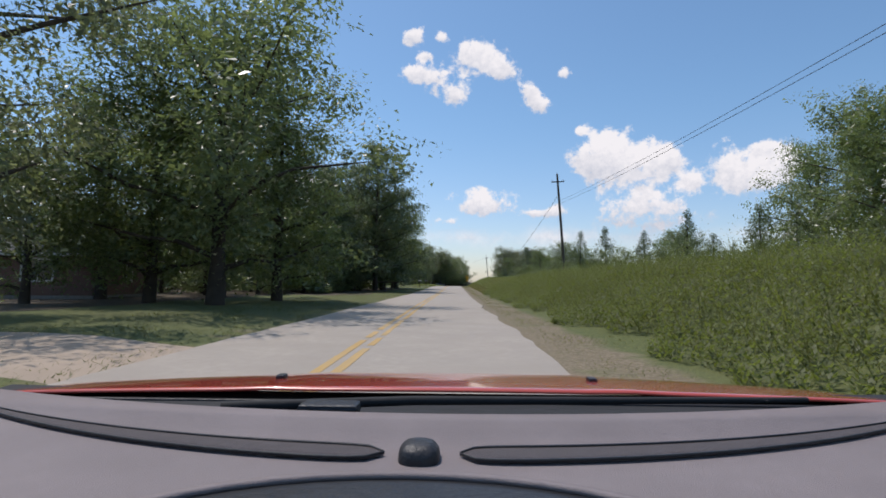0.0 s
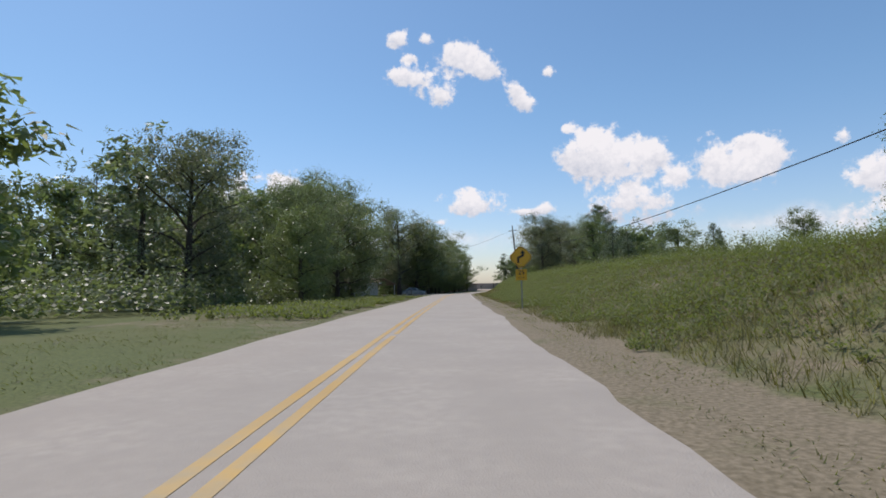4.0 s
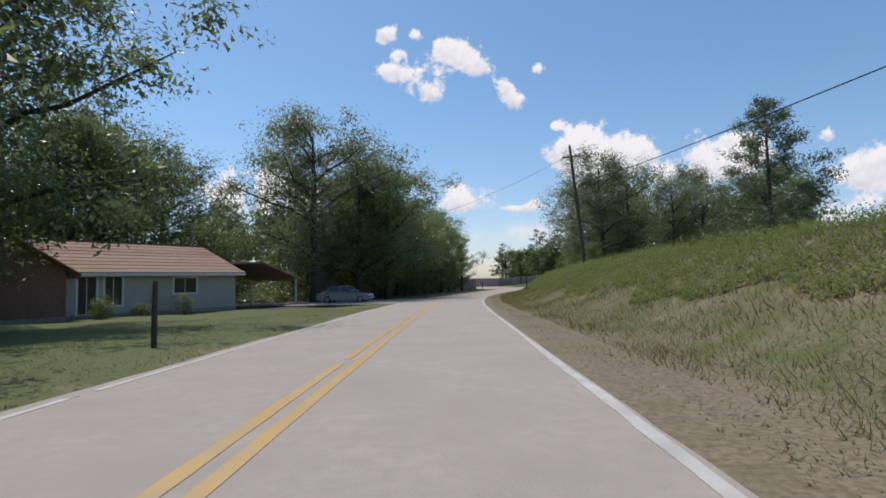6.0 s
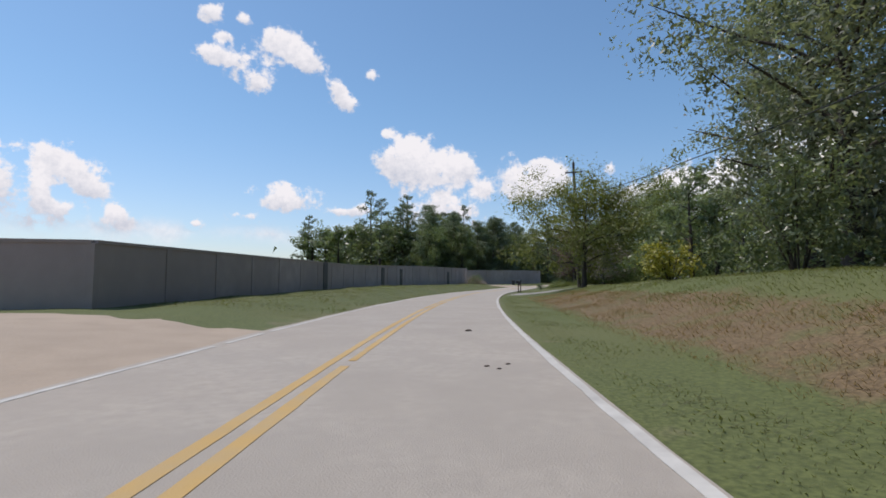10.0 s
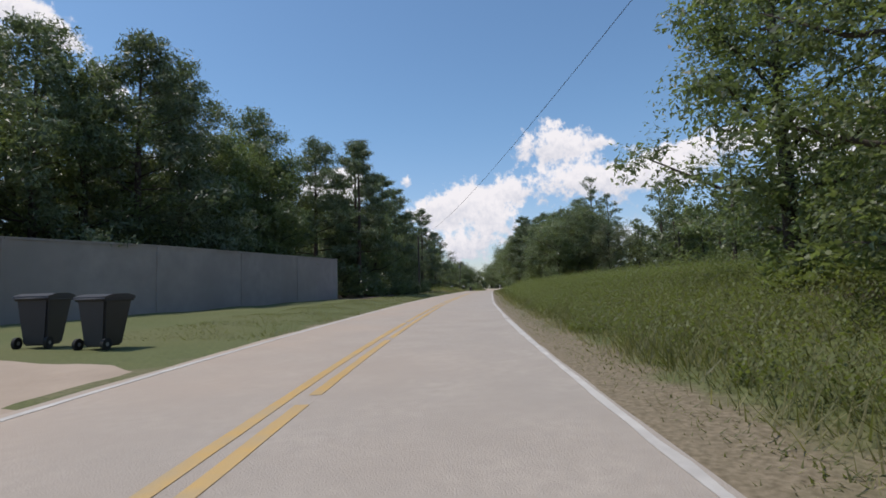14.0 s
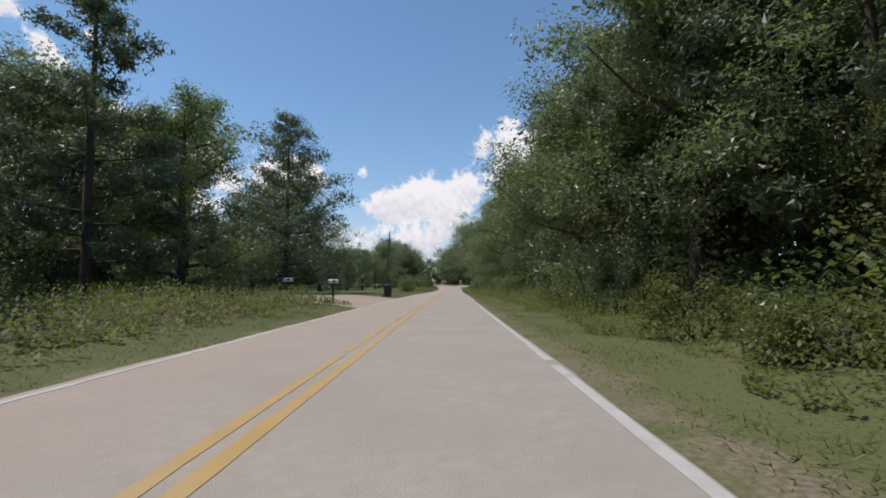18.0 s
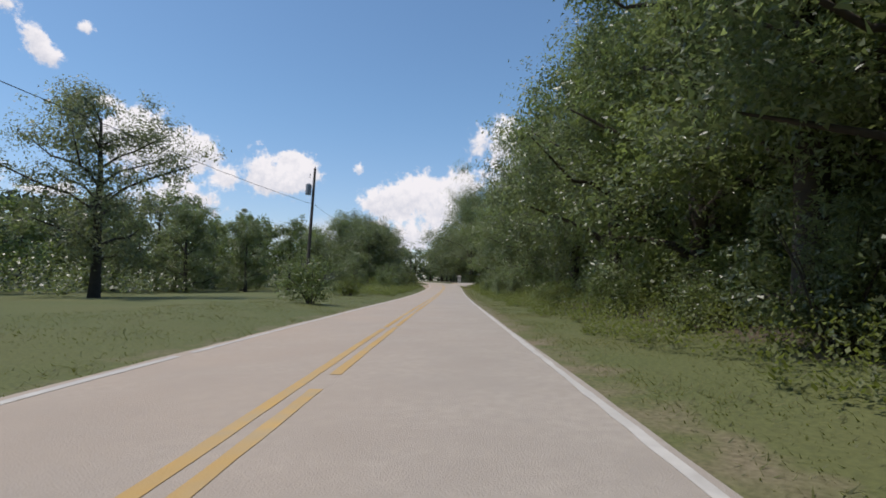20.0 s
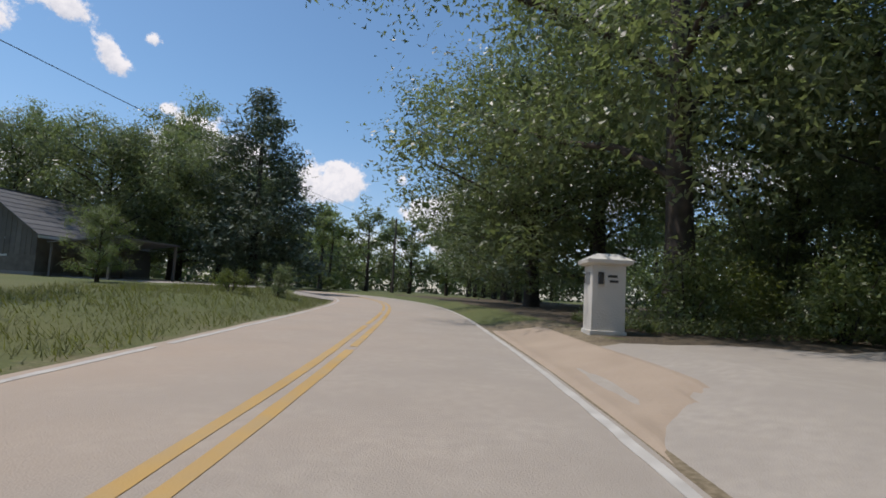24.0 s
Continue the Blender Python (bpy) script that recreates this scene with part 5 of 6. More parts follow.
def yard(s, d, turn):
    return Matrix.Translation(spot(s, d)) @ pose(0, 0, 0, 0, 0, heading(s) + turn)


gabled_house("brick_house", yard(32, -27, 8), 13, 8, 2.7, 1.9, BRICKWORK, GREYSHINGLE, "low brick house with a grey roof in tree shade", [("s", -3.5, 1.0, 1.2, 1.2), ("s", 0.4, 0.19, 1.0, 2.05), ("s", 3.6, 1.0, 1.6, 1.2), ("e", 0.0, 1.0, 1.2, 1.2)])
gabled_house("ranch_house", yard(203.3, -21.2, 62), 11, 8.5, 2.5, 1.75, SIDING, SHINGLE, "low pale ranch house with a brown shingle roof", [("s", -3.4, 0.19, 0.95, 2.0), ("s", -2.1, 0.6, 0.95, 1.6), ("s", 2.0, 1.15, 1.5, 0.95), ("e", 0.0, 1.0, 1.2, 1.1)])
carport = thing("carport", "brown-roofed open carport beside the ranch house", "carport", yard(210.8, -17.2, 62))
part("roof_sheet", prism(bmesh.new(), [(-3.2, 3.1), (0.0, 3.2), (3.6, 1.95), (3.6, 2.05), (0.0, 3.32), (-3.2, 3.22)], -3.0, 3.0, "y"), SHINGLE, carport)
for x, z in ((-2.8, 3.1), (3.3, 2.05)):
    for y in (-2.7, 2.7):
        part("post", boxed(x - 0.06, x + 0.06, y - 0.06, y + 0.06, -0.3, z, bevel=0.01), TRIM, carport)
wing = gabled_house("garden_wing", yard(195.8, -22.9, 152), 7, 5.5, 2.4, 1.7, BRICKWORK, SHINGLE, "brick side wing with a brown gabled roof", [("s", 0.0, 1.0, 1.2, 1.1)])
gabled_house("old_barn_house", yard(702, -28.5, 68), 10, 8, 2.6, 2.6, OLDWOOD, GREYSHINGLE, "weathered wooden house with a grey gabled roof", [("w", -1.6, 1.1, 0.8, 1.0), ("w", 1.4, 1.1, 0.8, 1.0), ("s", 0.0, 1.0, 1.2, 1.1)], boards=22)
porch = thing("porch_roof", "low grey shed roof beside an old house", "porch", yard(699.5, -22, 68))
part("roof_sheet", prism(bmesh.new(), [(-2.2, 2.5), (2.2, 2.0), (2.2, 2.08), (-2.2, 2.58)], -3.0, 3.0), GREYSHINGLE, porch)
for x in (-2.8, 2.8):
    for y in (-2.0, 2.0):
        part("post", boxed(x - 0.07, x + 0.07, y - 0.07, y + 0.07, -0.3, 2.25 - y * 0.114 - 0.005), OLDWOOD, porch)

# ---- planting ----
rnd = random.Random(7)
WOODS = "trees of the roadside woods"
L_OAK, L_GUM, L_DULL, L_PINE = "spreading oak with dense dark green leaves", "leafy sweetgum with bright green leaves", "tall elm with dull grey-green leaves", "tall pine with tufted needles and a bare bole"


def row(kinds, label, *places, group="", category="tree"):
    """Trees at s, d with their height over the kind's own."""
    for i, (s, d, k) in enumerate(places):
        plant(kinds[i % len(kinds)], s, d, k, rnd.random() * 360, label, category, group)


def woods(s0, s1, d0, d1, n, mix, lo, hi, apart=2.6, seed=1):
    """A stand of trees, none nearer to another than so many metres."""
    r = random.Random(seed)
    taken, tries = [], 0
    while len(taken) < n and tries < n * 40:
        tries += 1
        s, d = r.uniform(s0, s1), r.uniform(d0, d1)
        if all(math.hypot(s - a, d - b) > apart for a, b in taken):
            taken.append((s, d))
            kinds, label = r.choice(mix)
            plant(r.choice(kinds), s, d, 1.0, r.random() * 360, label, "tree", WOODS, tall=r.uniform(lo, hi), wide=r.uniform(lo, hi) * 1.05)


M_OAK, M_GUM, M_DULL, M_PINE = (OAKS, L_OAK), (GUMS, L_GUM), (DULLS, L_DULL), (PINES, L_PINE)
M_FAR = ([FAR[0], FAR[2]], "leafy woodland tree behind the front rank")
M_FARPINE = ([FAR[1]], "tall woodland pine behind the front rank")
M_NEAR = (NEAR, "woodland edge tree leafy down to the ground")
M_EDGE = (EDGE, "woodland edge tree leafy down to the ground")

# left side, start
plant(OAKS[0], 24, -10.8, 1.0, 35, "broad dark oak shading the road and a lawn", tall=1.08, wide=1.2)
row(OAKS, L_OAK, (29, -19.5, 0.9), (34, -15, 0.8))
row(GUMS, L_GUM, (25, -14.5, 0.95), (29, -9.6, 0.85), (22, -18, 0.8))
row(DULLS, "thin-crowned tree with a limb over the driveway", (12.0, -13.0, 0.9))
row(FULL, L_PINE, (61, -9.2, 1.18), (53, -13.5, 0.88), (57, -14, 0.95), (48, -16, 0.8), (64, -12, 1.05))
row(EDGE, "woodland edge tree leafy down to the ground", (49, -14, 0.6), (55, -13.5, 0.85), (60, -11.5, 0.95), (43, -16, 0.55), (38, -18, 0.5))
row(GUMS, L_GUM, (64, -11.5, 1.0), (66, -8.8, 1.05), (72, -9.5, 1.0), (78, -8.5, 1.1), (83, -9.5, 1.0))
woods(57, 86, -40, -13, 18, [M_FAR, M_FARPINE, M_FAR], 0.85, 1.15, 3.2, 2)
woods(36, 57, -40, -19, 9, [M_FAR], 0.5, 0.65, 3.2, 34)
woods(86, 135, -36, -16, 20, [M_FAR, M_FAR, M_FARPINE], 0.65, 0.9, 3.6, 3)
woods(-10, 44, -60, -36, 12, [M_FAR, M_FARPINE], 0.9, 1.1, 5, 4)
# left side to the ranch house
row(DULLS, "tall thin-crowned tree with pale leaves", (148, -17, 0.78), (222, -15.5, 1.0), (216.5, -13.2, 1.18))
plant(OAKS[1], 190, -16.8, 1.1, 140, "tall oak spreading before a low house")
plant(OAKS[0], 157, -12.5, 1.0, 50, L_OAK, tall=0.78, wide=0.5)
plant(OAKS[1], 164, -14, 1.0, 200, L_OAK, tall=0.8, wide=0.62)
row(OAKS[2:] + OAKS[:2], L_OAK, (171, -13, 0.9), (178, -12.8, 0.8), (183, -18.0, 1.08), (189, -24, 1.35), (196, -31, 1.2), (204, -33, 1.15), (208, -28, 1.25), (212, -30, 1.2), (219, -29, 1.0))
row(GUMS, L_GUM, (152, -11, 0.6), (221.5, -10.6, 1.05), (224, -17, 1.0))
plant(OAKS[1], 226.0, -9.0, 1.05, 80, L_OAK)
plant(OAKS[2], 214, -21, 0.62, 10, L_OAK)
woods(140, 196, -42, -19, 18, [M_FAR], 0.75, 1.0, 3.6, 5)
woods(186, 226, -60, -34, 16, [M_FAR, M_FARPINE], 1.15, 1.4, 4, 6)
row(OAKS, L_OAK, (238, -15.5, 1.0), (244.5, -15.5, 1.0), (229.5, -14, 1.0), (251, -14.5, 1.0), (255.5, -12, 0.9))
row(OAKS, L_OAK, (233, -11.5, 0.95), (240, -11.5, 0.9), (246.5, -11.0, 0.85), (252, -11.8, 0.8))
row(EDGE, "dark leafy tree before a grey wall", (236, -9.6, 0.5), (241, -9.8, 0.55), (245.5, -9.4, 0.5), (250, -9.5, 0.55), (255, -9.3, 0.5), (259.5, -9.2, 0.45))
row(GUMS, L_GUM, (257.5, -10, 0.75), (266, -8.6, 0.55), (262, -14, 0.8), (270, -16, 0.9))
row(EDGE, "dense tree behind a grey wall", (275.5, -13.2, 1.15), (269.5, -13.6, 1.25), (264, -14.5, 1.25))
woods(228, 268, -46, -17, 14, [M_FAR], 0.85, 1.05, 4, 7)
# behind the long walls
row([FULL[0], FULL[1]], L_PINE, (405, -31, 1.2), (410, -27, 1.25), (416, -23, 1.1), (421, -20.5, 1.25), (426, -21, 1.2), (431, -25, 1.3), (436, -20, 1.2), (441, -16, 1.15), (412, -35, 1.4), (423, -33, 1.4))
row(GUMS, L_GUM, (404, -29, 1.2), (409, -24, 1.05), (428, -27, 1.3), (430, -20, 1.1), (437, -19, 1.1), (432, -16.5, 0.9), (415, -28, 1.2), (413, -32, 1.3), (424, -30, 1.35), (433, -21, 1.2), (419, -22.5, 1.1), (438, -25, 1.25))
woods(398, 426, -62, -40, 11, [M_FAR], 1.15, 1.35, 3.6, 38)
woods(407, 470, -75, -33, 34, [M_FARPINE, M_FAR], 1.1, 1.4, 3.6, 8)
# left woods before the clearing
row(PINES, L_PINE, (443, -12, 0.85), (449, -14, 0.9), (455, -13, 0.9), (468, -14.5, 0.95), (474, -14, 0.85))
woods(444, 482, -17, -13, 9, [M_EDGE, M_GUM], 0.8, 1.0, 2.8, 10)
woods(442, 482, -36, -17, 13, [M_FAR, M_FARPINE], 0.95, 1.2, 3.6, 30)
woods(482, 522, -40, -19, 16, [M_FAR, M_FARPINE], 0.75, 1.0, 3.6, 11)
row(PINES, L_PINE, (494, -12.5, 0.88), (506, -17, 0.86), (518.5, -16, 0.92), (500, -21, 0.9), (511, -20, 0.9))
plant(EDGE[1], 523.5, -14.6, 1.0, 60, "broad full-crowned tree at the edge of a clearing", "tree", tall=0.92, wide=0.95)
plant(FULL[0], 547, -16.5, 1.22, 10, "full pine beside a dirt driveway")
row(EDGE, "woodland edge tree leafy down to the ground", (554, -22.5, 1.05), (563, -22, 1.15), (531, -24.5, 1.25))
plant(EDGE[1], 558, -20, 1.0, 40, "broad full-crowned tree behind a dirt driveway", "tree", tall=1.28, wide=1.3)
plant(EDGE[0], 536, -20.8, 1.0, 10, "broad full-crowned tree behind a dirt driveway", "tree", tall=1.4, wide=1.4)
row(EDGE, "woodland edge tree leafy down to the ground", (545, -28, 0.85), (551, -30, 0.9), (566, -25, 0.85), (575, -27, 0.8), (540, -30, 0.9))
plant(EDGE[0], 525, -22.5, 1.0, 100, "full-crowned tree at the edge of a clearing", "tree", tall=1.2, wide=1.25)
row(OAKS, L_OAK, (528, -27, 1.15), (534, -31, 1.1), (570, -34, 0.9))
woods(520, 600, -60, -34, 24, [M_FAR, M_FARPINE], 0.75, 1.0, 4, 12)
row(DULLS, "tall thin tree with sparse leaves", (585, -23, 0.95))
row(EDGE, "woodland edge tree leafy down to the ground", (612, -24, 0.75), (618, -27, 0.8), (606, -28, 0.85), (625, -23, 0.8), (632, -21, 0.75))
woods(600, 650, -50, -28, 12, [M_FAR], 0.75, 0.95, 4, 13)
row(DULLS, L_DULL, (668, -19, 1.05), (662, -17, 0.95))
row(DULLS, L_DULL, (676, -19.0, 0.9), (672, -16.5, 0.92))
row(OAKS, L_OAK, (706, -27.4, 0.95), (708, -23.2, 0.85), (704, -33, 1.0), (713, -30, 0.95), (716, -23, 0.85))
row(OAKS, L_OAK, (655, -15, 0.9), (660, -22, 1.0), (648, -18, 0.8), (650, -15, 0.9), (642, -14.5, 0.75), (634, -15, 0.5), (655, -20, 1.0))
woods(680, 760, -90, -45, 24, [M_FAR, M_FARPINE], 0.9, 1.1, 4, 14)
woods(728, 790, -32, -16, 12, [M_FAR], 0.75, 0.95, 4, 15)
BIG_CEDAR = cone_tree("cedar_tree", 91, 16.5, 10.5, 26000, 0.25, CEDAR, 0.62)
plant(BIG_CEDAR, 709, -17, 1.0, 30, "dark conical cedar standing by the road", "tree", tall=1.02, wide=1.3)
row(GUMS, L_GUM, (714, -40, 1.3), (716, -27, 1.3), (722, -34, 1.35), (690, -16.5, 0.3), (732, -24, 1.2), (708, -44, 1.3))
row([FAR[0], FAR[2]], "leafy tree beyond the bend", (746, -14, 1.0), (742, -20, 1.05), (752, -8, 1.0), (758, -2, 1.05), (738, -28, 1.1), (762, -12, 1.1), (750, 4, 1.1))
# right side, first bank
woods(-8, 60, 15, 34, 18, [(YOUNG, "young pine on the weedy bank"), (SHRUBS[2:], "tall green shrub on the bank"), ([GUMS[2]], "small leafy tree on the bank")], 0.75, 1.1, 3.0, 16)
row([GUMS[2], OAKS[2]], "small leafy tree on the weedy bank", (22, 19, 0.85), (27, 21.5, 0.85), (44, 19, 0.45), (66, 13.5, 0.42))
row(YOUNG, "young pine on the weedy bank", (36, 16, 0.8), (40, 14.5, 0.75), (47, 13.5, 0.8), (31, 18, 0.9), (54, 13, 0.85))
woods(60, 200, 17, 48, 40, [(YOUNG, "young pine on the weedy bank"), (YOUNG, "young pine on the weedy bank"), ([GUMS[2]], "small leafy tree on the bank")], 0.55, 1.0, 3.2, 17)
row(DULLS, "broad grey-green tree on top of the bank", (243, 15, 1.08), (250, 19, 1.1), (236, 22, 0.76), (258, 15.5, 1.08), (247, 28, 1.0), (266, 13.8, 1.15), (228, 29, 0.7), (274, 16, 1.08), (283, 18.5, 1.1), (292, 18, 1.35), (302, 19.5, 1.3), (311, 16.6, 1.2), (318, 19, 1.2))
row(YOUNG, "young pine on top of the grassy bank", (162.8, 14, 0.70), (160.6, 14.6, 0.71), (165.5, 16.4, 0.53), (169, 17, 0.67), (171.5, 15.5, 0.52), (176, 17.5, 0.75), (181, 18.5, 0.70))
woods(232, 312, 24, 45, 16, [M_FAR], 0.9, 1.2, 4, 18)
plant(FULL[0], 219, 25.5, 1.0, 30, "full conical pine on top of the bank")
row([GUMS[2]], "leafy sapling below the big trees", (261, 12, 0.55), (297, 13, 0.6), (236, 13, 0.4))
# right side, lawns
SMALL = broadleaf("driveway_tree", 97, 8.6, 10.5, 0.2, 27000, 0.17, YELLOW, limbs=20)
plant(SMALL, 331, 8.2, 1.0, 20, "small spreading yellow-green tree beside a driveway")
CONE_BUSH = cone_tree("conical_shrub", 93, 3.2, 2.0, 1800, 0.2, LEMON, 0.6)
ROUND_BUSH = bush("round_shrub", 94, 1.7, 2.1, 1700, 0.13, LEMON)
plant(GUMS[2], 290.5, 8.8, 1.0, 15, "small leafy tree on a lawn bank", tall=0.66, wide=0.72)
plant(SHRUBS[2], 303, 10, 1.05, 60, "dark green garden shrub at the top of a bank", "bush")
plant(ROUND_BUSH, 308.5, 8.2, 0.95, 50, "bright yellow-green rounded garden shrub on a lawn", "bush")
woods(318, 372, 18, 45, 20, [M_FAR], 0.8, 1.0, 4, 19)
PURPLE = broadleaf("crepe_myrtle", 95, 8.5, 5.5, 0.05, 17000, 0.15, MYRTLE)
plant(PURPLE, 386.5, 6.6, 1.22, 0, "purple-tinged crepe myrtle beside the road", "tree", tall=1.42, wide=1.22)
plant(PURPLE, 390.5, 10.0, 1.2, 90, "purple-tinged crepe myrtle beside the road", "tree")
BARE = broadleaf("withered_tree", 96, 9, 9, 0.1, 15000, 0.5, DRY, slim=0.09)
plant(BARE, 381, 12.0, 0.92, 40, "withered tree with dry tangled brown twigs", "tree")
row(OAKS, L_OAK, (389, 12, 1.0), (394, 11.5, 0.85), (400, 14.5, 1.0), (392, 19, 1.3), (401, 21, 1.35), (374, 21, 0.95), (380, 24, 1.0))
row(GUMS, L_GUM, (404.5, 9.0, 0.8), (397, 7, 0.6))
# right side, weedy field and woods
woods(404, 480, 26, 52, 52, [M_FAR, M_FAR, M_FARPINE], 0.75, 1.0, 3.2, 20)
row(OAKS, L_OAK, (483, 13, 0.9), (485, 17, 0.98), (490, 11.5, 0.85))
woods(484, 530, 27, 48, 24, [M_FAR, M_FAR, M_FARPINE], 0.75, 1.0, 3.4, 36)
row(PINES, L_PINE, (491, 14, 0.74), (495, 11, 0.70), (501, 10.5, 0.78), (505, 13, 0.85), (490, 19, 0.75), (498, 17, 0.8), (487, 15, 0.68), (503, 8.8, 0.72), (508, 10, 0.82), (513, 8.6, 0.88), (494, 15, 0.76), (518, 8.4, 0.9))
plant(DULLS[0], 482, 21.5, 0.7, 30, "thin-crowned tree with sparse pale leaves")
woods(484, 512, 10.0, 16, 10, [M_EDGE, M_GUM], 0.5, 0.75, 2.8, 21)
woods(514, 652, 10.8, 14.5, 25, [M_EDGE], 1.1, 1.4, 3.4, 32)
woods(509, 536, 7.4, 10.5, 8, [M_NEAR], 0.98, 1.2, 2.9, 35)
woods(536, 650, 7.0, 10.5, 34, [M_NEAR], 0.95, 1.25, 2.9, 22)
woods(484, 518, 15, 28, 10, [M_FAR, M_FARPINE], 0.75, 1.0, 3.2, 33)
woods(518, 654, 17, 30, 19, [M_FAR, M_FAR, M_FARPINE, M_OAK], 1.2, 1.6, 3.2, 23)
# right side, end
plant(OAKS[0], 700, 4.6, 1.0, 200, "great oak with limbs reaching over the road", "tree", tall=1.2, wide=1.5)
GREAT = broadleaf("great_oak", 98, 24, 20, 0.24, 60000, 0.20, OAK, gaps=0.22)
for gs, gd, gk in ((682.6, 6.6, 0.95), (697, 8, 0.9), (684, 18, 0.9), (671.5, 15.5, 0.82), (661, 11.5, 0.85)):
    plant(GREAT, gs, gd, gk, 120 + gs, "great oak with limbs reaching over the road", group="great oaks by the bend")
for gs, gd in ((650, 10.8), (640, 10.5), (629, 14.5), (617, 15)):
    plant(GREAT, gs, gd, 1.0, gs * 7, "great oak at the woodland edge", tall=0.9, wide=0.8, group="great oaks by the bend")
row(OAKS, L_OAK, (706, 10, 1.2), (690, 15, 1.2), (714, 5.5, 1.2), (724, 5, 1.15), (680, 18, 1.35), (676, 26, 1.3), (733, 4.5, 1.05), (744, 1.5, 1.0))
row(SHRUBS, "leafy green shrub behind a mailbox column", (680.5, 6.0, 0.95), (682, 7.8, 1.2), (684, 10.5, 1.3), (679, 9.0, 0.9), (680, 12, 1.2), (681, 15, 1.2), category="bush")
row(EDGE, "woodland edge tree leafy down to the ground", (683, 11.5, 0.5), (681, 22, 1.1), (690, 20, 1.1))
row(NEAR, "slender tree leaning from the woodland edge", (645, 11, 1.2), (653, 12, 1.2))
woods(684, 790, 18, 44, 14, [M_FAR], 1.0, 1.25, 4, 24)
woods(655, 700, 24, 50, 14, [M_FAR], 1.0, 1.3, 4, 25)
woods(735, 800, 2.5, 12, 8, [M_FAR], 0.85, 1.05, 4.5, 26)
# shrubs
G_SHRUB = "shrubs along the verge"
row(SHRUBS, "low garden shrub before a house wall", (197.5, -17.6, 0.45), (199.5, -16.8, 0.4), (201.5, -15.6, 0.35), category="bush")
row(SHRUBS, "leafy green shrub at the edge of the verge", (578.5, -7.2, 1.0), (596, -8.6, 0.95), (598.5, -9.6, 0.9), (619, -9, 1.2), (622, -10, 1.1), (626, -8.5, 1.1), (632, -8.5, 1.15), (637, -9.5, 1.1), (643, -8.5, 0.95), (653, -10.5, 0.9), (687, -9, 0.5), (691, -8.5, 0.45),
    (379.5, -10, 0.8), (381.5, -10.8, 0.9), (650, 6.5, 0.7), (646, 7.5, 0.8), (652.5, 8, 0.75), (366, 3.6, 0.32), (378.6, 4.4, 0.5), (382, 5.2, 0.7), (388, 5.2, 0.9), (384.5, 8.5, 0.8), group=G_SHRUB, category="bush")
row([SHRUBS[1]], "pale sunlit shrub at the edge of the verge", (646.5, -9.2, 1.5), (648.8, -8.3, 1.4), (651.2, -9.0, 1.7), (654, -9.8, 1.5), group=G_SHRUB, category="bush")
row([SHRUBS[1]], "rounded yellow-green shrub on the bank", (243, 10.8, 1.6), (239, 11.6, 1.3), (247, 12, 1.3), group=G_SHRUB, category="bush")
r = random.Random(31)
for i in range(46):
    plant(SHRUBS[i % 3], r.uniform(484, 650), r.uniform(4.6, 6.2), 1.0, r.random() * 360, "tangled green shrub at the woodland edge", "bush", G_SHRUB, tall=r.uniform(0.4, 0.8), wide=r.uniform(0.5, 0.8))
for i in range(20):
    plant(SHRUBS[i % 3], r.uniform(22, 130), r.uniform(9.5, 14), 1.0, r.random() * 360, "tangled green shrub on the weedy bank", "bush", G_SHRUB, tall=r.uniform(0.35, 0.65), wide=r.uniform(0.6, 0.9))
for i in range(14):
    plant(SHRUBS[i % 3], r.uniform(438, 480), r.uniform(-11, -9.0), 1.0, r.random() * 360, "tangled green shrub below the pines", "bush", G_SHRUB, tall=r.uniform(0.4, 0.8), wide=r.uniform(0.5, 0.8))

# ---- weeds and grass ----


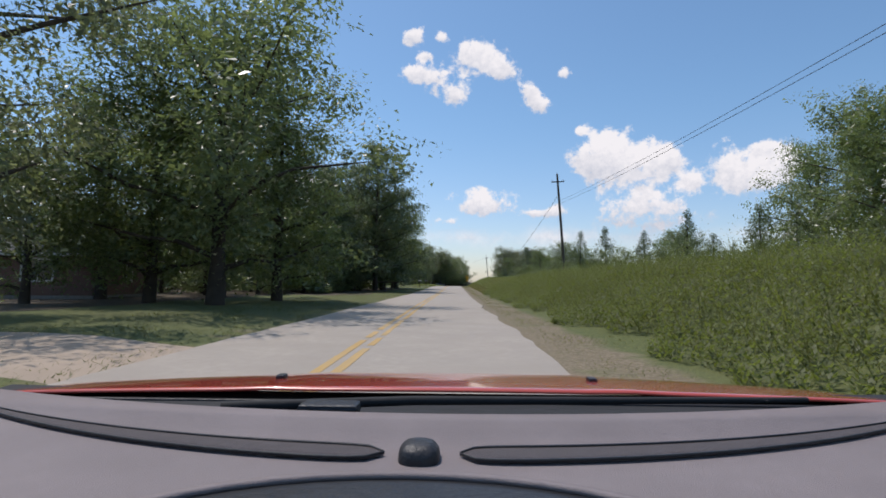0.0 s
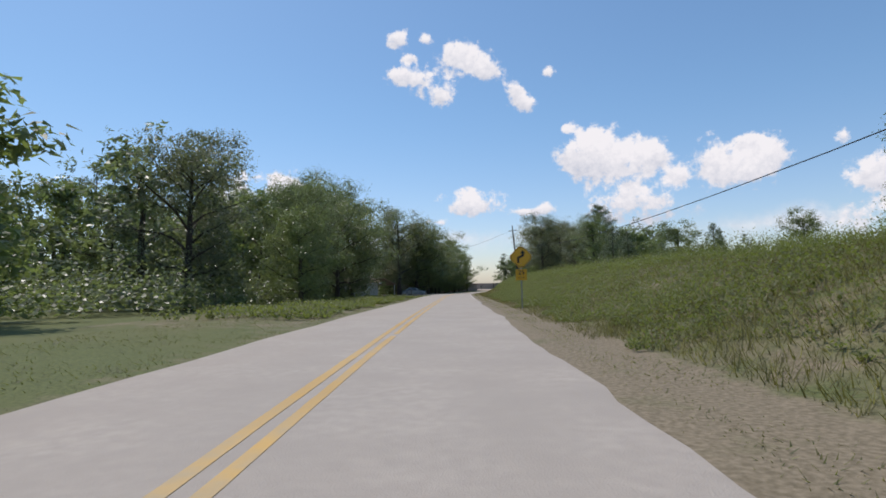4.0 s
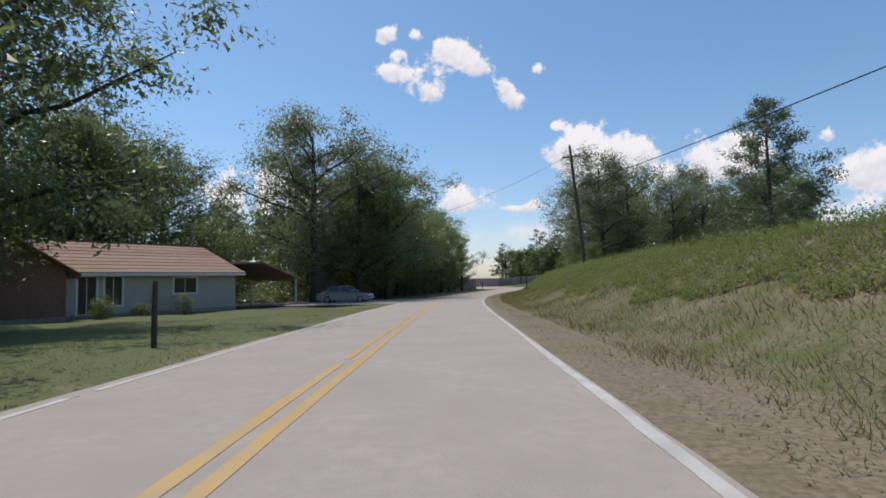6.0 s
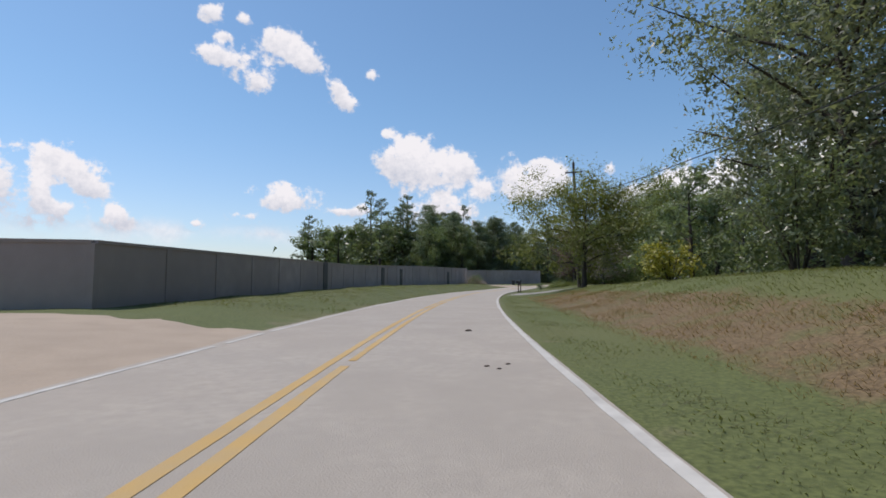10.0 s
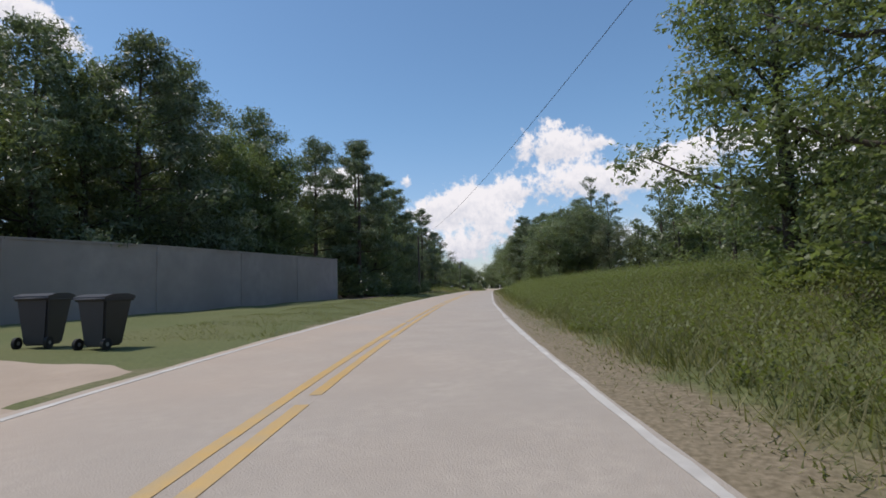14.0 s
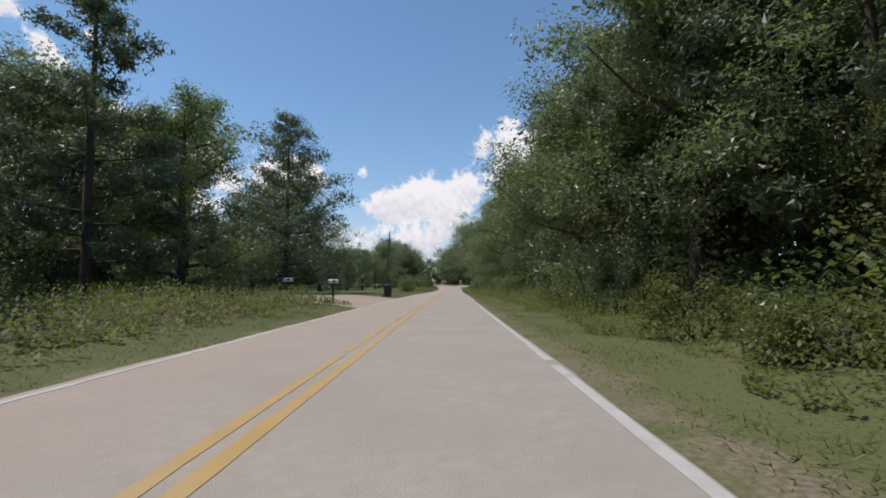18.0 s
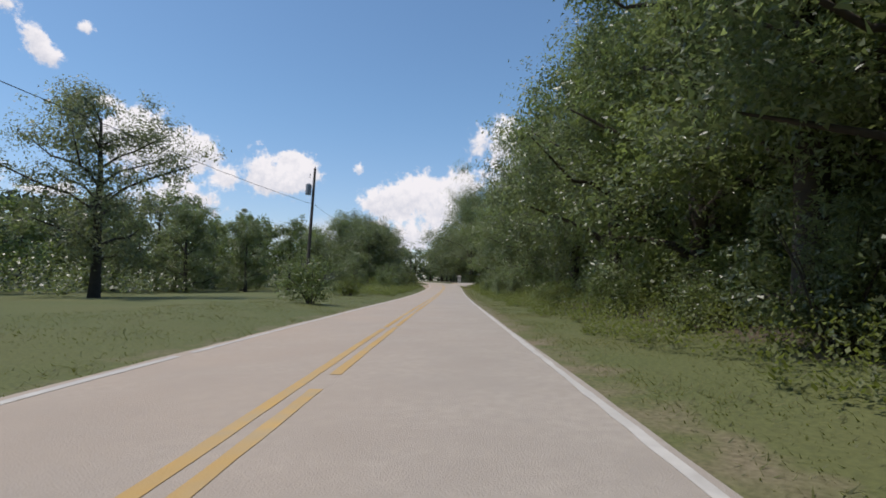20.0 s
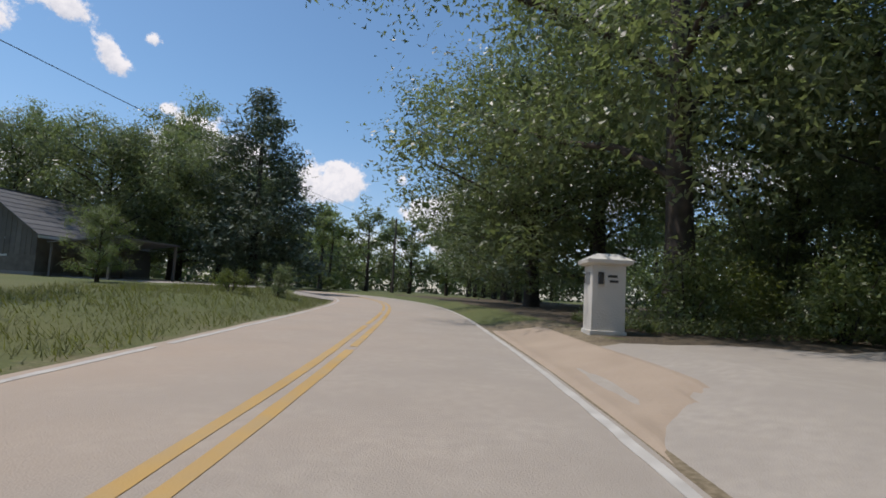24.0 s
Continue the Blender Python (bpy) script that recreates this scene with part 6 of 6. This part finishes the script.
def weeds(name, s0, s1, d0, d1, n, high, size, mat, label, seed, lumpy=0.5, kind="weeds", slim=0.28):
    """Broad-leaved weeds: upright plants, each with nine leaves up its stem."""
    rng = np.random.default_rng(seed)
    s, d = rng.uniform(s0, s1, n), rng.random(n) ** 1.4
    d = d0 + (d1 - d0) * d if d0 > 0 else d1 - (d1 - d0) * d
    d = d + 0.35 * np.sin(s * 0.7) + 0.25 * np.sin(s * 1.9 + 1)
    lump = 0.5 + 0.25 * np.sin(s * 0.55 + d * 0.4) + 0.15 * np.sin(s * 1.7 - d * 1.1) + 0.1 * np.sin(s * 3.9 + d * 2.3)
    grow = smooth((d - d0 + 0.6) / 1.8) if d0 > 0 else smooth((d1 - d + 0.6) / 1.8)
    h = high * (1 - lumpy + lumpy * lump) * (0.3 + 0.7 * grow) * (0.7 + 0.5 * rng.random(n))
    x, y = at(s, d)
    foot = np.column_stack([x, y, road_z(s) + rise(s, d)])
    k = 7
    turn = rng.random((n, 1)) * 6.283 + np.arange(k) * 2.4
    out = np.stack([np.cos(turn), np.sin(turn), np.zeros((n, k))], 2).reshape(-1, 3)
    up = (np.arange(k) + 1.0) / k * np.ones((n, 1))
    long = (size * (0.7 + 0.6 * rng.random((n, k))) * (1.15 - 0.5 * up)).ravel()[:, None]
    tilt = (0.25 + 0.9 * rng.random((n, k))).ravel()[:, None]
    root = np.repeat(foot, k, 0) + np.array([0, 0, 1.0]) * (up * h[:, None]).ravel()[:, None] + out * 0.02
    tip = root + (out + np.array([0, 0, 1.0]) * tilt) * long * 0.8
    side = np.column_stack([-out[:, 1], out[:, 0], np.zeros(n * k)]) * long * slim
    mid = root * 0.55 + tip * 0.45
    v = np.stack([root, mid + side, tip, mid - side], 1).reshape(-1, 3)
    f = np.arange(4 * n * k).reshape(n * k, 4)
    return tagged(new(name, mesh_of(name, v, f, mat)), label, kind, kind="stuff")


weeds("roadside_weeds", 124, 172, 3.4, 14, 17000, 0.85, 0.085, WEED, "green weeds among the grass on the bank", 27, 0.7)
weeds("roadside_weeds", 170, 264, 5.4, 14, 24000, 0.6, 0.085, WEED, "green weeds over the upper bank", 53, 0.6)
weeds("roadside_weeds", 56, 130, 4.6, 14, 13000, 0.5, 0.075, WEED, "green weeds on the bank", 10)
weeds("tall_weeds", 4, 70, 6.2, 14, 2600, 1.9, 0.09, WEED, "scattered taller green weeds on the bank", 41, 0.8)
weeds("roadside_weeds", -8, 60, 3.5, 14, 26000, 1.05, 0.085, WEED, "tall green broad-leaved weeds on the bank", 1)
weeds("roadside_weeds", 392, 484, 3.0, 20, 30000, 0.75, 0.085, WEED, "tall green weeds filling a field beside the road", 2, 0.3)
weeds("tall_weeds", 396, 484, 5.2, 18, 9000, 1.25, 0.085, WEED, "clumps of taller green weeds in a field", 52, 1.0)
weeds("roadside_weeds", 484, 655, 3.6, 8, 15000, 1.0, 0.10, WEED, "green vines and weeds at the woodland edge", 3)
weeds("tall_weeds", 474, 500, 4.4, 11, 7500, 1.45, 0.095, WEED, "tall green weeds where the woods begin", 51, 0.4)
weeds("roadside_weeds", 480, 524, -14, -5.8, 1800, 0.7, 0.13, STRAW, "low dry brush in a clearing", 4)
weeds("roadside_weeds", 484, 524, -16, -6.5, 4000, 1.0, 0.14, WEED, "low green brush in a clearing", 14)
weeds("roadside_weeds", 134, 176, -11, -5.4, 2200, 0.45, 0.2, WEED, "low yellowing ground vines beside the road", 5)
weeds("roadside_weeds", 375.5, 381, 3.4, 5.2, 500, 1.0, 0.14, WEED, "green weeds beside a shaded lawn", 26)
weeds("roadside_weeds", 381, 393, 3.6, 9, 1700, 1.0, 0.14, WEED, "green weeds under roadside trees", 6)
weeds("roadside_weeds", 377.5, 382.5, -12, -8.5, 420, 1.9, 0.16, DRY, "pale weeds beside a dirt entrance", 7)
weeds("roadside_weeds", 677.8, 684, 4.6, 11, 1700, 0.55, 0.10, OAK, "dark ground vines under the trees", 48)
weeds("roadside_weeds", 600, 650, -12, -6.0, 5200, 1.1, 0.13, WEED, "green weeds and saplings along the verge", 8)
for i, (s0, s1, d0, d1, n, high) in enumerate(((46, 88, -24, -11.5, 1500, 2.4), (86, 136, -34, -15, 1300, 3.4), (138, 180, -30, -13, 1500, 2.6), (218, 270, -26, -12, 1300, 2.2), (438, 482, -26, -9.5, 1500, 3.2), (486, 556, -50, -24, 1600, 3.0),
                                              (560, 660, -55, -26, 1800, 3.4), (484, 656, 7.0, 18, 2600, 3.6), (228, 325, 16, 40, 1500, 3.0), (383, 404, 7.5, 24, 1100, 3.2), (404, 482, 24, 44, 1300, 3.2), (-10, 40, -50, -32, 700, 3.0), (660, 700, 14, 40, 800, 2.6))):
    weeds("undergrowth", s0, s1, d0, d1, int(n * 2.4), high, 0.24, (OAK, GUM)[i % 2], "dark leafy undergrowth between the trees", 40 + i, 0.4, "undergrowth", 0.5)


def far_woods(points, n, high, seed, label):
    """The woods that close the distance: a deep belt of foliage with an uneven top."""
    rng = np.random.default_rng(seed)
    pts = np.array(points, float)
    run = np.concatenate([[0], np.cumsum(np.hypot(*np.diff(pts, axis=0).T))])
    q = rng.uniform(0, run[-1], n)
    x, y = np.interp(q, run, pts[:, 0]) + rng.normal(0, 6, n), np.interp(q, run, pts[:, 1]) + rng.normal(0, 6, n)
    top = high * (0.78 + 0.14 * np.sin(q * 0.35) + 0.1 * np.sin(q * 0.93 + 2) + 0.08 * np.sin(q * 2.1 + 1) + 0.06 * rng.normal(0, 1, n))
    z = -2.5 + top * rng.random(n) ** 0.75
    nor = unit(rng, n) + [0, 0, 0.3]
    nor /= np.linalg.norm(nor, axis=1, keepdims=True)
    v, f = leaf_arrays(rng, np.column_stack([x, y, z]), nor, 1.5 * (0.5 + rng.random(n)), 0.7)
    return tagged(new("distant_woods", mesh_of("distant_woods", v, f, FARLEAF)), label, "woods", kind="stuff")


far_woods([at(-50, -85), at(60, -80), at(160, -75), at(215, -80)], 18000, 17, 61, "dark green woods along the skyline")
far_woods([at(432, -85), at(480, -80), at(560, -80), at(640, -75), (250, 640), (290, 720)], 26000, 19, 62, "dark green woods along the skyline")
far_woods([(290, 720), (350, 740), (420, 700), (450, 620), (430, 540), (390, 480)], 22000, 18, 63, "dark green woods along the skyline")
far_woods([(390, 480), (330, 440), (270, 400), (220, 340), (180, 290), (140, 230), (110, 150), (90, 60), (85, -40)], 26000, 17, 64, "dark green woods along the skyline")


def grass(name, s0, s1, d0, d1, n, high, mat, label, seed, width=0.016):
    """Single leaning blades."""
    rng = np.random.default_rng(seed)
    s, d = rng.uniform(s0, s1, n), rng.uniform(d0, d1, n)
    x, y = at(s, d)
    base = np.column_stack([x, y, road_z(s) + rise(s, d) - 0.02])
    h = high * (0.4 + 0.8 * rng.random(n)) * (0.7 + 0.3 * np.sin(s * 1.3 + d) * np.sin(d * 1.7))
    a = rng.random(n) * 6.283
    lean = np.column_stack([np.cos(a), np.sin(a), np.zeros(n)])
    side = np.column_stack([-np.sin(a + 0.6), np.cos(a + 0.6), np.zeros(n)]) * (width * (0.6 + rng.random(n)))[:, None]
    tip = base + lean * (h * (0.35 + 0.9 * rng.random(n)) * (2.2 if high < 0.2 else 1.0))[:, None] + np.array([0, 0, 1.0]) * h[:, None]
    v = np.stack([base - side, base + side, tip], 1).reshape(-1, 3)
    f = np.arange(3 * n).reshape(n, 3)
    return tagged(new(name, mesh_of(name, v, f, mat)), label, "grass", kind="stuff")


grass("tall_grass", 126, 262, 2.7, 12, 190000, 0.22, BANKGRASS, "tall yellow-green grass on the bank", 11, 0.008)
grass("tall_grass", 126, 262, 2.9, 13, 70000, 0.28, STRAW, "seeding pale grass on the bank", 12, 0.006)
grass("tall_grass", 2, 60, 4.0, 13, 26000, 1.2, BLADE, "tall thin grass among broad-leaved weeds on the bank", 42, 0.009)
grass("tall_grass", 58, 128, 3.2, 12, 60000, 0.36, BANKGRASS, "tall green grass among weeds on the bank", 44, 0.008)
grass("tall_grass", 58, 128, 3.2, 12, 46000, 0.40, STRAW, "pale seeding grass among weeds on the bank", 24, 0.007)
grass("tall_grass", 392, 484, 2.6, 9, 60000, 0.55, BLADE, "tall grass among the weeds of a field", 45, 0.009)
grass("tall_grass", 392, 484, 2.3, 6, 24000, 0.40, STRAW, "dry grass at the edge of a weedy field", 46, 0.008)
grass("verge_grass", -5, 262, 1.7, 4.2, 60000, 0.06, STRAW, "short dry grass on the verge", 13, 0.010)
grass("verge_grass", -5, 262, 1.9, 4.2, 50000, 0.07, BLADE, "short green grass on the verge", 23, 0.010)
grass("verge_grass", 262, 326, 1.7, 3.6, 26000, 0.07, BLADE, "short green verge grass", 14, 0.010)
grass("verge_grass", 326, 392, 1.7, 9, 60000, 0.06, BLADE, "short green lawn grass", 49, 0.010)
grass("verge_grass", 264, 325, 3.5, 6.4, 46000, 0.12, BROWN, "dry brown grass on a clay bank", 15, 0.009)
grass("verge_grass", 266, 325, 5.6, 10.5, 40000, 0.12, BLADE, "green grass tufts on a clay bank", 43, 0.010)
grass("verge_grass", 385, 659, 1.7, 4.4, 90000, 0.09, BLADE, "green verge grass", 16, 0.010)
grass("verge_grass", 385, 660, 1.6, 3.4, 40000, 0.06, STRAW, "short dry grass on the verge", 17, 0.009)
grass("verge_grass", 2, 203, -9.5, -4.4, 70000, 0.09, BLADE, "green verge grass", 18, 0.012)
grass("verge_grass", 303, 383, -11.0, -4.4, 50000, 0.11, BLADE, "green verge grass before the wall", 19, 0.012)
grass("verge_grass", 402, 520, -9, -4.4, 50000, 0.11, BLADE, "green verge grass", 20, 0.012)
grass("verge_grass", 541, 668, -12, -4.4, 56000, 0.10, BLADE, "green verge grass", 21, 0.012)
grass("tall_grass", 672, 697, -12, -4.6, 14000, 0.30, BLADE, "tall unmown grass beside the bend", 47, 0.010)
grass("verge_grass", 642, 660.5, 1.9, 9, 10000, 0.16, STRAW, "dry grass under roadside trees", 22, 0.010)

# ---- the car in which the drive begins, standing at its start ----


def dashboard_car():
    """The open front of a small red car: x to its right, y ahead, the eye at its origin."""
    car = thing("red_car", "red car with a grey dashboard standing on the road", "car", pose(0, 0, 0, 0, 0, -2.0))

    def sheet(name, n, k, place, mat, label="", thick=0.006, parent=car):
        """A curved sheet with thickness; place takes two numbers from 0 to 1."""
        top = np.array([place(i / n, j / k) for i in range(n + 1) for j in range(k + 1)], float)
        low = top - [0, 0, thick]
        count = len(top)
        faces = []
        for i in range(n):
            for j in range(k):
                a = i * (k + 1) + j
                q = (a, a + k + 1, a + k + 2, a + 1)
                faces += [q, tuple(v + count for v in q[::-1])]
        rim = [i * (k + 1) for i in range(n + 1)] + [n * (k + 1) + j for j in range(1, k + 1)] + [i * (k + 1) + k for i in range(n - 1, -1, -1)] + list(range(k - 1, 0, -1))
        faces += [(b, a, a + count, b + count) for a, b in zip(rim, rim[1:] + rim[:1])]
        return part(name, mesh_of(name, np.concatenate([top, low]), faces, mat, shade=True), None, parent, label)

    def far(x):
        return 0.546 + 0.36 * x * x

    def lower(x):
        return 0.443 + 0.58 * x * x

    def upper(x):
        return 0.490 + 0.47 * x * x

    def height(x, y):
        u = (y - upper(x)) / max(far(x) - upper(x), 0.01)
        lip = 0.017 * float(smooth(max(0.0, u)))
        return -0.150 + lip - 0.5 * max(0.0, 0.2 - y) ** 2 - 0.012 * x * x

    dash = sheet("dashboard", 48, 30, lambda a, b: ((a - 0.5) * 1.44, 0.06 + (far((a - 0.5) * 1.44) - 0.06) * b, height((a - 0.5) * 1.44, 0.06 + (far((a - 0.5) * 1.44) - 0.06) * b)), DASH, "grey grained plastic dashboard top")
    for side, x0, x1 in (("left", -0.66, -0.055), ("right", 0.010, 0.52)):
        def strip(y0, y1, up, x0=x0, x1=x1):
            def place(a, b):
                x = x0 + (x1 - x0) * a
                taper = max(0.0, 1 - abs(2 * a - 1) ** 18) ** 0.5
                y = lower(x) + (upper(x) - lower(x)) * (0.5 + (y0 + (y1 - y0) * b - 0.5) * taper) * 0.86
                return x, y, height(x, y) + up
            return place
        sheet("air_vent", 40, 3, strip(0.05, 0.95, 0.0035), VENT, "long narrow windscreen air vent", 0.002, dash)
        sheet("vent_edge", 40, 1, strip(0.0, 0.07, 0.005), PLASTIC, "dark seam along the vent", 0.002, dash)
        sheet("vent_edge", 40, 1, strip(0.93, 1.0, 0.005), PLASTIC, "dark seam along the vent", 0.002, dash)
    dome = bmesh.new()
    bmesh.ops.create_uvsphere(dome, u_segments=24, v_segments=14, radius=1.0)
    for v in dome.verts:
        x, y, z = (math.copysign(abs(c) ** 0.7, c) for c in v.co)
        v.co = (-0.0245 + 0.018 * x, 0.460 + 0.021 * y, -0.150 + 0.0155 * z)
    part("light_sensor", dome, PLASTIC, dash, "small rounded dark light sensor", shade=True)
    sheet("speaker_grille", 36, 8, lambda a, b: (-0.03 + 0.2 * b * math.cos(a * 6.2832), 0.295 + 0.115 * b * math.sin(a * 6.2832), -0.143 - 0.006 * b ** 4), PLASTIC, "perforated oval speaker grille", 0.004, dash)
    sheet("grille_rim", 36, 1, lambda a, b: (-0.03 + (0.195 + 0.012 * b) * math.cos(a * 6.2832), 0.295 + (0.112 + 0.008 * b) * math.sin(a * 6.2832), -0.1445), DASH, "", 0.004, dash)
    part("fascia", boxed(-0.70, 0.70, 0.03, 0.075, -0.62, -0.168, bevel=0.015), DASH, car, "grey dashboard front")
    sheet("cowl", 30, 6, lambda a, b: ((a - 0.5) * 1.8, far((a - 0.5) * 1.8) + 0.006 + (0.47 - 0.9 * (a - 0.5) ** 2) * b, -0.146 - 0.065 * b - 0.025 * math.sin(b * 3.14) - 0.02 * (a - 0.5) ** 2), RUBBER, "black rubber-edged cowl below the windscreen")
    tube("wiper", [(-0.30, 0.70, -0.166), (-0.05, 0.78, -0.172), (0.25, 0.84, -0.182), (0.62, 0.93, -0.196)], [0.008, 0.007, 0.006, 0.005], RUBBER, car, 7, "black windscreen wiper arm")
    part("wiper_pivot", boxed(-0.20, -0.12, 0.70, 0.74, -0.178, -0.162, bevel=0.006), PLASTIC, car)

    def bonnet(a, b):
        x = (a - 0.5) * 1.68
        y = 0.96 + 0.80 * b
        crown = 0.014 * (1 - (x / 0.84) ** 2)
        crease = 0.002 * math.exp(-((abs(x) - 0.33) / 0.05) ** 2)
        return x, y - 0.16 * (x / 0.84) ** 2 * b, -0.206 - 0.070 * b - 0.06 * b ** 4 + crown + crease

    sheet("bonnet", 40, 14, bonnet, REDPAINT, "glossy red bonnet", 0.004)
    for x in (-0.37, 0.315):
        part("washer_nozzle", boxed(x - 0.009, x + 0.010, 1.16, 1.19, -0.235, -0.204, bevel=0.004), PLASTIC, car, "small black washer nozzle")
    part("bulkhead", boxed(-0.82, 0.82, 0.945, 0.958, -0.60, -0.21, bevel=0.003), PLASTIC, car, "black panel under the bonnet edge")
    for sx in (-1, 1):
        wing = bmesh.new()
        arch = [(1.35 + 0.36 * math.cos(t), -0.80 + 0.36 * math.sin(t)) for t in np.linspace(math.pi, 0, 9)]
        outline = [(-1.1, -0.98), (-1.1, -0.34), (0.6, -0.31), (0.98, -0.26), (1.6, -0.36), (1.92, -0.55), (1.95, -0.9)] + [(y, z) for y, z in arch[::-1]] + [(0.9, -0.98)]
        prism(wing, outline, sx * 0.842, sx * 0.90)
        part("wing", wing, REDPAINT, car, "red front wing and door side")
        w = Matrix.Translation((sx * 0.76, 1.35, -0.81)) @ pose(0, 0, 0, 0, 90)
        tyre = part("tyre", cylinder(bmesh.new(), 0.30, 0.30, -0.09, 0.09, 28, w), RUBBER, car)
        part("rim", cylinder(bmesh.new(), 0.19, 0.19, -0.095, 0.095, 20, w), STEEL, tyre, "steel rim")
        part("headlight", boxed(sx * 0.56 - 0.15, sx * 0.56 + 0.15, 1.72, 1.86, -0.55, -0.43, bevel=0.03), LAMPCLEAR, car, "clear headlight")
        part("seat", boxed(sx * 0.36 - 0.24, sx * 0.36 + 0.24, -0.95, -0.45, -0.85, -0.62, bevel=0.05), PLASTIC, car, "dark seat cushion")
    part("bumper", boxed(-0.86, 0.86, 1.86, 2.0, -0.92, -0.56, bevel=0.05), REDPAINT, car)
    part("floor_pan", boxed(-0.83, 0.83, -1.1, 1.0, -0.98, -0.93), PLASTIC, car)
    w = Matrix.Translation((0, -0.75, -0.81)) @ pose(0, 0, 0, 0, 90)
    for sx in (-1, 1):
        part("tyre", cylinder(bmesh.new(), 0.30, 0.30, -0.08, 0.08, 28, Matrix.Translation((sx * 0.64, 0, 0)) @ w), RUBBER, car)


dashboard_car()
